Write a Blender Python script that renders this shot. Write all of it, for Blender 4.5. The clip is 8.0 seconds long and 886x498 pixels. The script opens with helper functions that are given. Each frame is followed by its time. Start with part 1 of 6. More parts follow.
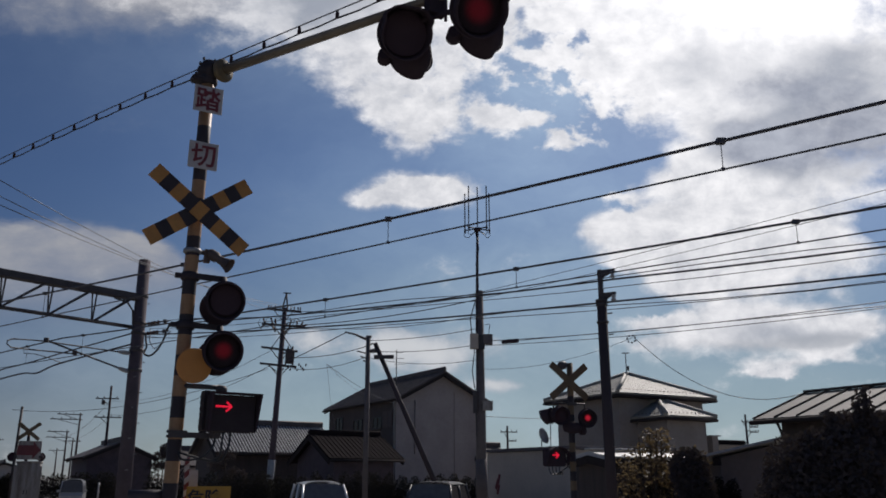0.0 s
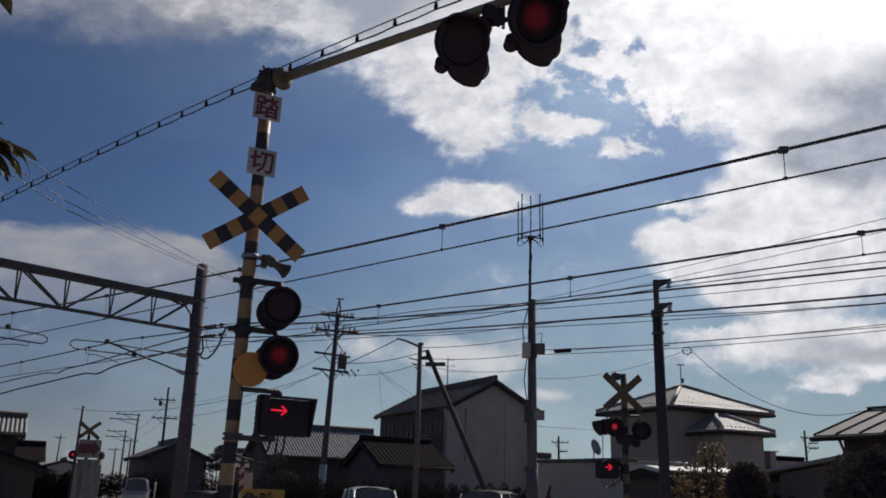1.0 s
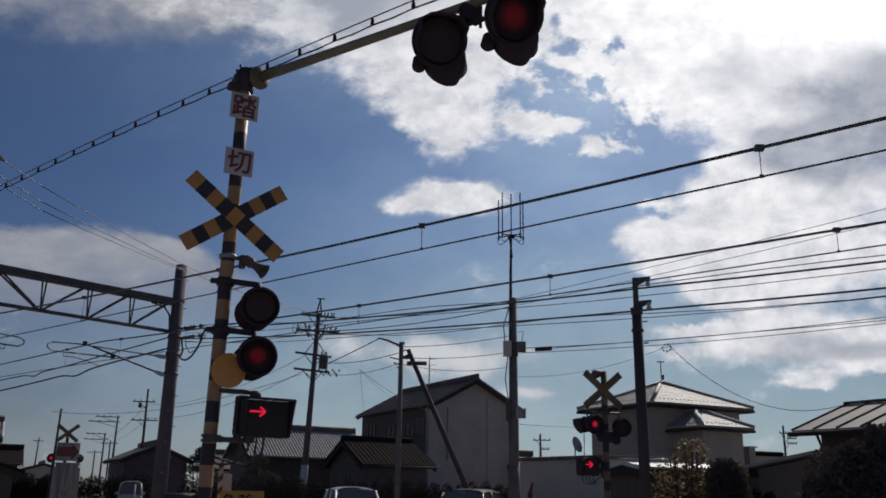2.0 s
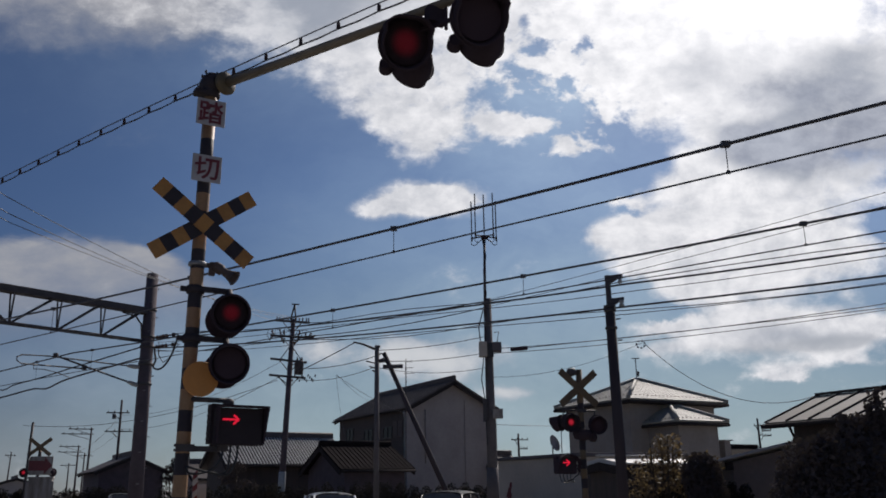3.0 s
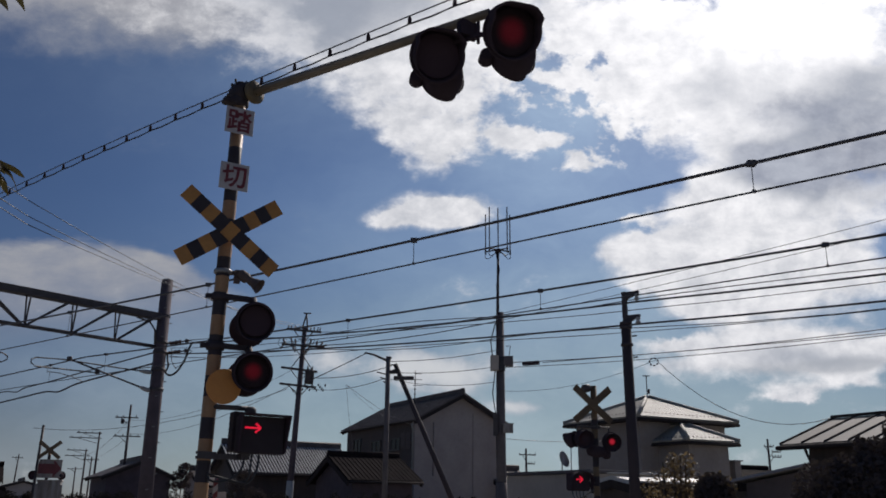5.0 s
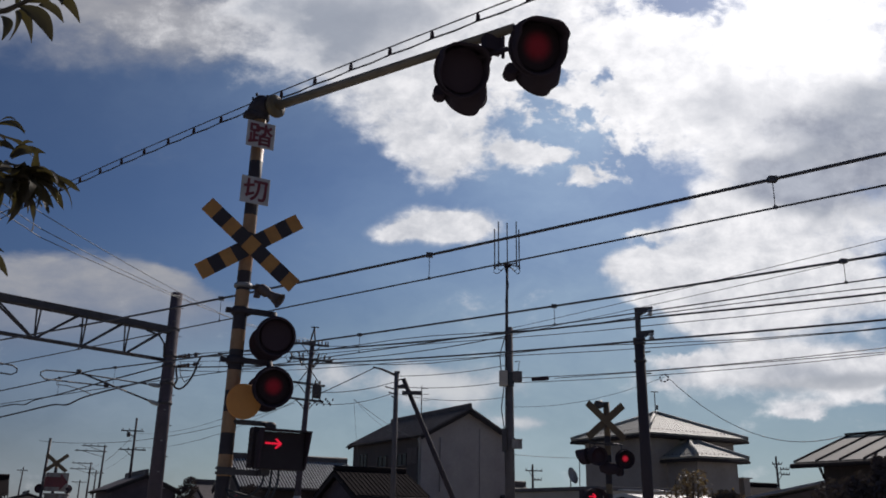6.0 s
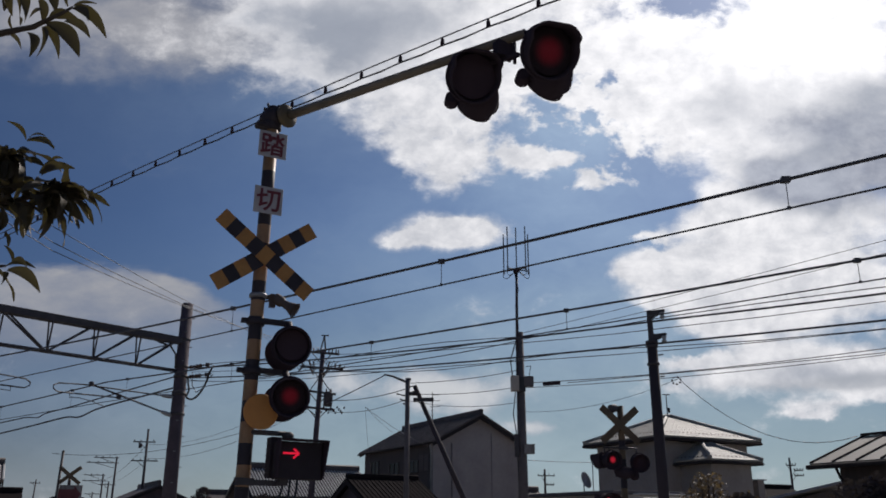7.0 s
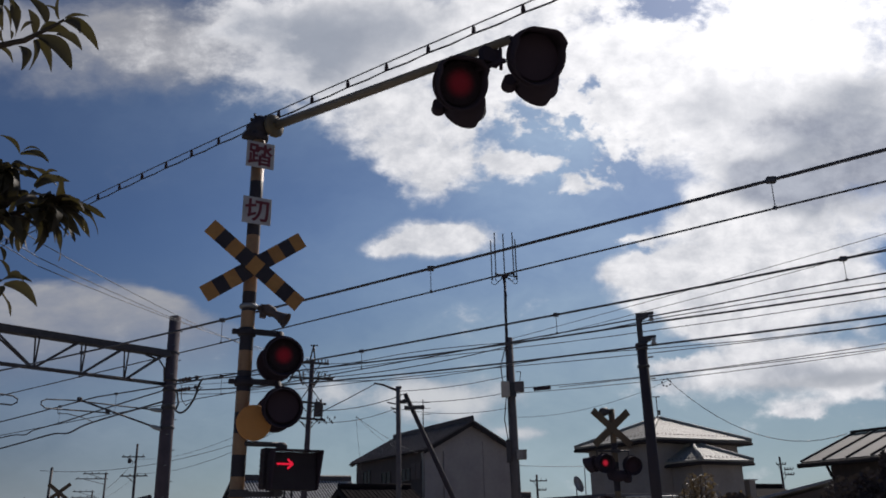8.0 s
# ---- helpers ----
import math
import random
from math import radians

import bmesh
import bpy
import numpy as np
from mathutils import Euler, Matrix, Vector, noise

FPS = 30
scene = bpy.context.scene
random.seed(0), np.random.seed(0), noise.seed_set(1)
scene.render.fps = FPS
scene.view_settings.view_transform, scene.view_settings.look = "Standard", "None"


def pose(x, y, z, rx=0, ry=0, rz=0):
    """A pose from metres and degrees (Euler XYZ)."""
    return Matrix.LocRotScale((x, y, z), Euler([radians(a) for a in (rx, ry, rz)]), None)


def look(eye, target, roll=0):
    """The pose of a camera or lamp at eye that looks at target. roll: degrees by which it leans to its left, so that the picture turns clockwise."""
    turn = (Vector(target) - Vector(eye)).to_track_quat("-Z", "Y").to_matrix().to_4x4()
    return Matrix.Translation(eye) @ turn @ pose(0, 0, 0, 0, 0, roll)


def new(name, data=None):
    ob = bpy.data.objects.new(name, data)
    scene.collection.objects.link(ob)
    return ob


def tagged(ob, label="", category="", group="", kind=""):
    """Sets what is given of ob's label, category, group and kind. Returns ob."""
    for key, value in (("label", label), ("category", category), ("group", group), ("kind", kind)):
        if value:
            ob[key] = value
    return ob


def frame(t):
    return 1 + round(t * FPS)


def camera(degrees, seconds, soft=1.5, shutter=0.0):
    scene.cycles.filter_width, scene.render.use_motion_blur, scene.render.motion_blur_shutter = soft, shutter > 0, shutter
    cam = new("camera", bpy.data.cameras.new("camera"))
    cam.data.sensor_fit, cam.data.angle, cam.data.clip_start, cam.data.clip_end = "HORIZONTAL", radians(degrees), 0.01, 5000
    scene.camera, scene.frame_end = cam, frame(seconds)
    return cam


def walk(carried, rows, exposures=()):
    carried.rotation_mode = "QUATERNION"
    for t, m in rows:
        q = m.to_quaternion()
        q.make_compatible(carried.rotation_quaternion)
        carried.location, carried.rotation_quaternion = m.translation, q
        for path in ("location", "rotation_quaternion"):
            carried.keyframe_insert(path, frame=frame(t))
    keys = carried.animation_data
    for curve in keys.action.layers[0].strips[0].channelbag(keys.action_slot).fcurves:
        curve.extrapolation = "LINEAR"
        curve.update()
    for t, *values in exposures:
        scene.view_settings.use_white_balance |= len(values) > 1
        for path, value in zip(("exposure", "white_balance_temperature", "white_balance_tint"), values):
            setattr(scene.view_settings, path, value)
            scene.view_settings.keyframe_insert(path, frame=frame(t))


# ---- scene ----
cam = camera(55.1, 8.0, soft=1.78)
PATH = [
    (0, (0.003, -0.007, 1.597), (0.003, 1.925, 2.116), 0.0),
    (0.5, (-0.017, 0.001, 1.599), (-0.084, 1.930, 2.124), 0.39),
    (1, (-0.020, 0.008, 1.600), (-0.143, 1.932, 2.135), 1.59),
    (2.5, (0.018, 0.013, 1.605), (-0.025, 1.940, 2.138), 0.06),
    (3, (0.028, 0.016, 1.605), (0.010, 1.942, 2.143), -0.89),
    (3.5, (0.014, 0.020, 1.607), (0.006, 1.945, 2.148), -0.94),
    (4, (-0.006, 0.023, 1.603), (-0.023, 1.948, 2.147), -0.38),
    (4.5, (-0.039, 0.011, 1.606), (-0.070, 1.933, 2.157), 0.28),
    (6, (-0.256, 0.050, 1.626), (-0.310, 1.958, 2.224), 0.97),
    (6.5, (-0.286, 0.071, 1.634), (-0.359, 1.976, 2.239), 0.76),
    (7, (-0.318, 0.054, 1.635), (-0.389, 1.957, 2.246), 0.12),
    (7.5, (-0.339, 0.046, 1.636), (-0.397, 1.945, 2.258), -0.73),
    (8, (-0.345, 0.048, 1.628), (-0.385, 1.947, 2.255), -1.36),
]
walk(cam, [(t, look(eye, target, roll)) for t, eye, target, roll in PATH], exposures=[(0.0, 0.0, 6650, 14), (8.0, 0.0, 6650, 14)])

# ---- sky, sun ----
SUN_AZ, SUN_EL = 27.0, 38.0      # to the right of +y, above the horizon


def build_sky():
    world = bpy.data.worlds.new("sky")
    scene.world = world
    world.use_nodes = True
    nt = world.node_tree
    nt.nodes.clear()

    def node(kind, **props):
        n = nt.nodes.new(kind)
        for k, v in props.items():
            if k == "op":
                n.operation = v
            elif k == "kind":
                n.blend_type = v
        return n

    def put(socket, value):
        if isinstance(value, (int, float, tuple, Vector)):
            socket.default_value = value
        else:
            nt.links.new(value, socket)

    def calc(op, a, b=None, c=None, clamp=False):
        n = node("ShaderNodeMath", op=op)
        n.use_clamp = clamp
        for s, v in zip(n.inputs, (a, b, c)):
            if v is not None:
                put(s, v)
        return n.outputs[0]

    def vec(op, a, b=None, c=None, out=0):
        n = node("ShaderNodeVectorMath", op=op)
        for s, v in zip(n.inputs, (a, b, c)):
            if v is not None:
                put(s, v)
        return n.outputs[out]

    def ramp(value, lo, hi, smooth=True):
        n = node("ShaderNodeMapRange")
        n.interpolation_type = "SMOOTHSTEP" if smooth else "LINEAR"
        put(n.inputs["Value"], value)
        n.inputs["From Min"].default_value, n.inputs["From Max"].default_value = lo, hi
        return n.outputs[0]

    def mix(fac, a, b):
        n = node("ShaderNodeMix")
        n.data_type = "RGBA"
        put(n.inputs["Factor"], fac)
        put(n.inputs["A"], a)
        put(n.inputs["B"], b)
        return n.outputs["Result"]

    def fbm(coord, scale, detail=6.0, rough=0.55, out=0):
        n = node("ShaderNodeTexNoise")
        put(n.inputs["Vector"], coord)
        n.inputs["Scale"].default_value = scale
        n.inputs["Detail"].default_value = detail
        n.inputs["Roughness"].default_value = rough
        return n.outputs[out]

    air = node("ShaderNodeTexSky")
    air.sky_type, air.sun_disc = "NISHITA", False
    air.sun_elevation, air.sun_rotation = radians(SUN_EL), radians(SUN_AZ)
    air.altitude, air.air_density, air.dust_density, air.ozone_density = 20, 1.0, 0.15, 3.5

    where = node("ShaderNodeTexCoord").outputs["Generated"]
    turn = node("ShaderNodeVectorRotate")
    turn.rotation_type = "X_AXIS"
    put(turn.inputs["Vector"], where)
    turn.inputs["Angle"].default_value = radians(-15.0)
    sep = node("ShaderNodeSeparateXYZ")
    put(sep.inputs[0], turn.outputs[0])
    x, y, z = sep.outputs
    ahead = calc("MAXIMUM", calc("ABSOLUTE", y), 0.08)
    flat = node("ShaderNodeCombineXYZ")
    put(flat.inputs[0], calc("DIVIDE", x, ahead))
    put(flat.inputs[1], calc("DIVIDE", z, ahead))
    uv = flat.outputs[0]

    # ragged edges: the cloud plan is pushed about by two sizes of noise
    push = vec("MULTIPLY_ADD", fbm(uv, 5.0, 4.0, 0.6, 1), (0.09, 0.07, 0.0), vec("ADD", uv, (-0.045, -0.035, 0.0)))
    push = vec("MULTIPLY_ADD", fbm(uv, 21.0, 5.0, 0.6, 1), (0.022, 0.019, 0.0), vec("ADD", push, (-0.011, -0.0095, 0.0)))

    calm = vec("MULTIPLY_ADD", fbm(uv, 9.0, 4.0, 0.6, 1), (0.03, 0.022, 0.0), vec("ADD", uv, (-0.015, -0.011, 0.0)))

    def heap(clouds, field=None):
        total = None
        for cx, cy, rx, ry, weight in clouds:
            d = vec("MULTIPLY_ADD", field or push, (1 / rx, 1 / ry, 0.0), (-cx / rx, -cy / ry, 0.0))
            r2 = vec("DOT_PRODUCT", d, d, out=1)
            bump = calc("MULTIPLY", calc("EXPONENT", calc("MULTIPLY", r2, -1.0)), weight)
            total = bump if total is None else calc("ADD", total, bump)
        return total

    banks = [(-0.189, 0.337, 0.140, 0.057, 0.85), (-0.096, 0.313, 0.113, 0.063, 0.85), (-0.389, 0.297, 0.106, 0.027, 0.25), (-0.149, 0.267, 0.100, 0.033, 0.55), (-0.083, 0.200, 0.083, 0.047, 1.00), (-0.039, 0.140, 0.041, 0.033, 0.85), (0.004, 0.214, 0.047, 0.047, 0.50), (0.077, 0.273, 0.080, 0.060, 0.55), (0.130, 0.234, 0.080, 0.063, 0.62), (0.144, 0.367, 0.173, 0.047, 0.95), (0.071, 0.157, 0.050, 0.011, 0.95), (0.150, 0.127, 0.033, 0.013, 0.55), (-0.236, 0.234, 0.093, 0.027, 0.22)]
    banks += [(0.343, 0.300, 0.220, 0.100, 1.25), (0.436, 0.167, 0.153, 0.080, 1.05), (0.343, 0.061, 0.133, 0.063, 1.00), (0.237, 0.017, 0.060, 0.030, 0.80), (0.244, 0.007, 0.053, 0.033, 0.50), (0.410, -0.006, 0.130, 0.045, 0.95), (0.436, -0.096, 0.146, 0.028, 0.95), (0.377, -0.116, 0.106, 0.020, 0.50), (0.250, -0.109, 0.040, 0.008, 0.50), (0.397, -0.146, 0.053, 0.009, 0.85), (0.463, -0.132, 0.047, 0.008, 0.50), (0.230, 0.194, 0.073, 0.060, 0.50)]
    banks += [(0.204, 0.114, 0.053, 0.030, -0.85), (0.130, 0.074, 0.100, 0.033, -0.70), (0.510, 0.033, 0.030, 0.021, -1.00), (-0.302, 0.120, 0.200, 0.073, -1.20), (0.170, -0.033, 0.040, 0.040, -0.40), (0.303, -0.063, 0.133, 0.008, -0.30), (0.144, 0.187, 0.040, 0.027, -0.25), (0.037, 0.187, 0.017, 0.027, -0.30), (0.253, 0.337, 0.085, 0.026, -1.3), (-0.149, 0.067, 0.040, 0.053, -0.50)]
    grey = [(-0.202, 0.253, 0.08, 0.037, 0.55), (-0.242, 0.327, 0.220, 0.053, 0.75), (-0.056, 0.333, 0.080, 0.040, 0.30), (0.470, 0.207, 0.113, 0.053, 0.75), (0.430, 0.122, 0.110, 0.035, 2.10), (0.513, 0.160, 0.080, 0.060, 1.20), (0.310, 0.220, 0.080, 0.047, 0.50), (0.430, -0.106, 0.106, 0.016, 0.70), (-0.422, 0.293, 0.200, 0.053, 0.90), (-0.149, 0.280, 0.133, 0.040, 0.25), (-0.089, 0.174, 0.067, 0.027, 0.15), (0.144, 0.253, 0.080, 0.040, 0.20)]
    haze = [(0.117, 0.180, 0.106, 0.073, 0.50), (0.197, -0.099, 0.373, 0.220, 0.58), (-0.189, -0.186, 0.599, 0.080, 0.45), (-0.455, -0.252, 0.998, 0.047, 0.35), (0.044, 0.074, 0.220, 0.133, 0.10), (-0.149, 0.253, 0.333, 0.086, 0.25), (-0.389, -0.106, 0.266, 0.053, 0.35)]
    lens = [(-0.021, 0.070, 0.053, 0.018, 1.80), (-0.081, 0.059, 0.029, 0.010, 0.90)]
    thin = [(-0.495, 0.333, 0.286, 0.063, 1.00), (-0.302, 0.293, 0.133, 0.050, 0.55), (-0.442, 0.260, 0.106, 0.017, 0.20)]
    soft = [(-0.013, -0.120, 0.077, 0.027, 1.15), (-0.063, -0.106, 0.040, 0.020, 0.50), (0.065, -0.161, 0.032, 0.009, 1.10), (-0.149, -0.106, 0.053, 0.019, 0.70), (0.410, -0.096, 0.100, 0.017, 0.60)]
    broken = [(0.105, 0.210, 0.090, 0.080, 1.00), (0.150, 0.135, 0.070, 0.030, 0.45), (0.237, 0.337, 0.08, 0.04, 0.8), (0.197, 0.174, 0.060, 0.053, 0.60), (-0.043, 0.180, 0.073, 0.060, 0.45)]
    streaks = fbm(vec("MULTIPLY", push, (1.0, 1.9, 1.0)), 6.0, 8.0, 0.62)
    tufts = fbm(vec("MULTIPLY", calm, (1.0, 1.4, 1.0)), 17.0, 7.0, 0.62)
    body = calc("ADD", heap(banks), calc("MULTIPLY", calc("SUBTRACT", streaks, 0.5), 1.5))
    banks_open = [(0.104, 0.220, 0.067, 0.063, -0.05), (0.263, 0.214, 0.060, 0.060, 0.20), (0.004, 0.160, 0.047, 0.047, 0.30), (-0.083, 0.167, 0.053, 0.033, 0.40), (0.297, -0.026, 0.080, 0.047, 0.70), (0.224, 0.001, 0.040, 0.027, 0.30), (0.117, 0.160, 0.073, 0.020, 0.15), (0.064, 0.157, 0.047, 0.013, 0.30), (0.144, 0.127, 0.047, 0.017, 0.10), (0.120, 0.253, 0.037, 0.037, -0.10), (-0.482, 0.147, 0.093, 0.053, -0.90), (0.214, 0.061, 0.030, 0.030, 0.50), (0.184, 0.027, 0.027, 0.020, 0.35)]
    gaps = [(0.237, 0.337, 0.05, 0.022, -0.28), (-0.438, -0.153, 0.075, 0.05, -1.2), (0.23, -0.039, 0.037, 0.023, -0.45), (0.500, -0.038, 0.053, 0.022, -0.75), (-0.502, 0.194, 0.08, 0.05, -1.0), (0.337, -0.053, 0.053, 0.027, 0.5), (0.337, -0.026, 0.06, 0.033, 0.3), (0.064, 0.115, 0.067, 0.013, -0.5), (0.277, 0.086, 0.047, 0.02, 0.45)]
    body = calc("ADD", body, heap(banks_open + gaps))
    body = calc("ADD", body, calc("MULTIPLY", calc("SUBTRACT", tufts, 0.5), 1.25))
    shreds = [(0.104, 0.249, 0.03, 0.011, -0.9), (0.078, 0.222, 0.019, 0.01, -0.8), (0.158, 0.246, 0.011, 0.012, -0.9), (0.104, 0.179, 0.033, 0.015, -1.0), (0.137, 0.2, 0.015, 0.008, -0.5), (0.094, 0.277, 0.013, 0.013, -0.5), (0.067, 0.157, 0.039, 0.01, 0.9), (0.146, 0.127, 0.027, 0.009, 0.9), (0.056, 0.184, 0.02, 0.009, 0.4), (0.127, 0.222, 0.021, 0.009, 0.5)]
    shreds += [(0.194, 0.064, 0.027, 0.005, 0.7), (0.19, 0.021, 0.027, 0.012, 0.6), (0.214, 0.049, 0.019, 0.006, -0.7), (0.25, -0.086, 0.028, 0.008, 0.9), (0.244, -0.067, 0.04, 0.009, -0.7), (0.27, -0.041, 0.021, 0.006, 0.5), (0.41, -0.086, 0.086, 0.01, 0.7), (0.343, -0.104, 0.06, 0.012, 0.4), (0.387, -0.146, 0.035, 0.005, 0.9), (0.46, -0.142, 0.04, 0.008, -0.6), (0.307, -0.142, 0.033, 0.009, -0.6), (0.49, -0.089, 0.02, 0.012, 0.5), (0.204, -0.019, 0.02, 0.005, 0.4)]
    shreds += [(0.023, 0.157, 0.009, 0.016, -0.5), (0.164, 0.137, 0.027, 0.008, -0.3), (0.197, 0.119, 0.02, 0.005, 0.5)]
    torn = vec("MULTIPLY_ADD", fbm(uv, 26.0, 6.0, 0.68, 1), (0.055, 0.036, 0.0), vec("ADD", uv, (-0.0275, -0.018, 0.0)))
    body = calc("ADD", body, heap(shreds, torn))
    puffs = fbm(vec("MULTIPLY", calm, (1.0, 1.35, 1.0)), 30.0, 6.0, 0.6)
    body = calc("ADD", body, calc("MULTIPLY", calc("SUBTRACT", puffs, 0.5), calc("MULTIPLY", heap(broken), 4.0)))
    slim = heap(lens, calm)
    slim = calc("ADD", slim, calc("MULTIPLY", calc("SUBTRACT", tufts, 0.5), calc("MULTIPLY", ramp(slim, 0.02, 0.4), 1.7)))
    body = calc("MAXIMUM", body, slim)
    cover = calc("MAXIMUM", ramp(body, 0.14, 0.92), ramp(slim, 0.30, 0.75))
    thick = ramp(body, 0.55, 1.35)
    shade = calc("ADD", heap(grey), calc("MULTIPLY", calc("SUBTRACT", fbm(push, 4.0, 6.0, 0.6), 0.5), 1.1))
    shade = ramp(shade, 0.15, 1.0)

    sun_way = Vector((math.sin(radians(SUN_AZ)) * math.cos(radians(SUN_EL)), math.cos(radians(SUN_AZ)) * math.cos(radians(SUN_EL)), math.sin(radians(SUN_EL))))
    near = vec("DOT_PRODUCT", where, tuple(sun_way), out=1)
    glare = calc("POWER", calc("MAXIMUM", near, 0.0), 26.0)

    fine = fbm(vec("MULTIPLY", calm, (1.0, 1.3, 1.0)), 44.0, 6.0, 0.6)
    white = mix(ramp(calc("MULTIPLY_ADD", fine, 0.36, calc("MULTIPLY", tufts, 0.68)), 0.27, 0.76), (0.46, 0.50, 0.555, 1), (0.87, 0.90, 0.925, 1))
    dull = mix(streaks, (0.235, 0.275, 0.345, 1), (0.40, 0.45, 0.52, 1))
    cloud = mix(calc("MULTIPLY", shade, thick), white, dull)
    lit = node("ShaderNodeMix")
    lit.data_type, lit.blend_type = "RGBA", "ADD"
    lit.inputs["Factor"].default_value = 1.0
    put(lit.inputs["A"], cloud)
    glow = node("ShaderNodeCombineColor")
    for s, k in zip(glow.inputs, (0.62, 0.62, 0.60)):
        put(s, calc("MULTIPLY", calc("MULTIPLY", glare, k), calc("MULTIPLY_ADD", shade, -0.8, 1.0)))
    put(lit.inputs["B"], glow.outputs[0])

    sky_scaled = node("ShaderNodeMix")
    sky_scaled.data_type, sky_scaled.blend_type = "RGBA", "MULTIPLY"
    sky_scaled.inputs["Factor"].default_value = 1.0
    put(sky_scaled.inputs["A"], air.outputs[0])
    sky_scaled.inputs["B"].default_value = (SKY * 0.88, SKY * 0.96, SKY * 1.12, 1)
    veil = calc("MULTIPLY", heap(haze), calc("MULTIPLY_ADD", streaks, 1.5, 0.05), clamp=True)
    clear = mix(veil, sky_scaled.outputs["Result"], (0.37, 0.49, 0.605, 1))
    # the blue deepens away from the sun, and a smooth far sheet of cloud lies low
    side = vec("DOT_PRODUCT", where, (math.sin(radians(SUN_AZ)), math.cos(radians(SUN_AZ)), 0.0), out=1)
    depth = node("ShaderNodeMix")
    depth.data_type, depth.blend_type = "RGBA", "MULTIPLY"
    depth.inputs["Factor"].default_value = 1.0
    put(depth.inputs["A"], clear)
    put(depth.inputs["B"], mix(ramp(side, 0.50, 0.86), mix(ramp(calc("DIVIDE", z, ahead), -0.25, 0.10), (0.66, 0.62, 0.62, 1), (0.79, 0.85, 0.92, 1)), mix(ramp(calc("DIVIDE", z, ahead), -0.16, 0.12), (0.90, 0.91, 0.84, 1), (1.10, 1.16, 1.21, 1))))
    bands = fbm(vec("MULTIPLY", calm, (1.0, 3.2, 1.0)), 7.0, 7.0, 0.6)
    spot = node("ShaderNodeSeparateXYZ")
    put(spot.inputs[0], calm)
    across, height = spot.outputs[0], spot.outputs[1]
    # a low bank with a firm upper edge that sinks and thins towards the middle of the sky
    crest = calc("MULTIPLY_ADD", calc("MAXIMUM", calc("ADD", across, 0.39), 0.0), -0.42, 0.038)
    crest = calc("MULTIPLY_ADD", calc("SUBTRACT", bands, 0.5), 0.045, crest)
    layer = calc("MULTIPLY", ramp(calc("SUBTRACT", crest, height), 0.0, 0.016), ramp(height, -0.105, 0.005))
    layer = calc("MULTIPLY", layer, ramp(calc("MULTIPLY", across, -1.0), 0.21, 0.36))
    tone = calc("MULTIPLY_ADD", bands, 0.6, calc("MULTIPLY", tufts, 0.6))
    low = mix(calc("MULTIPLY", layer, calc("MULTIPLY_ADD", bands, 0.5, 0.62), clamp=True), depth.outputs["Result"], mix(ramp(tone, 0.35, 0.85), (0.23, 0.265, 0.33, 1), (0.37, 0.385, 0.405, 1)))
    fleece = calc("ADD", heap(thin), calc("MULTIPLY", calc("SUBTRACT", streaks, 0.5), 1.5))
    fleece = calc("ADD", fleece, calc("MULTIPLY", calc("SUBTRACT", tufts, 0.5), 0.5))
    low = mix(calc("MULTIPLY", ramp(fleece, 0.12, 1.1), 0.85), low, mix(ramp(calc("MULTIPLY_ADD", tufts, 0.5, fleece), 0.5, 1.5), (0.22, 0.25, 0.31, 1), (0.37, 0.385, 0.41, 1)))
    gentle = heap(soft, calm)
    gentle = calc("ADD", gentle, calc("MULTIPLY", calc("SUBTRACT", tufts, 0.5), calc("MULTIPLY", ramp(gentle, 0.02, 0.4), 1.6)))
    low = mix(calc("MULTIPLY", ramp(gentle, 0.25, 0.95), 0.85), low, mix(ramp(gentle, 0.4, 1.3), (0.42, 0.47, 0.53, 1), (0.62, 0.65, 0.67, 1)))
    under = [(0.357, 0.126, 0.041, 0.023, 1.5), (0.423, 0.119, 0.06, 0.027, 1.3), (0.503, 0.134, 0.06, 0.04, 1.1), (0.377, 0.184, 0.067, 0.028, 0.75), (0.463, 0.194, 0.073, 0.033, 0.6), (0.33, 0.14, 0.016, 0.012, 0.9)]
    belly = calc("ADD", heap(under, calm), calc("MULTIPLY", calc("SUBTRACT", tufts, 0.5), 1.6))
    heavy = mix(calc("MULTIPLY", ramp(belly, 0.30, 1.1), 0.8), lit.outputs["Result"], mix(ramp(calc("MULTIPLY_ADD", fine, 0.4, calc("MULTIPLY", streaks, 0.6)), 0.3, 0.7), (0.22, 0.255, 0.335, 1), (0.48, 0.53, 0.61, 1)))
    flat_base = [(0.41, -0.108, 0.086, 0.01, 1.0), (0.343, -0.114, 0.06, 0.007, 0.7), (0.47, -0.104, 0.047, 0.009, 0.8), (0.4, -0.039, 0.04, 0.007, 0.35)]
    belly = calc("ADD", heap(flat_base, calm), calc("MULTIPLY", calc("SUBTRACT", streaks, 0.5), 2.2))
    heavy = mix(calc("MULTIPLY", ramp(belly, 0.25, 1.3), 0.7), heavy, (0.36, 0.40, 0.45, 1))
    # towards the sun the clear air brightens too
    air_glow = node("ShaderNodeMix")
    air_glow.data_type, air_glow.blend_type = "RGBA", "ADD"
    put(air_glow.inputs["Factor"], calc("MULTIPLY", glare, 0.30))
    put(air_glow.inputs["A"], low)
    air_glow.inputs["B"].default_value = (0.9, 0.95, 1.0, 1)
    both = mix(cover, air_glow.outputs["Result"], heavy)
    out, back = node("ShaderNodeOutputWorld"), node("ShaderNodeBackground")
    put(back.inputs["Color"], both)
    back.inputs["Strength"].default_value = 1.0
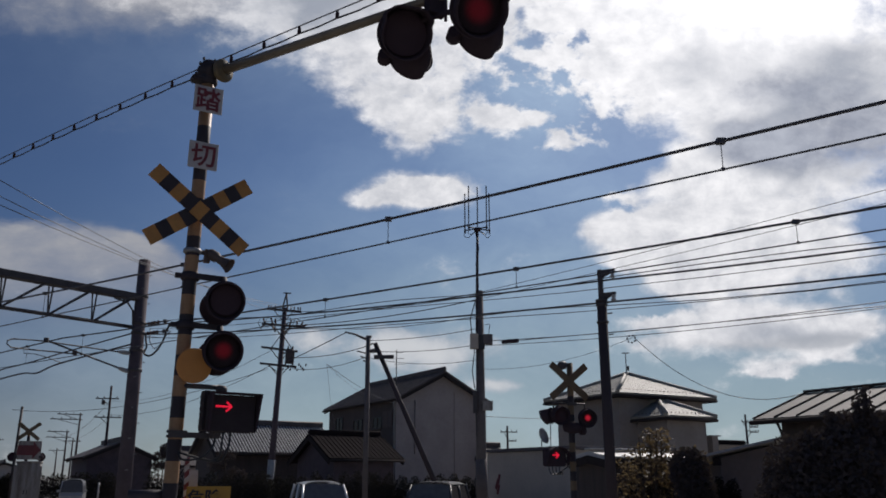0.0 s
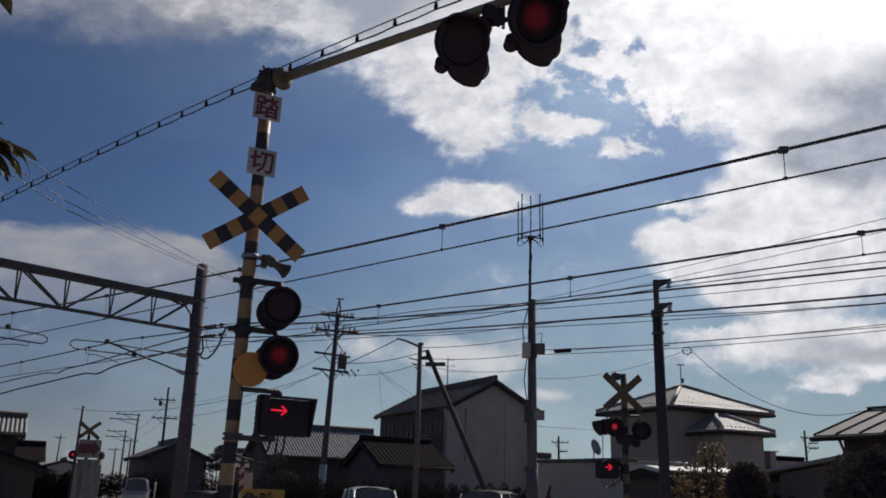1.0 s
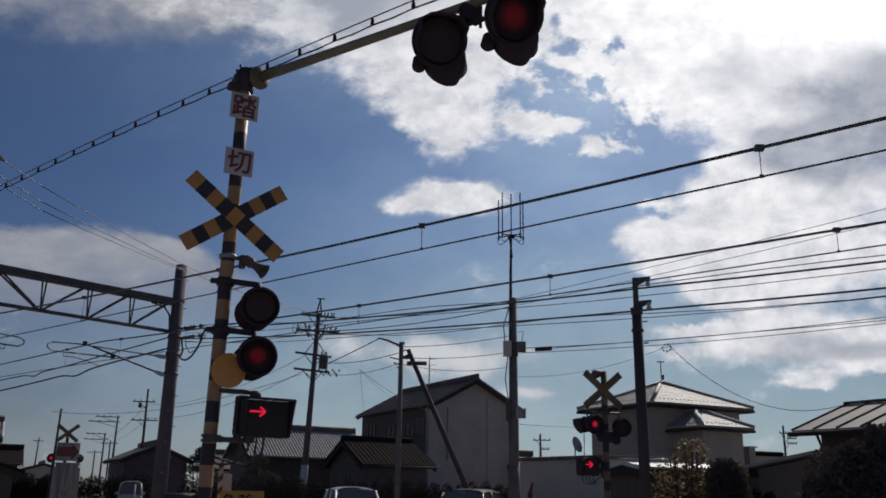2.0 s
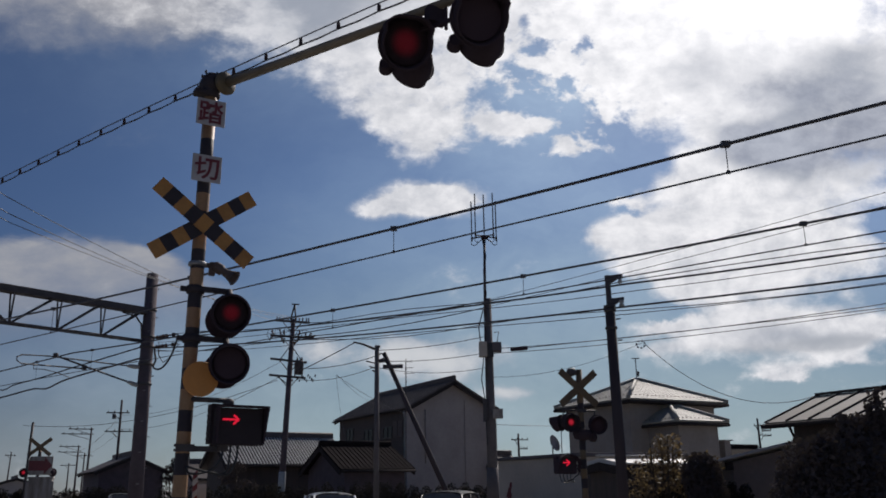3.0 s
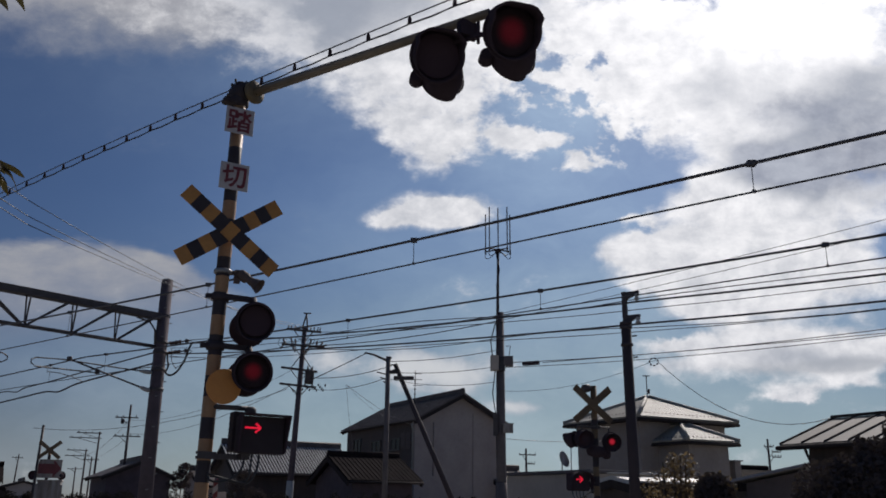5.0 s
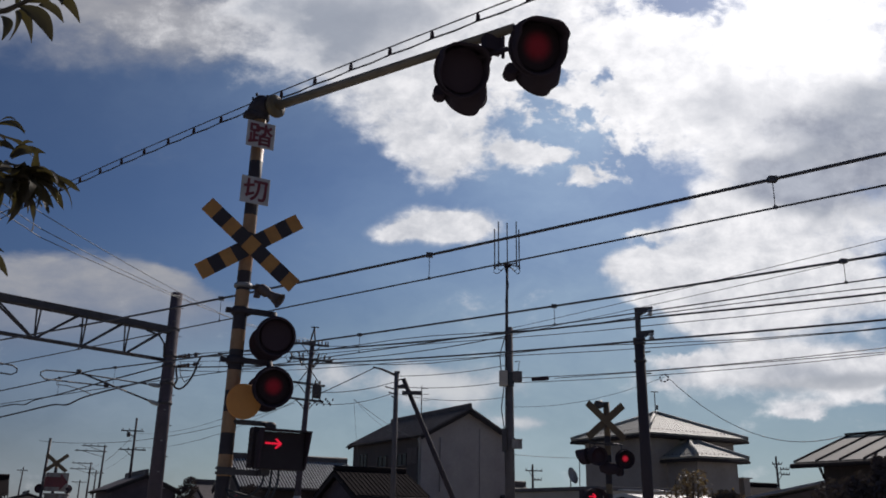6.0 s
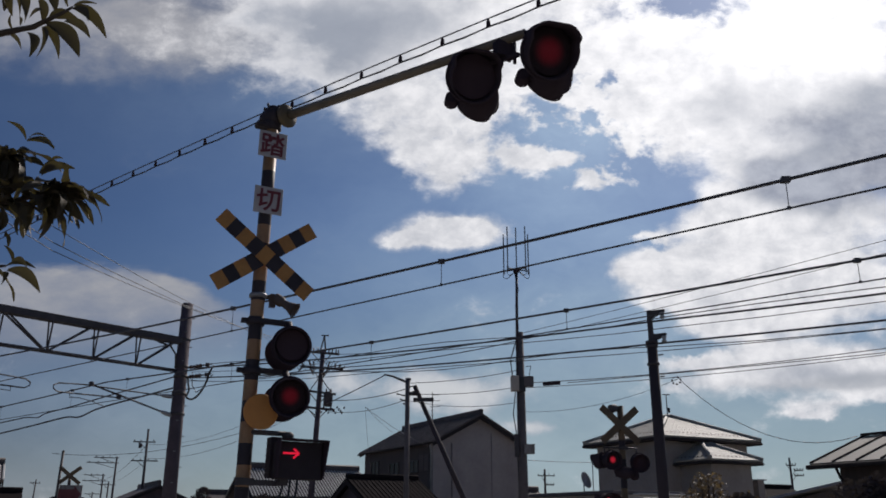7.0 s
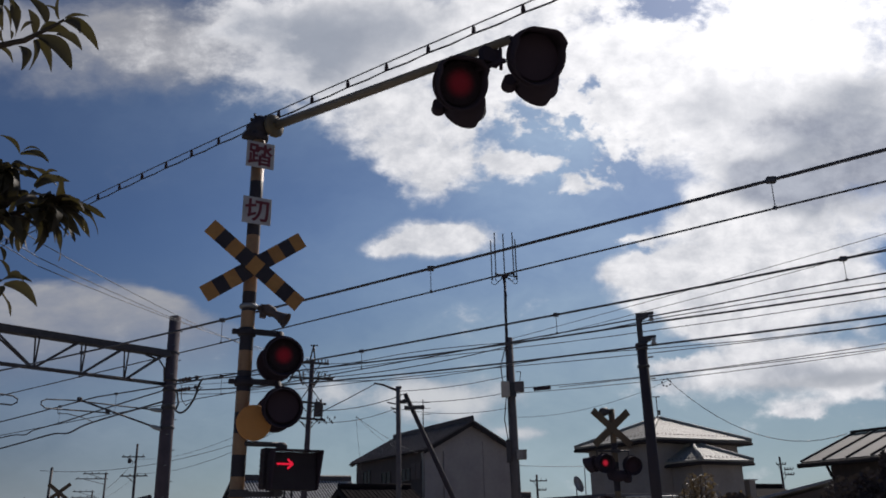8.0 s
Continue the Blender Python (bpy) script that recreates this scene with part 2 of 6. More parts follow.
    nt.links.new(back.outputs[0], out.inputs[0])

    lamp = bpy.data.lights.new("sun", "SUN")
    lamp.energy, lamp.angle, lamp.color = 3.0, radians(0.6), (1.0, 0.96, 0.9)
    ob = new("sun", lamp)
    ob.matrix_world = look(sun_way * 50, (0, 0, 0))


SKY = 0.038
build_sky()

# ---- materials ----
def material(name, colour, rough=0.6, metal=0.0, colour2=None, scale=8.0, bump=0.0, bump_scale=40.0, spec=0.5, random_tint=0.0, coat=0.0, stretch=(1, 1, 1)):
    """A surface with blotches and grain in two sizes and fine relief."""
    m = bpy.data.materials.new(name)
    m.use_nodes = True
    nt = m.node_tree
    b = nt.nodes["Principled BSDF"]
    b.inputs["Roughness"].default_value, b.inputs["Metallic"].default_value = rough, metal
    b.inputs["Specular IOR Level"].default_value = spec
    b.inputs["Coat Weight"].default_value = coat
    colour2 = colour2 or tuple(c * 0.72 for c in colour)
    tc = nt.nodes.new("ShaderNodeTexCoord")
    mp = nt.nodes.new("ShaderNodeMapping")
    mp.inputs["Scale"].default_value = stretch
    nt.links.new(tc.outputs["Object"], mp.inputs["Vector"])
    big, fine = nt.nodes.new("ShaderNodeTexNoise"), nt.nodes.new("ShaderNodeTexNoise")
    for n, s in ((big, scale), (fine, scale * 7.3)):
        n.inputs["Scale"].default_value, n.inputs["Detail"].default_value = s, 5.0
        nt.links.new(mp.outputs[0], n.inputs["Vector"])
    add = nt.nodes.new("ShaderNodeMath")
    add.operation = "MULTIPLY_ADD"
    nt.links.new(fine.outputs[0], add.inputs[0])
    add.inputs[1].default_value = 0.45
    nt.links.new(big.outputs[0], add.inputs[2])
    last = add.outputs[0]
    if random_tint:
        info = nt.nodes.new("ShaderNodeObjectInfo")
        add2 = nt.nodes.new("ShaderNodeMath")
        add2.operation = "MULTIPLY_ADD"
        nt.links.new(info.outputs["Random"], add2.inputs[0])
        add2.inputs[1].default_value = random_tint
        nt.links.new(last, add2.inputs[2])
        last = add2.outputs[0]
    rng = nt.nodes.new("ShaderNodeMapRange")
    rng.inputs["From Min"].default_value, rng.inputs["From Max"].default_value = 0.5, 1.0
    nt.links.new(last, rng.inputs["Value"])
    mx = nt.nodes.new("ShaderNodeMix")
    mx.data_type = "RGBA"
    mx.inputs["A"].default_value, mx.inputs["B"].default_value = (*colour, 1), (*colour2, 1)
    nt.links.new(rng.outputs[0], mx.inputs["Factor"])
    nt.links.new(mx.outputs["Result"], b.inputs["Base Color"])
    if bump:
        bn, bp = nt.nodes.new("ShaderNodeTexNoise"), nt.nodes.new("ShaderNodeBump")
        bn.inputs["Scale"].default_value, bn.inputs["Detail"].default_value = bump_scale, 4.0
        nt.links.new(mp.outputs[0], bn.inputs["Vector"])
        bp.inputs["Strength"].default_value, bp.inputs["Distance"].default_value = bump, 0.02
        nt.links.new(bn.outputs[0], bp.inputs["Height"])
        nt.links.new(bp.outputs[0], b.inputs["Normal"])
    return m


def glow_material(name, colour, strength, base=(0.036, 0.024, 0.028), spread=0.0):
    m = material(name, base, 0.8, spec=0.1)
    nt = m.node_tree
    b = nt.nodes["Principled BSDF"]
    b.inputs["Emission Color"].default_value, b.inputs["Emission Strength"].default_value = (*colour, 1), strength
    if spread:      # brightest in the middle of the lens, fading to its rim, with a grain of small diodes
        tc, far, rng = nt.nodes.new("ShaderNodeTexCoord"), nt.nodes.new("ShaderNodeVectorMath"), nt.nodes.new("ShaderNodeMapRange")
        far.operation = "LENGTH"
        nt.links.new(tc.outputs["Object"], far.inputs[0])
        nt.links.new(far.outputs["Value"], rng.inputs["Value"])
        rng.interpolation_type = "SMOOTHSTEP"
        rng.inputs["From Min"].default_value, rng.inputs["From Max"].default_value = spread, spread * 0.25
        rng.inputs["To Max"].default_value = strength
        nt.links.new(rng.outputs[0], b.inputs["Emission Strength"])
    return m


def leaf_material(name, colour, colour2, through_light=0.35, spec=0.2):
    m = material(name, colour, 0.6 if spec > 0.15 else 1.0, colour2=colour2, scale=3.0, spec=spec)
    nt = m.node_tree
    b = nt.nodes["Principled BSDF"]
    tr, ms = nt.nodes.new("ShaderNodeBsdfTranslucent"), nt.nodes.new("ShaderNodeMixShader")
    tr.inputs["Color"].default_value = (colour[0] * 2.0, colour[1] * 1.9, colour[2] * 1.15, 1)
    ms.inputs[0].default_value = through_light
    nt.links.new(b.outputs[0], ms.inputs[1])
    nt.links.new(tr.outputs[0], ms.inputs[2])
    nt.links.new(ms.outputs[0], nt.nodes["Material Output"].inputs[0])
    return m


def glass_material(name):
    m = material(name, (0.03, 0.026, 0.025), 0.12, colour2=(0.045, 0.038, 0.035), spec=0.2)
    return m


M = {}
M["yellow"] = material("yellow_paint", (0.48, 0.225, 0.055), 0.5, colour2=(0.33, 0.15, 0.04), scale=5, bump=0.1)
M["pale_yellow"] = material("faded_yellow_paint", (0.37, 0.215, 0.105), 0.55, colour2=(0.25, 0.135, 0.07), scale=6, bump=0.1)
M["black"] = material("black_paint", (0.034, 0.027, 0.033), 0.65, spec=0.3, colour2=(0.046, 0.038, 0.042), scale=6)
M["hood"] = material("lamp_black", (0.050, 0.037, 0.045), 0.95, spec=0.05, colour2=(0.060, 0.045, 0.054), scale=9)
M["white"] = material("sign_white", (0.48, 0.45, 0.44), 0.5, colour2=(0.36, 0.33, 0.32), scale=7)
M["red"] = material("sign_red", (0.18, 0.026, 0.032), 0.5, colour2=(0.13, 0.022, 0.028))
M["faded_red"] = material("faded_red_paint", (0.20, 0.045, 0.05), 0.6, colour2=(0.14, 0.035, 0.04))
M["board_yellow"] = material("board_yellow_paint", (0.46, 0.25, 0.025), 0.5, colour2=(0.36, 0.19, 0.025), scale=6)
M["matt_black"] = material("matt_black", (0.034, 0.026, 0.030), 0.8, colour2=(0.042, 0.034, 0.038), spec=0.2)
M["horn_paint"] = material("weathered_horn_paint", (0.115, 0.085, 0.075), 0.7, colour2=(0.06, 0.045, 0.042), scale=9, bump=0.1)
M["arm_paint"] = material("dirty_cream_paint", (0.22, 0.175, 0.12), 0.5, colour2=(0.14, 0.108, 0.072), scale=5, bump=0.1)
M["elbow_paint"] = material("grimy_yellow_paint", (0.17, 0.125, 0.06), 0.6, colour2=(0.10, 0.075, 0.045), scale=7, bump=0.1)
M["relay"] = material("cabinet_paint", (0.38, 0.36, 0.34), 0.7, colour2=(0.15, 0.115, 0.095), scale=2.2, bump=0.1, stretch=(3, 3, 0.35))
M["disc"] = material("yellow_disc", (0.66, 0.28, 0.07), 0.6, colour2=(0.56, 0.23, 0.06), scale=4)
M["steel"] = material("galvanised_steel", (0.30, 0.30, 0.30), 0.5, 0.6, colour2=(0.20, 0.20, 0.21), scale=9, bump=0.1)
M["dark_steel"] = material("weathered_steel", (0.085, 0.075, 0.078), 0.65, 0.2, colour2=(0.055, 0.047, 0.047), scale=5, bump=0.15)
M["concrete"] = material("pole_concrete", (0.15, 0.13, 0.13), 0.9, colour2=(0.10, 0.088, 0.088), scale=3, bump=0.2, bump_scale=25)
M["wood_pole"] = material("tarred_pole", (0.062, 0.046, 0.050), 0.85, colour2=(0.044, 0.032, 0.036), scale=3, bump=0.2, stretch=(1, 1, 0.2))
M["wire"] = material("dark_wire", (0.075, 0.07, 0.075), 0.5, colour2=(0.05, 0.047, 0.05))
M["ceramic"] = material("insulator_ceramic", (0.11, 0.075, 0.06), 0.25, colour2=(0.08, 0.05, 0.045))
M["grey_ceramic"] = material("grey_insulator", (0.40, 0.40, 0.38), 0.3, colour2=(0.3, 0.3, 0.3))
M["stucco"] = material("grey_stucco", (0.40, 0.355, 0.335), 0.9, colour2=(0.31, 0.27, 0.255), scale=0.7, bump=0.2, bump_scale=60)
M["worn_stucco"] = material("worn_grey_stucco", (0.25, 0.215, 0.205), 0.9, colour2=(0.18, 0.152, 0.145), scale=1.2, bump=0.2, bump_scale=60)
M["beige"] = material("beige_stucco", (0.34, 0.295, 0.26), 0.9, colour2=(0.26, 0.222, 0.195), scale=0.8, bump=0.2, bump_scale=60)
M["white_wall"] = material("pale_siding", (0.52, 0.455, 0.39), 0.8, colour2=(0.42, 0.365, 0.31), scale=0.9, bump=0.1)
# board brown, also put on walls that are dark only from shade
M["wood_and_shade"] = material("boards_and_shade", (0.085, 0.064, 0.058), 0.8, colour2=(0.055, 0.045, 0.04), scale=2, bump=0.2, stretch=(4, 4, 0.4))
M["tile"] = material("grey_roof_tile", (0.125, 0.108, 0.104), 0.65, colour2=(0.08, 0.068, 0.066), scale=2.0, bump=0.2, bump_scale=12, spec=0.2)
M["glazed"] = material("glazed_roof_tile", (0.33, 0.33, 0.34), 0.38, colour2=(0.24, 0.24, 0.25), scale=2.5, bump=0.15, bump_scale=12, spec=0.9)
# pale rib colour paints the sky's sheen as stripes over a darker slab
M["sheen_tile"] = material("tile_with_sheen", (0.58, 0.57, 0.54), 0.62, colour2=(0.42, 0.41, 0.39), scale=2.5, bump=0.15, bump_scale=12, spec=0.6)
M["hip_tile"] = material("cream_glazed_tile", (0.35, 0.335, 0.29), 0.66, colour2=(0.27, 0.255, 0.222), scale=2.5, bump=0.05, bump_scale=12, spec=0.27)
M["shed_metal"] = material("pale_shed_roof", (0.55, 0.53, 0.50), 0.45, colour2=(0.42, 0.40, 0.38), scale=1.5, spec=0.7)
M["dark_tile"] = material("dark_roof_tile", (0.030, 0.023, 0.023), 0.9, colour2=(0.020, 0.016, 0.016), scale=2.0, bump=0.25, bump_scale=12, spec=0.03)
# concrete darkened in its base colour for backlit poles and shaded walls
M["shaded_concrete"] = material("concrete_with_shade", (0.108, 0.084, 0.096), 0.9, colour2=(0.074, 0.058, 0.068), scale=3, bump=0.2, bump_scale=25)
M["dull_yellow"] = material("dull_yellow_paint", (0.17, 0.115, 0.06), 0.6, colour2=(0.11, 0.075, 0.045), scale=4)
M["windscreen"] = material("windscreen_glass", (0.12, 0.118, 0.118), 0.25, colour2=(0.16, 0.157, 0.155), spec=0.25)
M["metal_roof"] = material("sheet_metal_roof", (0.145, 0.135, 0.124), 0.75, 0.0, colour2=(0.11, 0.102, 0.093), scale=1.2, spec=0.35)
M["trim"] = material("dark_trim", (0.052, 0.043, 0.041), 0.9, colour2=(0.036, 0.03, 0.03), spec=0.08)
M["glass"] = glass_material("window_glass")
M["frame"] = material("aluminium_frame", (0.085, 0.075, 0.07), 0.6, 0.2)
M["car_white"] = material("white_car_paint", (0.80, 0.80, 0.80), 0.3, colour2=(0.76, 0.76, 0.77), coat=0.5)
M["car_dark"] = material("dark_car_paint", (0.045, 0.045, 0.052), 0.45, colour2=(0.04, 0.04, 0.045), coat=0.1)
M["car_grey"] = material("pale_van_paint", (0.42, 0.43, 0.44), 0.3, colour2=(0.36, 0.37, 0.38), coat=0.4)
M["rubber"] = material("rubber", (0.02, 0.02, 0.02), 0.85)
M["cable"] = material("black_cable", (0.03, 0.029, 0.032), 0.5)
M["bark"] = material("bark", (0.09, 0.065, 0.045), 0.9, colour2=(0.05, 0.038, 0.03), scale=9, bump=0.5, stretch=(1, 1, 0.3))
M["leaf_dark"] = leaf_material("dark_leaf", (0.10, 0.083, 0.083), (0.08, 0.066, 0.066), 0.05, 0.0)
M["leaf_olive"] = leaf_material("olive_leaf", (0.135, 0.102, 0.078), (0.09, 0.068, 0.055), 0.28, 0.16)
M["leaf_branch"] = leaf_material("long_leaf", (0.078, 0.068, 0.036), (0.060, 0.044, 0.044), 0.16, 0.22)
M["leaf_hedge"] = leaf_material("hedge_leaf", (0.052, 0.048, 0.043), (0.046, 0.042, 0.038), 0.04, 0.0)
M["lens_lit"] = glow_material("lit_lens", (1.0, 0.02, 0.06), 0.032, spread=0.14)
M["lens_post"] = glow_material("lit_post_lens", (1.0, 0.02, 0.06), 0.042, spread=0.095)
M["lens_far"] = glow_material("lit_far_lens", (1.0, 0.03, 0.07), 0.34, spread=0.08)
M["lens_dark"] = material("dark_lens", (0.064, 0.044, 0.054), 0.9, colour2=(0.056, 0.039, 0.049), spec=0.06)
M["arrow"] = glow_material("arrow_light", (1.0, 0.02, 0.06), 0.65)


def ground_material():
    m = material("ground_soil", (0.25, 0.24, 0.225), 0.95, colour2=(0.17, 0.162, 0.15), scale=0.25, bump=0.4, bump_scale=6)
    return m


# ---- mesh tools ----
def prism(bm, ring_a, ring_b, mat=0, cap=True):
    """Skin between two rings of points."""
    a, b = [bm.verts.new(p) for p in ring_a], [bm.verts.new(p) for p in ring_b]
    n = len(a)
    made = [bm.faces.new((a[i], a[(i + 1) % n], b[(i + 1) % n], b[i])) for i in range(n)]
    if cap:
        made += [bm.faces.new(a[::-1]), bm.faces.new(b)]
    for f in made:
        f.material_index = mat
    return made


def box(bm, centre, size, rz=0.0, mat=0, m=None):
    c, s = Vector(centre), Vector(size) / 2
    turn = Matrix.Rotation(radians(rz), 3, "Z") if m is None else m
    ring = [(-1, -1), (1, -1), (1, 1), (-1, 1)]
    low = [c + turn @ Vector((i * s.x, j * s.y, -s.z)) for i, j in ring]
    top = [c + turn @ Vector((i * s.x, j * s.y, s.z)) for i, j in ring]
    return prism(bm, low, top, mat)


def rod(bm, a, b, ra, rb=None, n=8, mat=0, cap=True):
    a, b = Vector(a), Vector(b)
    rb = ra if rb is None else rb
    q = (b - a).to_track_quat("Z", "Y")
    ring = [Vector((math.cos(2 * math.pi * i / n), math.sin(2 * math.pi * i / n), 0)) for i in range(n)]
    made = prism(bm, [a + q @ (v * ra) for v in ring], [b + q @ (v * rb) for v in ring], mat, cap)
    for f in made[:n]:
        f.smooth = n > 6
    return made


def tube(bm, pts, r, n=6, mat=0):
    """A bent tube through points; r is one radius or a radius a point."""
    pts = [Vector(p) for p in pts]
    rs = r if isinstance(r, (list, tuple)) else [r] * len(pts)
    rings = []
    for i, p in enumerate(pts):
        d = (pts[min(i + 1, len(pts) - 1)] - pts[max(i - 1, 0)]).normalized()
        q = d.to_track_quat("Z", "Y")
        rings.append([bm.verts.new(p + q @ Vector((math.cos(2 * math.pi * k / n) * rs[i], math.sin(2 * math.pi * k / n) * rs[i], 0))) for k in range(n)])
    for a, b in zip(rings, rings[1:]):
        best = min(range(n), key=lambda s: (a[0].co - b[s].co).length)
        for k in range(n):
            f = bm.faces.new((a[k], a[(k + 1) % n], b[(k + 1 + best) % n], b[(k + best) % n]))
            f.smooth, f.material_index = True, mat
    bm.faces.new(rings[0][::-1]).material_index = mat
    bm.faces.new(rings[-1]).material_index = mat


def lathe(bm, profile, centre=(0, 0, 0), axis=(0, 0, 1), n=24, mat=0, caps=True):
    """Turn (radius, height) pairs about an axis."""
    c, q = Vector(centre), Vector(axis).to_track_quat("Z", "Y")
    rings = [[bm.verts.new(c + q @ Vector((r * math.cos(2 * math.pi * k / n), r * math.sin(2 * math.pi * k / n), h))) for k in range(n)] for r, h in profile]
    for a, b in zip(rings, rings[1:]):
        for k in range(n):
            f = bm.faces.new((a[k], a[(k + 1) % n], b[(k + 1) % n], b[k]))
            f.smooth, f.material_index = True, mat
    if caps:
        bm.faces.new(rings[0][::-1]).material_index = mat
        bm.faces.new(rings[-1]).material_index = mat


def sag_line(a, b, sag, n=16):
    a, b = Vector(a), Vector(b)
    return [a.lerp(b, i / n) - Vector((0, 0, sag * 4 * (i / n) * (1 - i / n))) for i in range(n + 1)]


def eased(points, n=6):
    """A smooth run through points (along, height)."""
    out = []
    for k in range(len(points) - 1):
        p0, p1, p2, p3 = points[max(k - 1, 0)], points[k], points[k + 1], points[min(k + 2, len(points) - 1)]
        for i in range(n):
            f = i / n
            out.append(tuple(0.5 * (2 * b + (c - a) * f + (2 * a - 5 * b + 4 * c - d) * f * f + (3 * b - a - 3 * c + d) * f ** 3) for a, b, c, d in zip(p0, p1, p2, p3)))
    return out + [points[-1]]


def mesh_of(name, bm, mats, bevel=0.0):
    bmesh.ops.recalc_face_normals(bm, faces=bm.faces)
    if bevel:
        sharp = [e for e in bm.edges if len(e.link_faces) == 2 and e.calc_face_angle(0) > 0.6]
        bmesh.ops.bevel(bm, geom=sharp, offset=bevel, segments=1, affect="EDGES", clamp_overlap=True)
    me = bpy.data.meshes.new(name)
    bm.to_mesh(me)
    bm.free()
    for m in mats if isinstance(mats, (list, tuple)) else [mats]:
        me.materials.append(m)
    return me


def part(name, bm, mat, parent, label="", bevel=0.0):
    ob = new(name, mesh_of(name, bm, mat, bevel))
    ob.parent = parent
    return tagged(ob, label)


def thing(name, at, label, category, group="", kind=""):
    ob = new(name)
    ob.empty_display_size = 0.2
    ob.matrix_world = at
    return tagged(ob, label, category, group, kind)


def solo(name, bm, mat, label, category, group="", kind="", at=None, bevel=0.0):
    ob = new(name, mesh_of(name, bm, mat, bevel))
    if at is not None:
        ob.matrix_world = at
    return tagged(ob, label, category, group, kind)


def lettering(name, words, size, at, mat, parent, depth=0.002):
    """Words as a thin raised mesh, centred, reading along local x and standing up in z; at: a pose in the parent's space."""
    cu = bpy.data.curves.new(name, "FONT")
    cu.body, cu.size, cu.extrude, cu.align_x, cu.align_y = words, size, depth, "CENTER", "CENTER"
    cu.offset = size * 0.018
    tmp = new(name, cu)
    bpy.context.view_layer.update()
    me = bpy.data.meshes.new_from_object(tmp)
    bpy.data.objects.remove(tmp)
    xs = [v.co.x for v in me.vertices]
    ys = [v.co.y for v in me.vertices]
    mid = Vector(((min(xs) + max(xs)) / 2, (min(ys) + max(ys)) / 2, 0))
    me.transform(Matrix.Translation(-mid))
    me.materials.clear()
    me.materials.append(mat)
    ob = new(name, me)
    ob.parent = parent
    ob.matrix_basis = at @ pose(0, 0, 0, 90, 0, 0)
    return ob

# ---- ground ----
bm = bmesh.new()
GRID = 12
span = [-4000, -900, -260, -90, -40, -15, 0, 15, 40, 90, 260, 900, 4000]
pts = [[bm.verts.new((x, y, 0)) for x in span] for y in span]
for j in range(GRID):
    for i in range(GRID):
        bm.faces.new((pts[j][i], pts[j][i + 1], pts[j + 1][i + 1], pts[j + 1][i]))
solo("ground", bm, ground_material(), "bare brown-grey earth beside the railway", "ground", kind="structure")

# The railway runs along T; N points across it, away from the viewer.
TRACK_YAW = 52.0
T = Vector((-math.sin(radians(TRACK_YAW)), math.cos(radians(TRACK_YAW)), 0))
N = Vector((math.cos(radians(TRACK_YAW)), math.sin(radians(TRACK_YAW)), 0))


def rail(along, across, z):
    return T * along + N * across + Vector((0, 0, z))


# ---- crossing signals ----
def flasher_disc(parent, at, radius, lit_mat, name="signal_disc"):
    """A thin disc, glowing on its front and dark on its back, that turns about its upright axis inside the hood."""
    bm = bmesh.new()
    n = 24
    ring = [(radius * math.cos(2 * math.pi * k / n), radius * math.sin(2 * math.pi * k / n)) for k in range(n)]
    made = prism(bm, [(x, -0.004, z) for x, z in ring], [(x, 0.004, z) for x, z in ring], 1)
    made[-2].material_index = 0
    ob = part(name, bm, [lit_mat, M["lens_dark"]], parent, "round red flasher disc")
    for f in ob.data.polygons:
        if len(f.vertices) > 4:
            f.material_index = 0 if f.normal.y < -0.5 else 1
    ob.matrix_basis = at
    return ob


def lamp_head(parent, at, lit_mat, size=1.0, reach=0.2, lens=0.085, facets=False):
    """A flashing lamp: round back plate, housing behind, tapering hood in front. Front is -y in the space of at."""
    hub = bmesh.new()
    lathe(hub, [(0.178 * size, 0.0), (0.185 * size, 0.006), (0.185 * size, 0.014), (0.178 * size, 0.02)], (0, 0.02, 0), (0, 1, 0), 32)
    plate = part("back_plate", hub, M["hood"], parent)
    bm = bmesh.new()
    lathe(bm, [(0.12 * size, 0.0), (0.125 * size, 0.06), (0.10 * size, 0.13), (0.05 * size, 0.16)], (0, 0.04, 0), (0, 1, 0), 24)
    house = part("housing", bm, M["hood"], parent)
    # hood: longer above than below
    bm = bmesh.new()
    n = 32
    rings = []
    for r, k in ((0.165, 0.0), (0.168, 0.5), (0.172, 1.0), (0.162, 1.0), (0.155, 0.5), (0.152, 0.0)):
        ring = []
        for i in range(n):
            a = 2 * math.pi * i / n
            long = reach * (0.45 + 0.55 * (0.5 + 0.5 * math.sin(a)))
            bent = 1.0
            if facets and math.sin(a) > 0.55:      # folded sheet: a flat facet over the top
                w = a - math.pi / 2
                bent = min(1.17, 1.04 / max(math.cos(w), 0.5))
            ring.append(bm.verts.new((bent * r * size * math.cos(a), 0.02 - k * long, bent * r * size * math.sin(a) - 0.02 * k * size)))
        rings.append(ring)
    for a, b in zip(rings, rings[1:]):
        for i in range(n):
            bm.faces.new((a[i], a[(i + 1) % n], b[(i + 1) % n], b[i])).smooth = True
    hood = part("hood", bm, M["hood"], parent)
    for ob in (plate, house, hood):
        ob.matrix_basis = at
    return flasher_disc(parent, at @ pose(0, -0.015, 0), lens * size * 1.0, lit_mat)


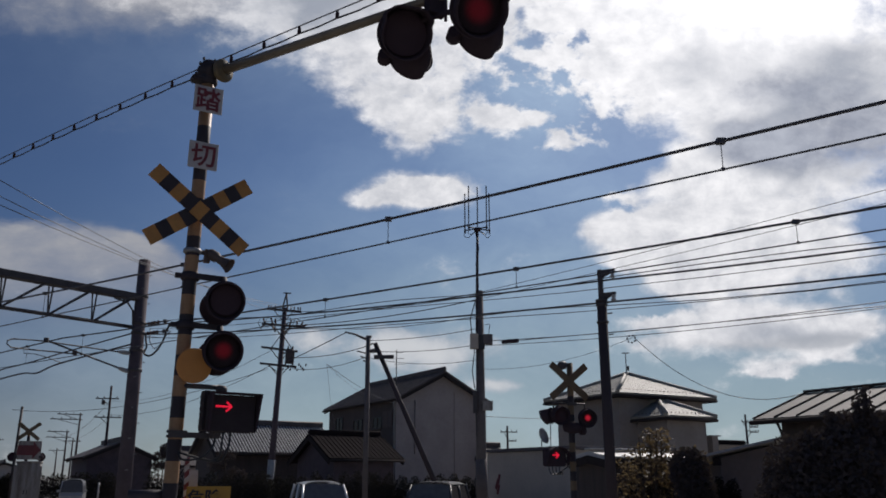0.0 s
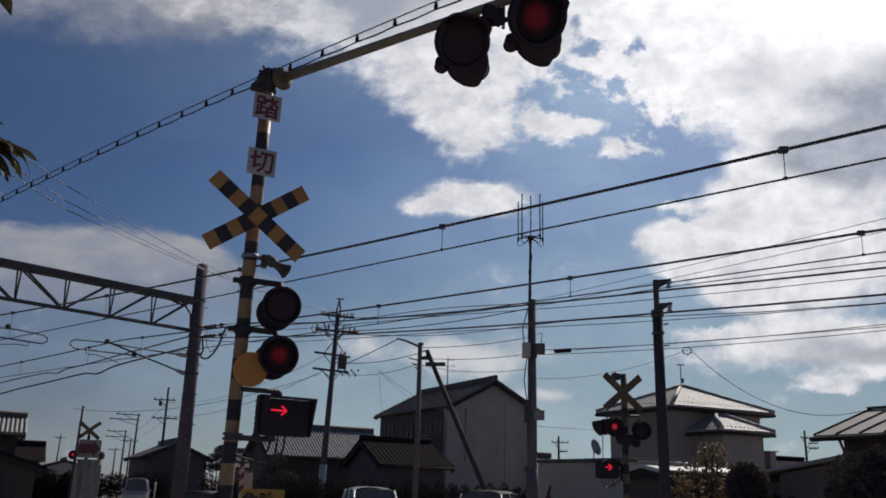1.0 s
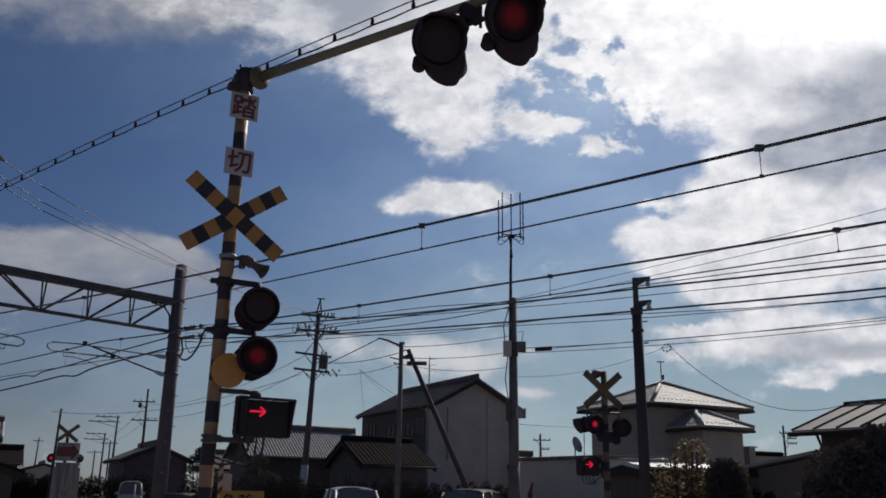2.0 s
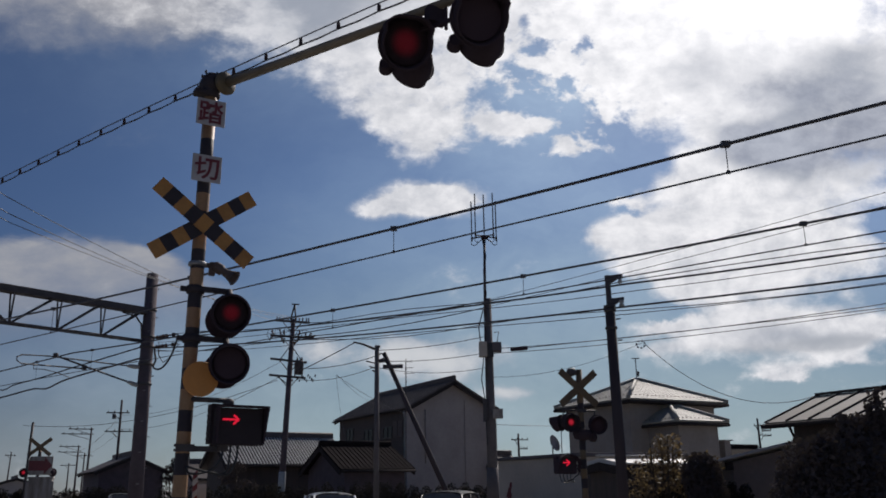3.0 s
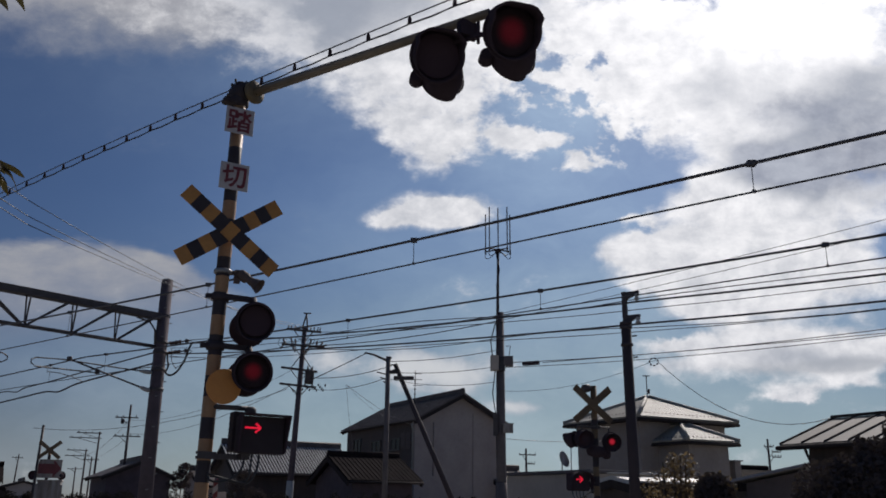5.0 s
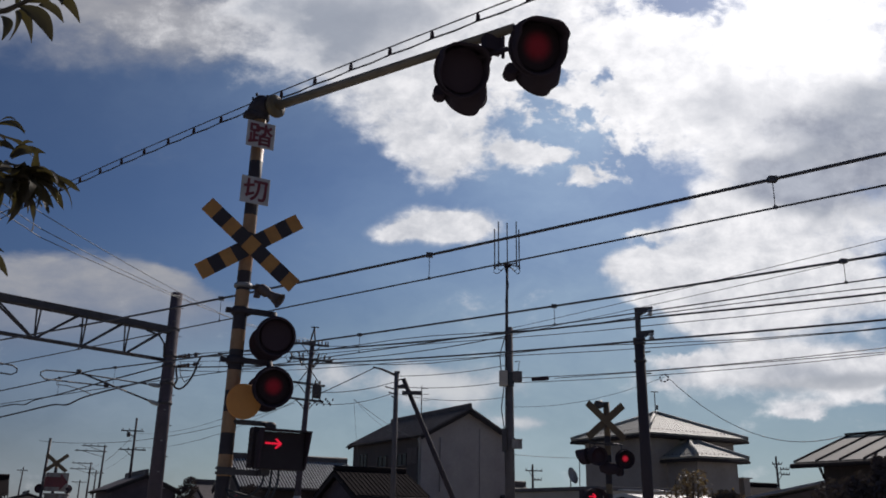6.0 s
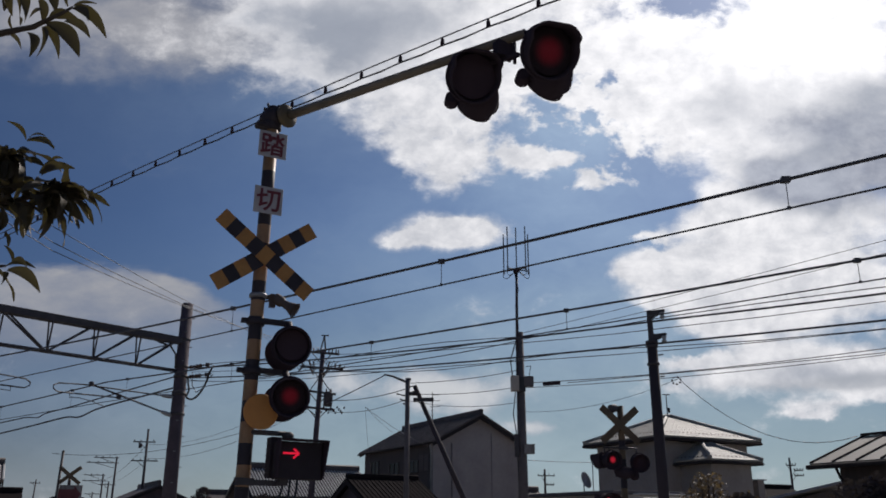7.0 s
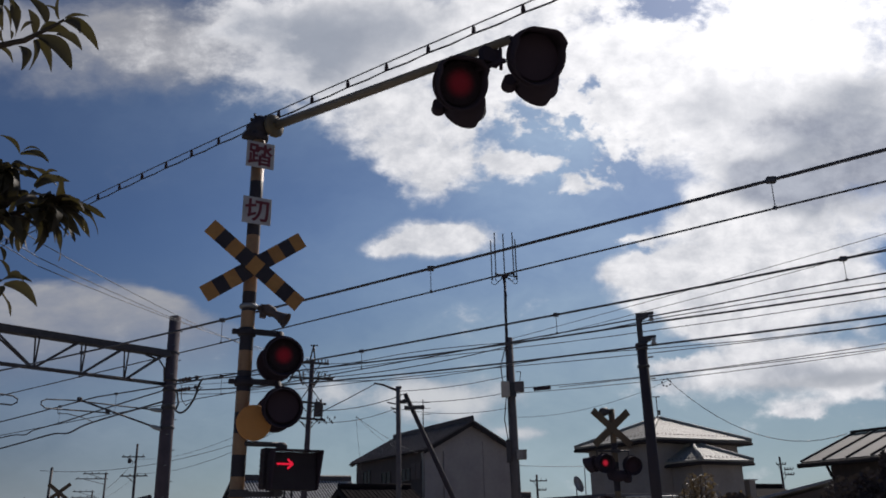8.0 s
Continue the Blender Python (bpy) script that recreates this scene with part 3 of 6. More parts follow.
def crossbuck(parent, z, half_x=0.43, half_z=0.315, width=0.15, y=-0.12, x=0.0, name="cross_board", paints=("yellow", "black"), words="yellow board with black bands"):
    """Two crossed boards with black bands, the second 6 mm in front of the first."""
    length = 2 * math.hypot(half_x, half_z)
    for k, sign in enumerate((1, -1)):
        bm = bmesh.new()
        a = math.atan2(half_z * sign, half_x)
        n = 9
        step = length / n
        for i in range(n):
            x0, x1 = -length / 2 + i * step, -length / 2 + (i + 1) * step
            c = (x0 + x1) / 2
            mid = Vector((x + math.cos(a) * c, y - 0.012 * k, z + math.sin(a) * c))
            turn = Matrix.Rotation(-a, 3, "Y")
            made = box(bm, mid, (step, 0.01, width), m=turn, mat=i % 2)
        bmesh.ops.remove_doubles(bm, verts=bm.verts, dist=0.0005)
        part(name, bm, [M[p] for p in paints], parent, words)


def banded_pole(parent, top, radius, first_black, period=0.3585, height=0.18, base=0.0, paint="pale_yellow"):
    """A pipe painted in bands, each band its own sleeve of paint."""
    levels, z, black = [base], first_black, True
    marks = []
    while z > base:
        marks.append((max(base, z - height), z, 1))
        z -= period
    marks = marks[::-1]
    bm = bmesh.new()
    n = 24
    lo = base
    rows = []
    for a, b, _ in marks:
        if a > lo:
            rows.append((lo, a, 0))
        rows.append((a, b, 1))
        lo = b
    rows.append((lo, top, 0))
    for a, b, k in rows:
        rod(bm, (0, 0, a), (0, 0, b), radius, n=n, mat=k, cap=(b == top))
    bmesh.ops.remove_doubles(bm, verts=bm.verts, dist=0.0005)
    return part("post", bm, [M[paint], M["black"]], parent, "steel post in yellow and black bands")


flashers = []     # (disc, pose in its thing, phase, lit first)

near_signal = thing("crossing_signal", pose(-2.30, 7.375, 0, 0, 0.8, 29.4), "tall level-crossing signal with yellow-black crossbuck and overhead lamps", "crossing signal", "level-crossing signals")
banded_pole(near_signal, 5.38, 0.061, 4.775)
crossbuck(near_signal, 3.915)
for words, z in (("踏", 5.02), ("切", 4.458)):
    bm = bmesh.new()
    box(bm, (-0.005, -0.09, z), (0.268, 0.006, 0.262))
    board = part("sign_board", bm, M["white"], near_signal, "white square board with a red character", bevel=0.002)
    lettering("lettering", words, 0.235, pose(-0.005, -0.095, z), M["red"], board)
    bm = bmesh.new()
    box(bm, (0, -0.072, z), (0.05, 0.03, 0.2))
    part("bracket", bm, M["black"], near_signal)

# head casting, elbow flange and overhead arm
ARM = Matrix.Rotation(radians(-29.4), 3, "Z") @ Vector((0.843, -0.539, 0.0))
bm = bmesh.new()
lathe(bm, [(0.07, 0.0), (0.084, 0.02), (0.084, 0.10), (0.068, 0.13), (0.078, 0.16), (0.085, 0.22), (0.06, 0.25)], (0, 0, 5.2), (0, 0, 1), 20)
lathe(bm, [(0.06, -0.10), (0.092, -0.07), (0.098, 0.0), (0.092, 0.06), (0.07, 0.10)], (0, 0, 5.345), ARM, 22)
casting = part("head_casting", bm, M["black"], near_signal, "black cast-iron head clamped on the post")
bm = bmesh.new()
box(bm, (-0.09, -0.01, 5.235), (0.15, 0.11, 0.055))
part("lug", bm, M["black"], casting, bevel=0.012)
for dx, dz in ((-0.075, 5.44), (-0.105, 5.385), (0.03, 5.445), (-0.135, 5.27)):
    bm = bmesh.new()
    lathe(bm, [(0.012, -0.014), (0.012, 0.012), (0.008, 0.016)], (dx, -0.06, dz), (0, 0, 1), 6)
    part("bolt", bm, M["dark_steel"], casting)
bm = bmesh.new()
elbow = Vector((0.05, -0.02, 5.335))
lathe(bm, [(0.055, 0.0), (0.06, 0.07), (0.106, 0.085), (0.112, 0.10), (0.112, 0.125), (0.10, 0.14), (0.062, 0.142), (0.05, 0.15)], elbow, ARM, 28)
part("elbow", bm, M["elbow_paint"], near_signal)
bm = bmesh.new()
rod(bm, elbow + ARM * 0.12, elbow + ARM * 2.72, 0.045, 0.037, n=16)
part("overhead_arm", bm, M["arm_paint"], near_signal, "long tapering steel arm over the road")
bm = bmesh.new()
rod(bm, elbow + ARM * 2.70, elbow + ARM * 2.86, 0.02, n=10)
box(bm, elbow + ARM * 2.52 + Vector((0, 0, -0.09)), (0.16, 0.08, 0.13))
rod(bm, elbow + ARM * 2.62 + Vector((0, 0, -0.05)), elbow + ARM * 2.62 + Vector((0, 0, -0.24)), 0.014)
box(bm, elbow + ARM * 2.45 + Vector((0, 0, -0.17)), (0.42, 0.03, 0.03), m=ARM.to_track_quat("X", "Z").to_matrix())
part("lamp_bracket", bm, M["hood"], near_signal)
for k, s in enumerate((2.16, 2.845)):
    c = elbow + ARM * (s + 0.03) + Vector((0.0, 0.0, -0.28))
    d = lamp_head(near_signal, Matrix.Translation(c + Vector((-0.02, -0.10, 0.0))) @ pose(0, 0, 0, 20, 0, -12), M["lens_lit"], 1.19, 0.20, 0.1515, True)
    flashers.append((d, "near", k == 1))
    back = lamp_head(near_signal, Matrix.Translation(c + Vector((0.225, 0.23, 0.01))) @ pose(0, 0, 0, 8, 0, 178), M["lens_lit"], 0.95, 0.18, 0.085)
    flashers.append((back, "near", k == 0))
    bm = bmesh.new()
    rod(bm, c + Vector((0.02, 0.05, 0.02)), elbow + ARM * s, 0.035, n=10)
    part("lamp_hanger", bm, M["hood"], near_signal)
    bm = bmesh.new()
    lathe(bm, [(0.06, 0.0), (0.12, 0.02), (0.158, 0.08), (0.168, 0.15), (0.165, 0.22), (0.14, 0.26)], c + Vector((0.12, 0.02, 0.0)), (0.42, 0.9, -0.1), 24)
    part("rear_housing", bm, M["hood"], near_signal)
    bm = bmesh.new()
    rod(bm, c + Vector((-0.045, 0.22, -0.03)), c + Vector((0.005, 0.32, -0.03)), 0.05, 0.062, n=14)
    rod(bm, c + Vector((-0.015, 0.26, -0.03)), c + Vector((0.15, 0.2, 0)), 0.03, n=8)
    part("side_lamp", bm, M["hood"], near_signal)

# post-mounted lamps on side brackets
for k, (x, z) in enumerate(((0.277, 3.105), (0.292, 2.662))):
    d = lamp_head(near_signal, pose(x, -0.22, z, 4, 0, -10), M["lens_post"], 0.96, 0.14, 0.14)
    flashers.append((d, "near", k == 1))
    bm = bmesh.new()
    box(bm, (0.13, -0.05, z + 0.225), (0.34, 0.05, 0.045))
    rod(bm, (0.285, -0.06, z + 0.23), (0.285, -0.14, z + 0.12), 0.03, n=10)
    lathe(bm, [(0.075, 0.0), (0.085, 0.02), (0.085, 0.05), (0.075, 0.07)], (0, 0, z + 0.19), (0, 0, 1), 20)
    box(bm, (-0.10, 0, z + 0.225), (0.06, 0.05, 0.04))
    part("lamp_bracket", bm, M["black"], near_signal)
    # rear housing that faces away
    bm = bmesh.new()
    lathe(bm, [(0.06, 0.0), (0.165, 0.01), (0.17, 0.03), (0.15, 0.10)], (x + 0.01, 0.03, z - 0.02), (0.15, 1, -0.1), 28)
    part("rear_lamp", bm, M["hood"], near_signal)

# horn loudspeaker
bm = bmesh.new()
lathe(bm, [(0.042, 0.0), (0.05, 0.02), (0.05, 0.085), (0.034, 0.10), (0.04, 0.15), (0.060, 0.215), (0.072, 0.235), (0.058, 0.225), (0.03, 0.15)], (0.145, -0.02, 3.565), (0.68, -0.45, -0.50), 20)
rod(bm, (0.0, 0, 3.57), (0.17, -0.02, 3.56), 0.022)
box(bm, (0.13, -0.01, 3.535), (0.05, 0.05, 0.12))
part("horn", bm, M["horn_paint"], near_signal, "grey horn loudspeaker")
bm = bmesh.new()
lathe(bm, [(0.075, 0.0), (0.082, 0.01), (0.082, 0.03), (0.075, 0.04)], (0, 0, 3.545), (0, 0, 1), 20)
part("collar", bm, M["steel"], near_signal)
# yellow disc
bm = bmesh.new()
lathe(bm, [(0.145, 0.0), (0.152, 0.004), (0.152, 0.012), (0.145, 0.016)], (0.080, -0.10, 2.528), (0, -1, 0), 40)
rod(bm, (0.03, -0.11, 2.515), (0.0, 0, 2.515), 0.02)
part("disc", bm, M["disc"], near_signal, "plain yellow round disc")

# direction indicator box
bm = bmesh.new()
box(bm, (0.385, -0.15, 2.13), (0.39, 0.16, 0.31))
indicator = part("direction_indicator", bm, M["matt_black"], near_signal, "black box with a lit red arrow", bevel=0.006)
bm = bmesh.new()
box(bm, (0.39, -0.265, 2.295), (0.41, 0.12, 0.012))
part("visor_top", bm, M["matt_black"], indicator)
for x, flare in ((0.19, -0.012), (0.585, 0.012)):      # side cheeks, deeper above than below
    bm = bmesh.new()
    ring = [(x, -0.16, 2.30), (x + flare, -0.325, 2.30), (x + flare * 0.3, -0.235, 1.985), (x, -0.16, 1.975)]
    prism(bm, ring, [(a + 0.014, b, c) for a, b, c in ring])
    part("visor_cheek", bm, M["hood"], indicator)
bm = bmesh.new()
az = 2.185
box(bm, (0.298, -0.237, az), (0.135, 0.006, 0.016))
for sgn in (1, -1):
    box(bm, (0.345, -0.237, az + sgn * 0.019), (0.062, 0.006, 0.016), m=Matrix.Rotation(radians(40 * sgn), 3, "Y"))
part("arrow", bm, M["arrow"], indicator, "lit red arrow")
indicator.matrix_basis = Matrix.Translation((0.032, 0, 0))
bm = bmesh.new()
box(bm, (0.215, 0.0, 2.16), (0.09, 0.14, 0.34))
rear = part("rear_indicator", bm, M["matt_black"], indicator, bevel=0.005)
for i in range(6):
    bm = bmesh.new()
    box(bm, (0.165, -0.03, 2.03 + i * 0.05), (0.012, 0.14, 0.012))
    part("louvre", bm, M["matt_black"], rear)
for i in range(4):
    bm = bmesh.new()
    tube(bm, [(0.28 + i * 0.1, -0.16, 2.285), (0.29 + i * 0.1, -0.16, 2.305), (0.35 + i * 0.1, -0.16, 2.305), (0.36 + i * 0.1, -0.16, 2.285)], 0.006)
    part("handle", bm, M["matt_black"], indicator)
bm = bmesh.new()
rod(bm, (0.0, -0.03, 2.36), (0.33, -0.1, 2.355), 0.022, n=12)
lathe(bm, [(0.035, 0.0), (0.05, 0.01), (0.05, 0.04), (0.03, 0.06)], (0.33, -0.12, 2.31), (0, 0, 1), 16)
part("indicator_bracket", bm, M["dark_steel"], near_signal)
bm = bmesh.new()
box(bm, (0.17, -0.04, 1.945), (0.36, 0.04, 0.045))
box(bm, (0.31, -0.1, 1.95), (0.07, 0.12, 0.05))
for z in (1.93, 1.97):
    rod(bm, (-0.085, -0.05, z), (0.085, -0.05, z), 0.012)
box(bm, (0, -0.07, 1.95), (0.15, 0.02, 0.06))
part("indicator_bracket", bm, M["dark_steel"], near_signal)
for x0, x1, zz in ((0.30, 0.16, 1.76), (0.37, 0.40, 1.78), (0.43, 0.36, 1.74)):
    bm = bmesh.new()
    tube(bm, eased([(x0, -0.14, 1.98), (x0 - 0.01, -0.15, 1.86), ((x0 + x1) / 2 - 0.03, -0.14, zz), (x1 - 0.10, -0.09, 1.74), (0.02, -0.06, 1.80)]), 0.010)
    part("cable", bm, M["cable"], near_signal)

# red-white gate bar standing raised beside the post, its machine, and the yellow board
bar = thing("barrier_arm", pose(-2.21, 7.75, 0, 3, -2.5, 30), "raised crossing barrier bar with red and white stripes", "barrier")
bm = bmesh.new()
for i in range(23):
    lo = 0.55 + i * 0.052
    skew = 0.03
    prism(bm, [(-0.019, -0.012, lo), (0.019, -0.012, lo + skew), (0.019, 0.012, lo + skew), (-0.019, 0.012, lo)], [(-0.019, -0.012, lo + 0.052), (0.019, -0.012, lo + 0.052 + skew), (0.019, 0.012, lo + 0.052 + skew), (-0.019, 0.012, lo + 0.052)], i % 2)
bmesh.ops.remove_doubles(bm, verts=bm.verts, dist=0.0005)
part("bar", bm, [M["red"], M["white"]], bar)
bm = bmesh.new()
box(bm, (0.03, 0.03, 0.35), (0.26, 0.3, 0.7))
part("gate_machine", bm, M["dark_steel"], bar, bevel=0.02)
bm = bmesh.new()
box(bm, (0.068, 0.03, 1.18), (0.075, 0.01, 0.95))
part("white_board", bm, M["white"], bar)

caution = thing("warning_board", pose(-2.0, 7.62, 0, 0, 0, 20), "yellow board with black warning characters on a post", "sign")
bm = bmesh.new()
box(bm, (-0.02, 0, 1.40), (0.37, 0.012, 0.24))
cboard = part("board", bm, M["board_yellow"], caution, bevel=0.003)
lettering("lettering", "危険", 0.145, pose(-0.055, -0.009, 1.425), M["black"], cboard)
bm = bmesh.new()
rod(bm, (0, 0.03, 0), (0, 0.03, 1.5), 0.025)
part("post", bm, M["steel"], caution)
drum = thing("gate_motor_cover", pose(-2.42, 7.35, 0), "dark rounded cover on a short steel leg", "gate machine")
bm = bmesh.new()
rod(bm, (-0.2, 0, 1.44), (0.12, 0.1, 1.44), 0.055, n=18)
part("cover", bm, M["dark_steel"], drum)
bm = bmesh.new()
box(bm, (-0.05, 0.05, 0.7), (0.1, 0.1, 1.4))
part("leg", bm, M["dark_steel"], drum)


# the signal across the tracks
far_signal = thing("crossing_signal", pose(2.515, 16.99, 0, 0, 0.3, 22), "level-crossing signal with crossbuck, three lamps and arrow box", "crossing signal", "level-crossing signals")
banded_pole(far_signal, 3.80, 0.062, 3.5, paint="dull_yellow")
crossbuck(far_signal, 3.42, 0.40, 0.325, 0.14, x=-0.10, paints=("dull_yellow", "dull_yellow"), words="dull brownish yellow board")
for x, z, turn, lit in ((-0.34, 2.755, -2, False), (0.26, 2.72, -14, True)):
    d = lamp_head(far_signal, pose(x, -0.18, z, 3, 0, turn), M["lens_far"], 1.0, 0.14, 0.075)
    flashers.append((d, "far", lit))
d = lamp_head(far_signal, pose(-0.44, 0.06, 2.755, 3, 0, -150), M["lens_lit"], 0.85, 0.22, 0.07)
flashers.append((d, "far", True))
bm = bmesh.new()
rod(bm, (-0.46, -0.08, 2.99), (0.28, -0.08, 2.99), 0.018)
for x in (-0.44, -0.34, 0.26):
    rod(bm, (x, -0.08, 3.0), (x, -0.08, 2.88), 0.015)
box(bm, (0, -0.04, 2.99), (0.12, 0.14, 0.06))
part("lamp_bracket", bm, M["dark_steel"], far_signal)
bm = bmesh.new()
lathe(bm, [(0.05, 0), (0.16, 0.03), (0.2, 0.12), (0.15, 0.2), (0.05, 0.22)], (-0.03, -0.06, 2.42), (0.1, 0, 1), 20)
lathe(bm, [(0.05, 0), (0.12, 0.03), (0.13, 0.1)], (0.12, -0.06, 2.50), (1, 0, 0.25), 16)
part("bell", bm, M["hood"], far_signal)
bm = bmesh.new()
rod(bm, (-0.14, -0.02, 3.76), (0.0, 0, 3.76), 0.03)
lathe(bm, [(0.05, 0), (0.075, 0.02), (0.085, 0.14), (0.06, 0.17)], (-0.10, -0.02, 3.76), (-1, -0.15, -0.25), 16)
part("horn", bm, M["dark_steel"], far_signal)
bm = bmesh.new()
box(bm, (-0.45, -0.08, 1.96), (0.44, 0.18, 0.34))
ind2 = part("direction_indicator", bm, M["hood"], far_signal, "black box with a lit red arrow", bevel=0.03)
bm = bmesh.new()
n = 12
arc = [(-0.45 + 0.235 * math.cos(math.pi * i / n), 1.98 + 0.17 * math.sin(math.pi * i / n)) for i in range(n + 1)]
arc = [(-0.225, 1.80)] + arc + [(-0.675, 1.80)]
for (xa, za), (xb, zb) in zip(arc, arc[1:]):
    prism(bm, [(xa, -0.16, za), (xb, -0.16, zb), (xb, -0.15, zb - 0.012), (xa, -0.15, za - 0.012)], [(xa, -0.30 if za > 1.9 else -0.2, za), (xb, -0.30 if zb > 1.9 else -0.2, zb), (xb, -0.30 if zb > 1.9 else -0.2, zb - 0.012), (xa, -0.30 if za > 1.9 else -0.2, za - 0.012)])
part("visor", bm, M["hood"], ind2)
bm = bmesh.new()
box(bm, (-0.47, -0.176, 2.0), (0.15, 0.006, 0.024))
for sgn in (1, -1):
    box(bm, (-0.435, -0.176, 2.0 + sgn * 0.026), (0.09, 0.006, 0.026), m=Matrix.Rotation(radians(40 * sgn), 3, "Y"))
part("arrow", bm, M["arrow"], ind2, "lit red arrow")
bm = bmesh.new()
rod(bm, (-0.24, -0.05, 1.95), (0, 0, 1.95), 0.02)
for i in range(4):
    tube(bm, eased([(-0.58 + i * 0.08, -0.08, 1.8), (-0.56 + i * 0.07, -0.1, 1.68), (-0.48 + i * 0.07, -0.08, 1.64), (-0.25, -0.03, 1.72), (-0.05, 0.0, 1.82)], 3), 0.009)
part("cable", bm, M["cable"], far_signal)

# the signal further down the line, with its relay cabinet
BACK = Matrix.Translation((0, 0, 1.6)) @ Matrix.Diagonal((1.19, 1.19, 1.19, 1)) @ Matrix.Translation((0, 0, -1.6))
left_signal = thing("crossing_signal", BACK @ pose(-14.78, 31.0, 0, 0, 0, 18), "distant level-crossing signal with crossbuck and red arrow board", "crossing signal", "level-crossing signals")
banded_pole(left_signal, 3.25, 0.055, 3.0, paint="dull_yellow")
crossbuck(left_signal, 3.17, 0.36, 0.29, 0.13, paints=("dull_yellow", "dull_yellow"), words="dull brownish yellow board")
bm = bmesh.new()
box(bm, (0.09, -0.06, 2.52), (0.76, 0.06, 0.64))
lb = part("arrow_board", bm, M["relay"], left_signal, "white board with a red arrow", bevel=0.01)
bm = bmesh.new()
box(bm, (-0.06, -0.095, 2.52), (0.56, 0.008, 0.34))
arrow = [(0.20, 0.30), (0.46, 0.0), (0.20, -0.30)]
prism(bm, [(x, -0.099, 2.52 + z) for x, z in arrow], [(x, -0.091, 2.52 + z) for x, z in arrow])
part("arrow", bm, M["faded_red"], lb)
for x, lit in ((-0.45, False), (0.47, True)):
    d = lamp_head(left_signal, pose(x, -0.08 if not lit else 0.1, 2.29, 0, 0, 0 if not lit else 180), M["lens_far"], 0.85 if not lit else 0.8, 0.10, 0.10)
    flashers.append((d, "left", lit))
bm = bmesh.new()
rod(bm, (-0.48, 0, 2.31), (0.5, 0, 2.31), 0.02)
part("lamp_bracket", bm, M["dark_steel"], left_signal)
side_post = thing("signal_post", BACK @ pose(-15.14, 30.8, 0, 0, 1.2, 18), "slim dark post beside the distant signal", "post")
bm = bmesh.new()
rod(bm, (0, 0, 0), (0, 0, 4.0), 0.06, 0.045, n=12)
rod(bm, (0, 0, 4.0), (0, 0, 4.04), 0.055, 0.03, n=12)
part("post", bm, M["dark_steel"], side_post)
relay = thing("relay_cabinet", BACK @ pose(-14.30, 30.3, 0, 0, 0, 18), "pale grey railway relay cabinet with double doors", "cabinet")
bm = bmesh.new()
box(bm, (0, 0, 1.06), (0.74, 0.5, 2.0))
box(bm, (0, 0, 2.09), (0.80, 0.56, 0.07))
box(bm, (0, 0, 0.05), (0.84, 0.6, 0.1))
part("body", bm, M["relay"], relay, bevel=0.012)
for sgn in (-1, 1):
    bm = bmesh.new()
    box(bm, (sgn * 0.225, -0.258, 1.06), (0.43, 0.02, 1.8))
    door = part("door", bm, M["relay"], relay, bevel=0.006)
    bm = bmesh.new()
    box(bm, (sgn * 0.05, -0.28, 1.1), (0.025, 0.03, 0.14))
    part("handle", bm, M["dark_steel"], door)

# ---- railway overhead line ----
CP = rail(23.2, 14.55, 0)
FP = rail(23.2, 6.15, 0)


def line_pole(at, height, r0, r1, label):
    """A tapering concrete pole with climbing pegs and collars."""
    ob = thing("catenary_pole", Matrix.Translation(at), label, "catenary pole", "catenary poles")
    bm = bmesh.new()
    rod(bm, (0, 0, 0), (0, 0, height), r0, r1, n=24)
    rod(bm, (0, 0, height), (0, 0, height + 0.02), r1 * 0.98, r1 * 0.9, n=24)
    # shaft colour includes the dimness of its backlit side
    part("shaft", bm, M["shaded_concrete"], ob)
    for i in range(int(height / 0.45) - 3):
        bm = bmesh.new()
        z = 1.8 + i * 0.45
        r = r0 + (r1 - r0) * z / height
        side = 1 if i % 2 else -1
        rod(bm, -T * r * 0.9 + N * 0.12 * side + Vector((0, 0, z)), -T * (r + 0.09) + N * 0.12 * side + Vector((0, 0, z)), 0.014, n=6)
        part("climbing_peg", bm, M["steel"], ob)
    return ob


far_pole = line_pole(CP, 8.13, 0.225, 0.175, "tapering grey concrete catenary pole with climbing pegs")
near_pole = line_pole(FP, 8.13, 0.225, 0.175, "tapering grey concrete catenary pole with climbing pegs")
for ob, zs in ((far_pole, (4.72, 5.32, 5.85, 6.15, 6.99)), (near_pole, (4.72, 5.32, 6.15, 6.99))):
    for z in zs:
        bm = bmesh.new()
        r = 0.225 - 0.05 * z / 8.13
        lathe(bm, [(r, -0.05), (r + 0.025, -0.04), (r + 0.025, 0.04), (r, 0.05)], (0, 0, z), (0, 0, 1), 20)
        part("band", bm, M["dark_steel"], ob)

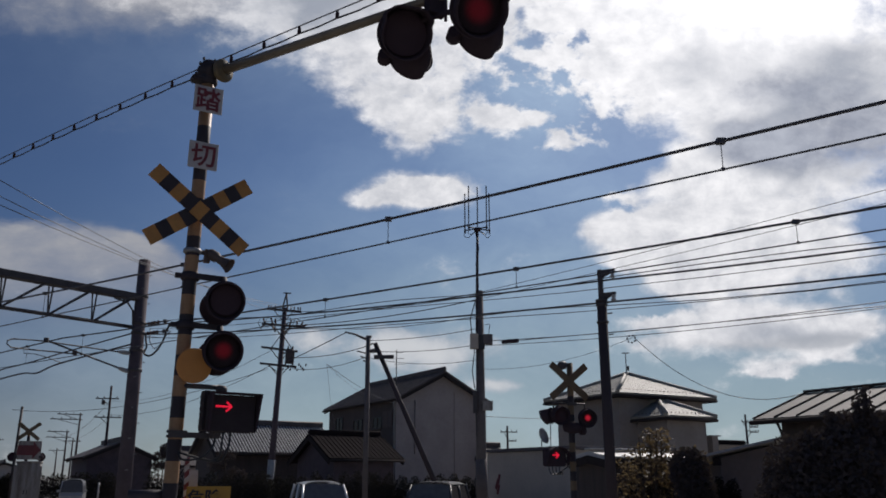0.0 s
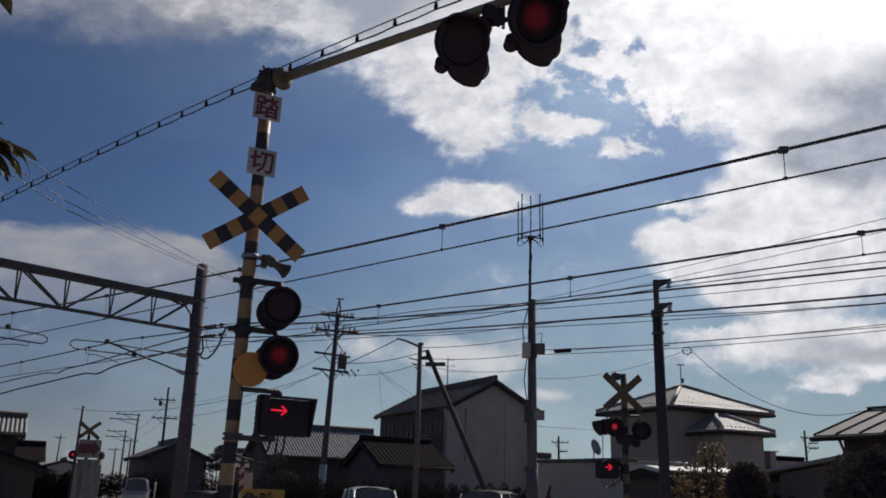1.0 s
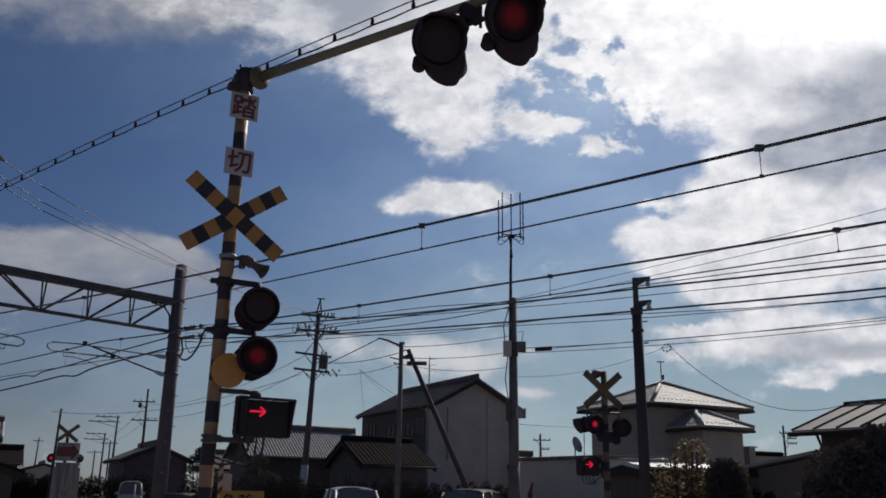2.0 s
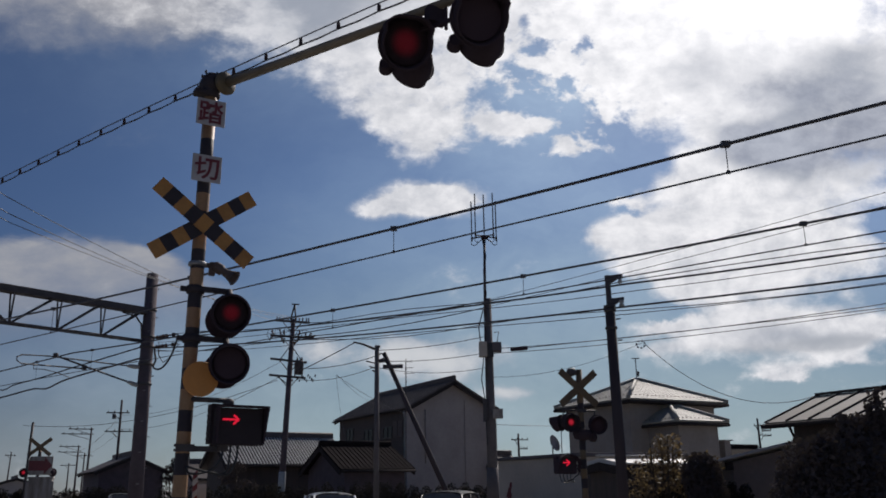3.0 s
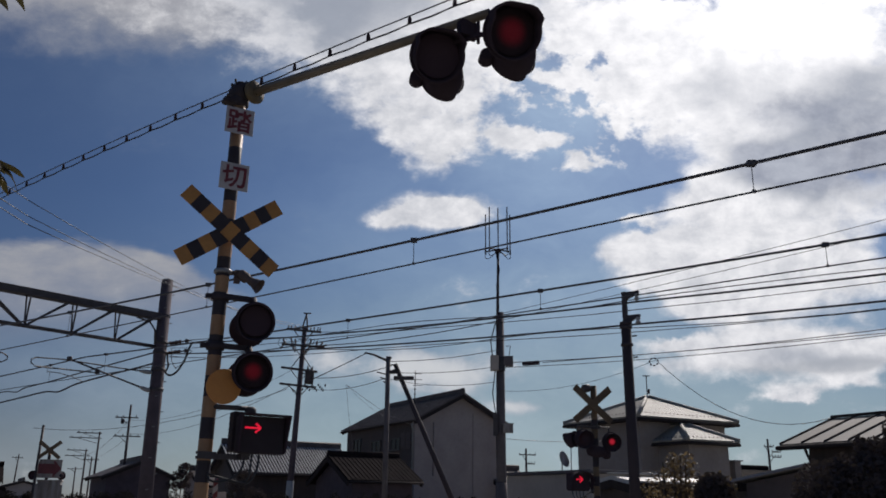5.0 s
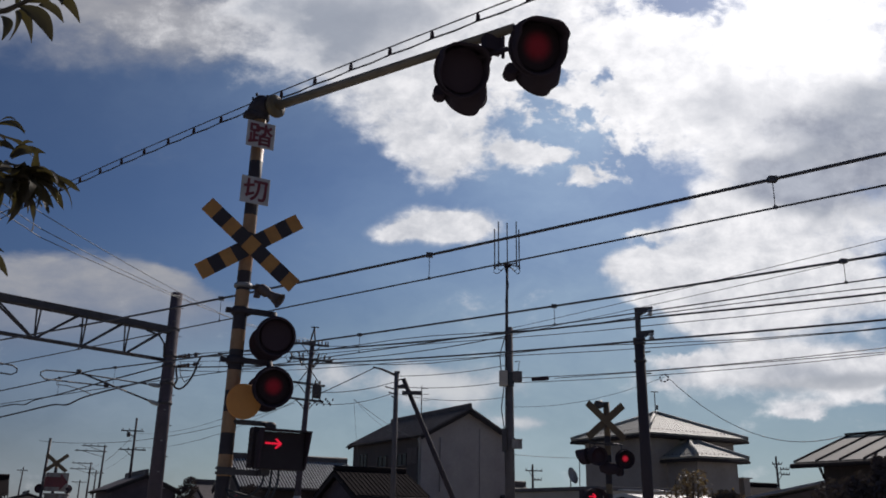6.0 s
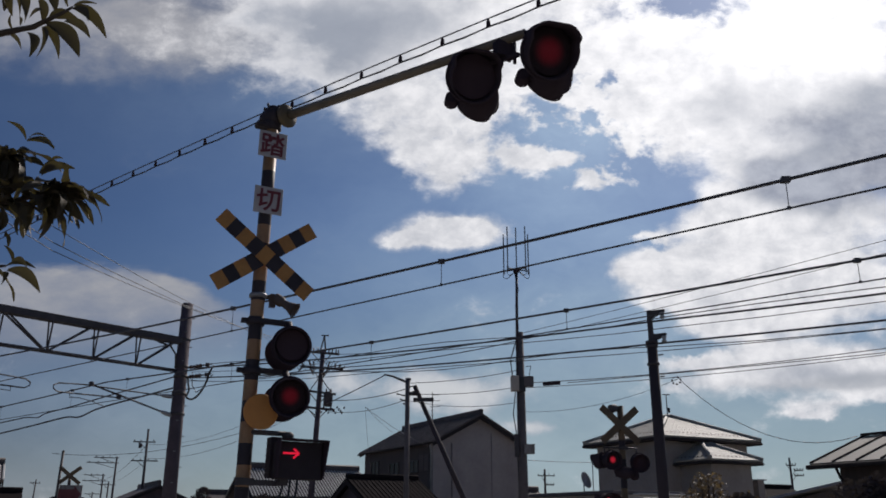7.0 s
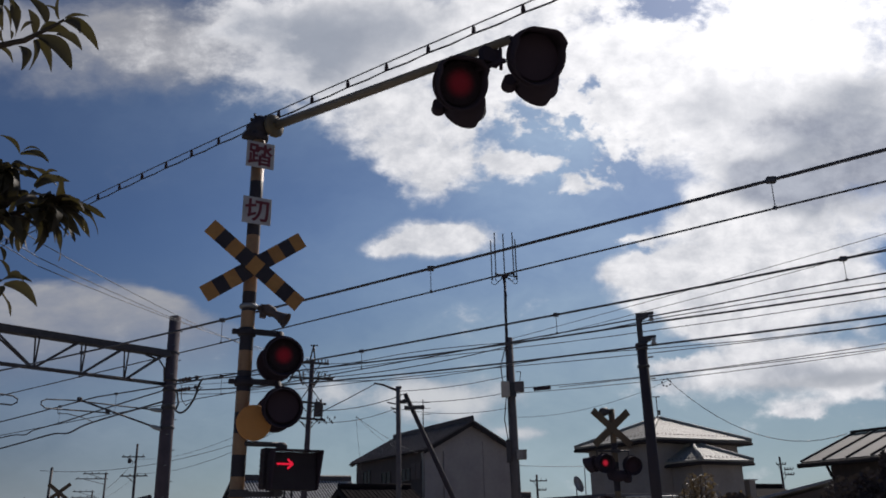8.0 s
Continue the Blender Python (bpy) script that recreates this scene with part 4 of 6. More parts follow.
gantry = thing("gantry_beam", Matrix.Translation(rail(23.2, 14.4, 6.01)), "dark steel lattice beam spanning both tracks between poles", "gantry")
L = 8.1
bm = bmesh.new()
box(bm, -N * (L / 2) + Vector((0, 0, 0.93)), (L, 0.30, 0.20), TRACK_YAW - 0, m=Matrix.Rotation(radians(TRACK_YAW), 3, "Z"))
part("top_chord", bm, M["dark_steel"], gantry, bevel=0.01)
bm = bmesh.new()
rod(bm, Vector((0, 0, 0)), -N * L, 0.055, n=8)
part("bottom_chord", bm, M["dark_steel"], gantry)
panels = 6
step = L / panels
for i in range(panels + 1):
    foot = -N * (step * i * 0.985 + 0.06)
    if 0 < i < panels:
        for side in (-1, 1):
            bm = bmesh.new()
            rod(bm, foot + T * 0.02 * side, foot + T * 0.13 * side + Vector((0, 0, 0.86)), 0.026, n=6)
            part("upright", bm, M["dark_steel"], gantry)
    if i < panels:
        a, b = -N * (step * i + 0.06), -N * (step * (i + 1))
        lo, hi = (b, a) if i < panels / 2 else (a, b)
        for side in (-1, 1):
            bm = bmesh.new()
            rod(bm, lo + T * 0.03 * side, hi.lerp(lo, 0.10) + T * 0.10 * side + Vector((0, 0, 0.86)), 0.03, n=6)
            part("diagonal", bm, M["dark_steel"], gantry)


bm = bmesh.new()
tube(bm, [-N * 0.75 + Vector((0, 0, 0.80)), -N * 0.30 + Vector((0, 0, 0.72)), -N * 0.10 + Vector((0, 0, 0.50)), -N * 0.06 + Vector((0, 0, 0.10))], 0.03, 8)
part("knee_brace", bm, M["dark_steel"], gantry)


def post_insulator(bm, a, b, r=0.05, n=12, sheds=4):
    a, b = Vector(a), Vector(b)
    prof, length = [], (b - a).length
    for i in range(sheds):
        h = length * i / sheds
        prof += [(r * 0.55, h), (r, h + length * 0.35 / sheds), (r * 0.55, h + length * 0.75 / sheds)]
    lathe(bm, prof, a, b - a, n)


def cantilever(pole_across, sgn, label):
    """A bracket arm along the line's crosswise direction: two insulated tubes, a looped pull-off and a steady arm."""
    def at(d, z):
        return rail(23.2, pole_across - sgn * d, z - 0.09)
    ob = thing("cantilever_bracket", Matrix.Translation(at(0.2, 5.0)), label, "catenary bracket", "cantilever brackets")
    o = at(0.2, 5.0)
    bm = bmesh.new()
    rod(bm, at(0.55, 4.83) - o, at(2.85, 5.38) - o, 0.026, n=10)
    part("stay_tube", bm, M["dark_steel"], ob)
    bm = bmesh.new()
    tube(bm, [at(0.6, 5.30) - o, at(3.0, 5.34) - o, at(3.75, 5.30) - o, at(3.88, 5.23) - o, at(3.88, 5.14) - o, at(3.75, 5.06) - o, at(1.9, 5.09) - o], 0.02, 8)
    part("pull_off_tube", bm, M["dark_steel"], ob)
    bm = bmesh.new()
    tube(bm, [at(3.4, 5.06) - o, at(3.4, 4.95) - o, at(3.1, 4.96) - o, at(2.7, 4.90) - o, at(2.35, 4.80) - o], 0.012, 6)
    part("steady_arm", bm, M["dark_steel"], ob)
    for a, b in ((at(0.2, 4.745), at(0.58, 4.835)), (at(0.2, 5.30), at(0.62, 5.305))):
        bm = bmesh.new()
        run = (b - a).length
        lathe(bm, [(0.03, 0.0), (0.062, run * 0.15), (0.066, run * 0.5), (0.05, run * 0.8), (0.028, run)], a - o, b - a, 14)
        part("insulator", bm, M["grey_ceramic"], ob)
    for c, size in ((at(2.82, 5.38), (0.13, 0.1, 0.13)), (at(1.95, 5.12), (0.14, 0.07, 0.14))):
        bm = bmesh.new()
        box(bm, c - o, size)
        part("clamp", bm, M["dark_steel"], ob, bevel=0.02)


cantilever(14.55, 1, "steel cantilever bracket with grey insulators on the pole")
cantilever(6.15, -1, "steel cantilever bracket with grey insulators on the pole")


def contact_line(across, spans, first, mid, rise, low):
    """Messenger, contact wire and droppers of one track; spans: pole places along the line."""
    for a, b in zip(spans, spans[1:]):
        mes, con = bmesh.new(), bmesh.new()
        path = [rail(a + (b - a) * i / 24, across, mid + rise * (2 * i / 24 - 1) ** 2) for i in range(25)]
        tube(mes, path, 0.019, 6)
        tube(con, [rail(a + (b - a) * i / 8, across, low + 0.05 * (2 * i / 8 - 1) ** 2) for i in range(9)], 0.011, 6)
        line = thing("overhead_line", Matrix.Translation((0, 0, 0)), "twin catenary wires over the track with droppers", "overhead line", "overhead lines")
        part("messenger_wire", mes, M["wire"], line, "thick messenger wire")
        part("contact_wire", con, M["wire"], line, "thin contact wire")
        k = a + first
        while k < b:
            f = 2 * (k - a) / (b - a) - 1
            zt, zl = mid + rise * f * f, low + 0.05 * f * f
            bm = bmesh.new()
            rod(bm, rail(k, across, zt), rail(k, across, zl), 0.005, n=6)
            box(bm, rail(k, across, zt), (0.09, 0.07, 0.06))
            box(bm, rail(k, across, zl + 0.005), (0.035, 0.03, 0.035))
            part("dropper", bm, M["wire"], line)
            k += 4.74


SPANS = [-17.8, 23.2, 64.2, 105.2]
contact_line(8.5, SPANS, 1.71, 5.065, 0.42, 4.745)
contact_line(12.2, SPANS, 2.00, 5.105, 0.30, 4.79)

# insulated feeders on the far side
def feeder_pole():
    ob = thing("feeder_pole", pose(3.185, 16.63, 0, 0, -0.4, TRACK_YAW), "dark pole with two stepped insulator arms at its top", "pole")
    bm = bmesh.new()
    rod(bm, (0, 0, 0), (0, 0, 5.0), 0.108, 0.098, n=20)
    part("shaft", bm, M["wood_pole"], ob)
    bm = bmesh.new()
    box(bm, (0.03, 0.02, 5.28), (0.075, 0.085, 0.70))
    for z in (5.62, 5.15):      # gusseted arms
        prism(bm, [(0.0, 0.0, z), (0.0, -0.30, z - 0.01), (0.0, -0.30, z - 0.05), (0.0, -0.02, z - 0.16)], [(0.06, 0.0, z), (0.06, -0.30, z - 0.01), (0.06, -0.30, z - 0.05), (0.06, -0.02, z - 0.16)])
    part("top_bracket", bm, M["dark_steel"], ob)
    for y, z in ((-0.25, 5.56), (-0.25, 5.09)):
        bm = bmesh.new()
        post_insulator(bm, (0.03, y, z), (0.03, y, z - 0.15), 0.06, 14, 2)
        part("insulator", bm, M["grey_ceramic"], ob)
    for z in (4.98, 4.55, 4.9):
        bm = bmesh.new()
        lathe(bm, [(0.100, -0.02), (0.120, -0.015), (0.120, 0.03), (0.100, 0.035)], (0, 0, z), (0, 0, 1), 18)
        part("band", bm, M["dark_steel"], ob)
    for z in (4.72, 4.3):
        bm = bmesh.new()
        rod(bm, (0, -0.12, z), (0, -0.22, z), 0.015, n=6)
        part("peg", bm, M["steel"], ob)


feeder_pole()


def wire(path_pts, r, label, category="wire", n=5, group="", name="wire"):
    bm = bmesh.new()
    tube(bm, path_pts, r, n)
    return solo(name, bm, M["wire"], label, category, group)


HOOK = rail(23.2, 14.85, 0)
RP_A, RP_B = Vector((3.43, 16.45, 5.40)), Vector((3.43, 16.45, 4.95))
for end, z_far, z_beyond, twin in ((RP_A, 6.15, 5.75, 0.06), (RP_B, 5.85, 5.45, -0.07)):
    far_end = HOOK + Vector((0, 0, z_far))
    right_end = rail(-18.0, 15.1, end.z + 0.25)
    path = sag_line(far_end, end, 0.12, 14) + sag_line(end, right_end, 0.32, 14)[1:]
    wire(path, 0.020, "thick insulated feeder cable along the railway", "cable", 6, "feeder cables", "feeder_cable")
    wire([p + Vector((0.02, 0.0, twin * math.sin(i * 0.9))) + Vector((0, 0, twin)) for i, p in enumerate(path)], 0.010, "thin line beside the feeder cable", "wire", 5, "railway wires")
    wire([p + Vector((0.03, 0.0, -0.11 - 0.045 * math.sin(i * 0.55 + 1.0 + end.z))) for i, p in enumerate(path)], 0.009, "thin line slung beneath the feeder cable", "wire", 5, "railway wires")
wire(sag_line(rail(9.73, 15.1, 4.40), rail(-18, 15.1, 4.6), 0.22) , 0.008, "thin telephone wire along the railway", "wire", 5, "railway wires")

# dead-end strain insulators on the catenary pole
for z in (6.15, 5.85):
    unit = thing("strain_insulator", Matrix.Translation(HOOK + Vector((0, 0, z))), "brown ceramic strain insulator chain on the catenary pole", "insulator", "strain insulators")
    for a, b in ((0.16, 0.40), (0.46, 0.74)):
        bm = bmesh.new()
        post_insulator(bm, -T * a - N * 0.10, -T * b - N * 0.05, 0.062, 12, 2)
        part("disc", bm, M["ceramic"], unit)
    for a, b, r in ((-N * 0.25 + T * 0.1, -T * 0.16 - N * 0.10, 0.035), (-T * 0.40 - N * 0.08, -T * 0.46 - N * 0.07, 0.03), (-T * 0.74 - N * 0.05, -T * 1.15, 0.02)):
        bm = bmesh.new()
        rod(bm, a, b, r)
        if r < 0.025:
            box(bm, -T * 0.95 - N * 0.02, (0.1, 0.1, 0.1))
        part("clevis", bm, M["dark_steel"], unit)
JUMP = eased([(-1.25, 6.08), (-1.15, 6.02), (-1.02, 5.84), (-0.89, 5.57), (-0.58, 5.28), (-0.24, 5.17), (0.05, 5.27), (-0.05, 5.47), (0.02, 5.68), (0.05, 5.85)])
bm = bmesh.new()
h = HOOK - T * 1.25
tube(bm, [rail(23.2 + a, 14.85, z) for a, z in JUMP], 0.03, 8)
solo("jumper_cable", bm, M["cable"], "black jumper cable looping at the catenary pole", "cable")
bm = bmesh.new()
tube(bm, [h + Vector((0, 0, 5.83)), h + T * 0.2 + Vector((0, 0, 5.74)), h + T * 0.5 + Vector((0, 0, 5.45)), h + T * 0.8 + Vector((0, 0, 5.36)), h + T * 1.05 + Vector((0, 0, 5.6)), h + T * 1.1 + Vector((0, 0, 6.0))], 0.014, 8)
solo("jumper_cable", bm, M["cable"], "black jumper cable looping at the catenary pole", "cable")
LOOP_A = eased([(0.0, 5.50), (1.54, 5.41), (3.18, 5.315), (4.64, 5.20), (5.68, 5.03), (6.68, 5.09), (8.73, 4.985), (11.55, 4.85), (20.0, 4.5), (41.0, 4.9)])
LOOP_B = eased([(0.0, 5.84), (3.98, 5.595), (6.28, 5.437), (8.13, 5.35), (8.8, 5.235), (9.76, 5.305), (11.7, 5.26), (20.0, 5.05), (41.0, 5.4)])
for run, r in ((LOOP_A, 0.028), (LOOP_B, 0.022)):
    wire([rail(23.2 + a, 14.4, z) for a, z in run], r, "kinked feeder cable hanging past the pole", "cable", 6, "feeder cables", "feeder_cable")

# communication cable hung from its messenger on the near side
def hung_height(s):
    return 5.93 - 0.003 * (s - 10.8) ** 2 if s > 3 else 5.747 - 0.047 * (3 - s)


hang = thing("hung_cable", Matrix.Translation((0, 0, 0)), "dark cable clipped beneath a messenger wire", "cable")
bm = bmesh.new()
tube(bm, [rail(s, 5.0, hung_height(s)) for s in range(-12, 40, 1)], 0.0065, 6)
part("messenger_wire", bm, M["wire"], hang)
bm = bmesh.new()
tube(bm, [rail(-12 + i * 0.26, 5.0, hung_height(-12 + i * 0.26) - (0.094 if i % 2 else 0.083)) for i in range(199)], 0.0085, 6)
part("cable", bm, M["cable"], hang)
clip_me = None
for i in range(0, 198, 2):
    s = -12 + i * 0.26
    if clip_me is None:
        bm = bmesh.new()
        lathe(bm, [(0.008, -0.045), (0.020, -0.036), (0.017, 0.015), (0.008, 0.036)], (0, 0, 0), (0, 0, 1), 8)
        clip_me = mesh_of("clip", bm, M["hood"])
    c = new("clip", clip_me)
    c.parent = hang
    c.matrix_basis = Matrix.Translation(rail(s, 5.0, hung_height(s) - 0.042))

# ---- street poles ----
def crossarm(bm, c, length, rz, tilt=0.0, w=0.09):
    box(bm, c, (length, w, w), m=Matrix.Rotation(radians(rz), 3, "Z") @ Matrix.Rotation(radians(tilt), 3, "Y"))


def utility_pole():
    ob = thing("utility_pole", pose(-7.42, 37.5, 0, 0, 2.1, 0), "leaning concrete utility pole with transformer and crossarms", "utility pole", "utility poles")
    bm = bmesh.new()
    rod(bm, (0, 0, 0), (0, 0, 8.95), 0.15, 0.10, n=18)
    # backlit dimness is part of this concrete colour
    part("shaft", bm, M["shaded_concrete"], ob)
    bm = bmesh.new()
    rod(bm, (-0.12, 0, 8.9), (0.02, 0, 9.6), 0.035)
    rod(bm, (0.12, 0, 8.9), (0.02, 0, 9.6), 0.035)
    box(bm, (0.05, 0, 9.62), (0.34, 0.05, 0.05))
    part("top_frame", bm, M["dark_steel"], ob)
    for c, length, tilt in (((0.0, -0.15, 8.80), 1.55, 2), ((0.03, -0.15, 8.12), 1.9, 1), ((-0.05, -0.15, 7.05), 1.6, 4), ((-0.05, -0.15, 6.35), 1.6, 3)):
        bm = bmesh.new()
        crossarm(bm, c, length, 8, tilt)
        rod(bm, (0.45, -0.15, c[2]), (0.05, 0, c[2] - 0.45), 0.02)
        rod(bm, (-0.45, -0.15, c[2]), (-0.05, 0, c[2] - 0.45), 0.02)
        arm = part("crossarm", bm, M["dark_steel"], ob)
        if c[2] > 8.5:
            for x in (-0.7, -0.58, -0.4, -0.2, 0.14, 0.3, 0.45, 0.62, 0.72):
                bm = bmesh.new()
                post_insulator(bm, (x, -0.15, c[2] + 0.03 - x * 0.03), (x, -0.15, c[2] + 0.2 - x * 0.03), 0.04, 10, 3)
                part("insulator", bm, M["ceramic"], arm)
        elif c[2] > 8:
            for x, dx, dz in ((-0.82, -0.18, -0.22), (-0.75, -0.16, 0.26), (-0.45, -0.1, 0.34), (-0.3, -0.06, 0.3), (0.3, 0.08, 0.3), (0.62, 0.02, 0.26), (0.78, 0.12, 0.22), (0.88, 0.22, 0.1), (-0.5, 0.22, -0.34), (0.35, -0.24, -0.34), (0.15, -0.12, -0.3)):
                bm = bmesh.new()
                post_insulator(bm, (x, -0.17, c[2] - x * 0.02), (x + dx, -0.17, c[2] + dz - x * 0.02), 0.052, 10, 3)
                part("insulator", bm, M["ceramic"], arm)
            for x in (-0.8, -0.5, -0.1, 0.5, 0.75):
                bm = bmesh.new()
                tube(bm, [(x, -0.2, c[2] + 0.25), (x - 0.2, -0.22, c[2] + 0.32), (x - 0.3, -0.22, c[2] + 0.05), (x - 0.15, -0.2, c[2] - 0.15)], 0.015)
                part("jumper", bm, M["cable"], arm)
    bm = bmesh.new()
    lathe(bm, [(0.19, 0.0), (0.2, 0.05), (0.2, 0.5), (0.21, 0.52), (0.21, 0.58), (0.1, 0.64)], (0.42, -0.1, 6.45), (0, 0, 1), 20)
    for dx in (-0.1, 0.1):
        rod(bm, (0.42 + dx, -0.1, 7.06), (0.42 + dx, -0.1, 7.22), 0.04, 0.03)
    box(bm, (0.2, -0.05, 6.9), (0.3, 0.08, 0.06))
    part("transformer", bm, M["dark_steel"], ob, "grey pole transformer")
    for x0, z0, x1, z1 in ((0.0, 7.75, 0.5, 7.1), (0.0, 7.75, -0.45, 7.05), (0.0, 6.0, -0.5, 6.35)):
        bm = bmesh.new()
        rod(bm, (x0, -0.14, z0), (x1, -0.17, z1), 0.022, n=6)
        part("brace", bm, M["dark_steel"], ob)
    bm = bmesh.new()
    for i in range(14):
        lathe(bm, [(0.012, 0), (0.035, 0.04), (0.03, 0.09), (0.012, 0.12)], (0.18 + 0.075 * i, -0.25 + 0.05 * (i % 3), 6.12 + 0.075 * ((i * 7) % 4)), (0.3, 0, 1), 8)
    tagged(part("drop_connectors", bm, M["hood"], ob), kind="stuff")
    bm = bmesh.new()
    lathe(bm, [(0.152, 0.0), (0.16, 0.01), (0.156, 1.7), (0.15, 1.71)], (0, 0, 0.6), (0, 0, 1), 18)
    part("guard", bm, M["grey_ceramic"], ob)


def lamp_pole():
    ob = thing("street_lamp_pole", pose(-2.83, 32.0, 0, 0, 0, 0), "slim pole with a short lamp arm and crossarm", "utility pole", "utility poles")
    bm = bmesh.new()
    rod(bm, (0, 0, 0), (0, 0, 6.72), 0.105, 0.085, n=16)
    part("shaft", bm, M["concrete"], ob)
    bm = bmesh.new()
    tube(bm, [(0, 0, 6.62), (-0.25, 0, 6.72), (-0.55, 0, 6.85), (-0.9, 0, 6.93)], [0.05, 0.045, 0.04, 0.03], 8)
    box(bm, (0.02, 0, 6.74), (0.2, 0.16, 0.08))
    part("lamp_arm", bm, M["dark_steel"], ob)
    bm = bmesh.new()
    for dx, dz in ((-0.12, 5.85), (-0.2, 6.0), (-0.3, 6.2), (0.14, 6.5), (0.2, 6.3)):
        rod(bm, (0, 0, dz - 0.1), (dx * 1.4, 0, dz), 0.025)
    part("fitting", bm, M["dark_steel"], ob)
    brace = thing("brace_pole", pose(-0.30, 32.0, 0.0, 0, 0, 0), "tarred wooden brace pole leaning against the street pole", "pole")
    bm = bmesh.new()
    rod(bm, (0.64, 0, 0.0), (-2.27, 0, 6.5), 0.105, 0.085, n=14)
    part("shaft", bm, M["wood_pole"], brace)
    bm = bmesh.new()
    box(bm, (-1.92, -0.12, 5.96), (0.75, 0.1, 0.14))
    rod(bm, (-2.5, 0, 6.2), (-2.2, 0, 6.2), 0.07)
    part("crossarm", bm, M["dark_steel"], brace)


def antenna_pole():
    ob = thing("antenna_pole", pose(1.36, 31.0, 0, 0, 0, 0), "concrete pole carrying a tall whip antenna array", "antenna pole", "utility poles")
    bm = bmesh.new()
    rod(bm, (0, 0, 0), (0, 0, 8.3), 0.19, 0.14, n=18)
    part("shaft", bm, M["concrete"], ob)
    bm = bmesh.new()
    rod(bm, (-0.1, -0.1, 7.6), (-0.05, -0.1, 10.7), 0.06, 0.048, n=10)
    rod(bm, (-0.12, -0.16, 5.4), (-0.1, -0.16, 8.6), 0.025, n=6)
    part("mast", bm, M["dark_steel"], ob)
    for x, y, top in ((-0.47, 0.08, 12.15), (-0.34, -0.38, 12.3), (0.0, -0.1, 12.35), (0.33, -0.38, 12.3), (0.46, 0.08, 12.15)):
        x, y = x - 0.05, y - 0.05
        bm = bmesh.new()
        rod(bm, (x, y, 10.58), (x, y, top), 0.022, n=6)
        rod(bm, (x, y, 10.55), (x, y, 10.72), 0.035, n=6)
        if abs(x + 0.05) > 0.1:
            rod(bm, (-0.05, -0.1, 10.70), (x, y, 10.66), 0.025, n=6)
            tube(bm, eased([(x, y, 10.58), (x * 1.05, y, 10.44), (x * 0.8, y, 10.38), (x * 0.5, y * 0.6, 10.5), (-0.05, -0.1, 10.66)], 4), 0.013)
        part("whip_antenna", bm, M["dark_steel"], ob)
    bm = bmesh.new()
    box(bm, (-0.05, -0.1, 10.66), (0.24, 0.2, 0.12))
    tube(bm, [(-0.12, -0.12, 10.6), (-0.02, -0.14, 9.9), (-0.11, -0.14, 9.3), (-0.05, -0.15, 8.5), (-0.12, -0.16, 7.6), (-0.14, -0.2, 6.6)], 0.03)
    part("mast_hub", bm, M["hood"], ob)
    bm = bmesh.new()
    box(bm, (-0.22, -0.2, 6.38), (0.3, 0.3, 0.55))
    part("equipment_box", bm, M["white_wall"], ob, bevel=0.02)
    bm = bmesh.new()
    box(bm, (0.28, -0.2, 6.45), (0.34, 0.3, 0.36))
    part("equipment_box", bm, M["concrete"], ob, bevel=0.02)
    bm = bmesh.new()
    box(bm, (0.06, -0.22, 6.35), (0.2, 0.18, 0.5))
    tube(bm, [(-0.3, -0.3, 6.6), (-0.36, -0.3, 7.2), (-0.16, -0.2, 7.9)], 0.02)
    tube(bm, [(-0.2, -0.2, 6.1), (-0.3, -0.2, 5.3), (-0.2, -0.2, 4.6), (-0.16, -0.2, 3.0)], 0.02)
    tube(bm, [(0.3, -0.3, 6.6), (0.36, -0.3, 7.0), (0.2, -0.2, 7.0)], 0.015)
    part("cable", bm, M["cable"], ob)
    bm = bmesh.new()
    box(bm, (0.24, -0.2, 4.05), (0.36, 0.26, 0.30))
    box(bm, (0.24, -0.2, 4.215), (0.40, 0.30, 0.03))
    part("switch_box", bm, M["relay"], ob, "pale grey switch box", bevel=0.015)
    bm = bmesh.new()
    box(bm, (-0.2, -0.16, 4.2), (0.16, 0.14, 0.8))
    part("cable_box", bm, M["dark_steel"], ob, bevel=0.01)
    bm = bmesh.new()
    rod(bm, (0, 0, 1.0), (0, 0, 2.2), 0.21, 0.205, n=18)
    part("guard", bm, M["concrete"], ob)


utility_pole()
lamp_pole()
antenna_pole()


def small_pole(x, y, h, arms, lean=0.0):
    ob = thing("utility_pole", pose(x, y, 0, 0, lean, 0), "distant thin utility pole with crossarms", "utility pole", "distant utility poles")
    bm = bmesh.new()
    rod(bm, (0, 0, 0), (0, 0, h), 0.13, 0.075, n=10)
    part("shaft", bm, M["wood_pole"], ob)
    for z, length, off in arms:
        bm = bmesh.new()
        crossarm(bm, (off, -0.15, h - z), length, 15, 0, 0.08)
        for i in range(4):
            box(bm, (off + (i - 1.5) * length / 3.4, -0.2, h - z + 0.10), (0.06, 0.06, 0.12))
        rod(bm, (off - length * 0.3, -0.1, h - z), (0, 0, h - z - 0.5), 0.025)
        part("crossarm", bm, M["dark_steel"], ob)
    return ob


def pole_transformer(ob, at):
    bm = bmesh.new()
    lathe(bm, [(0.10, 0.0), (0.13, 0.04), (0.13, 0.3), (0.08, 0.36)], at, (0, 0, 1), 14)
    part("transformer", bm, M["dark_steel"], ob)


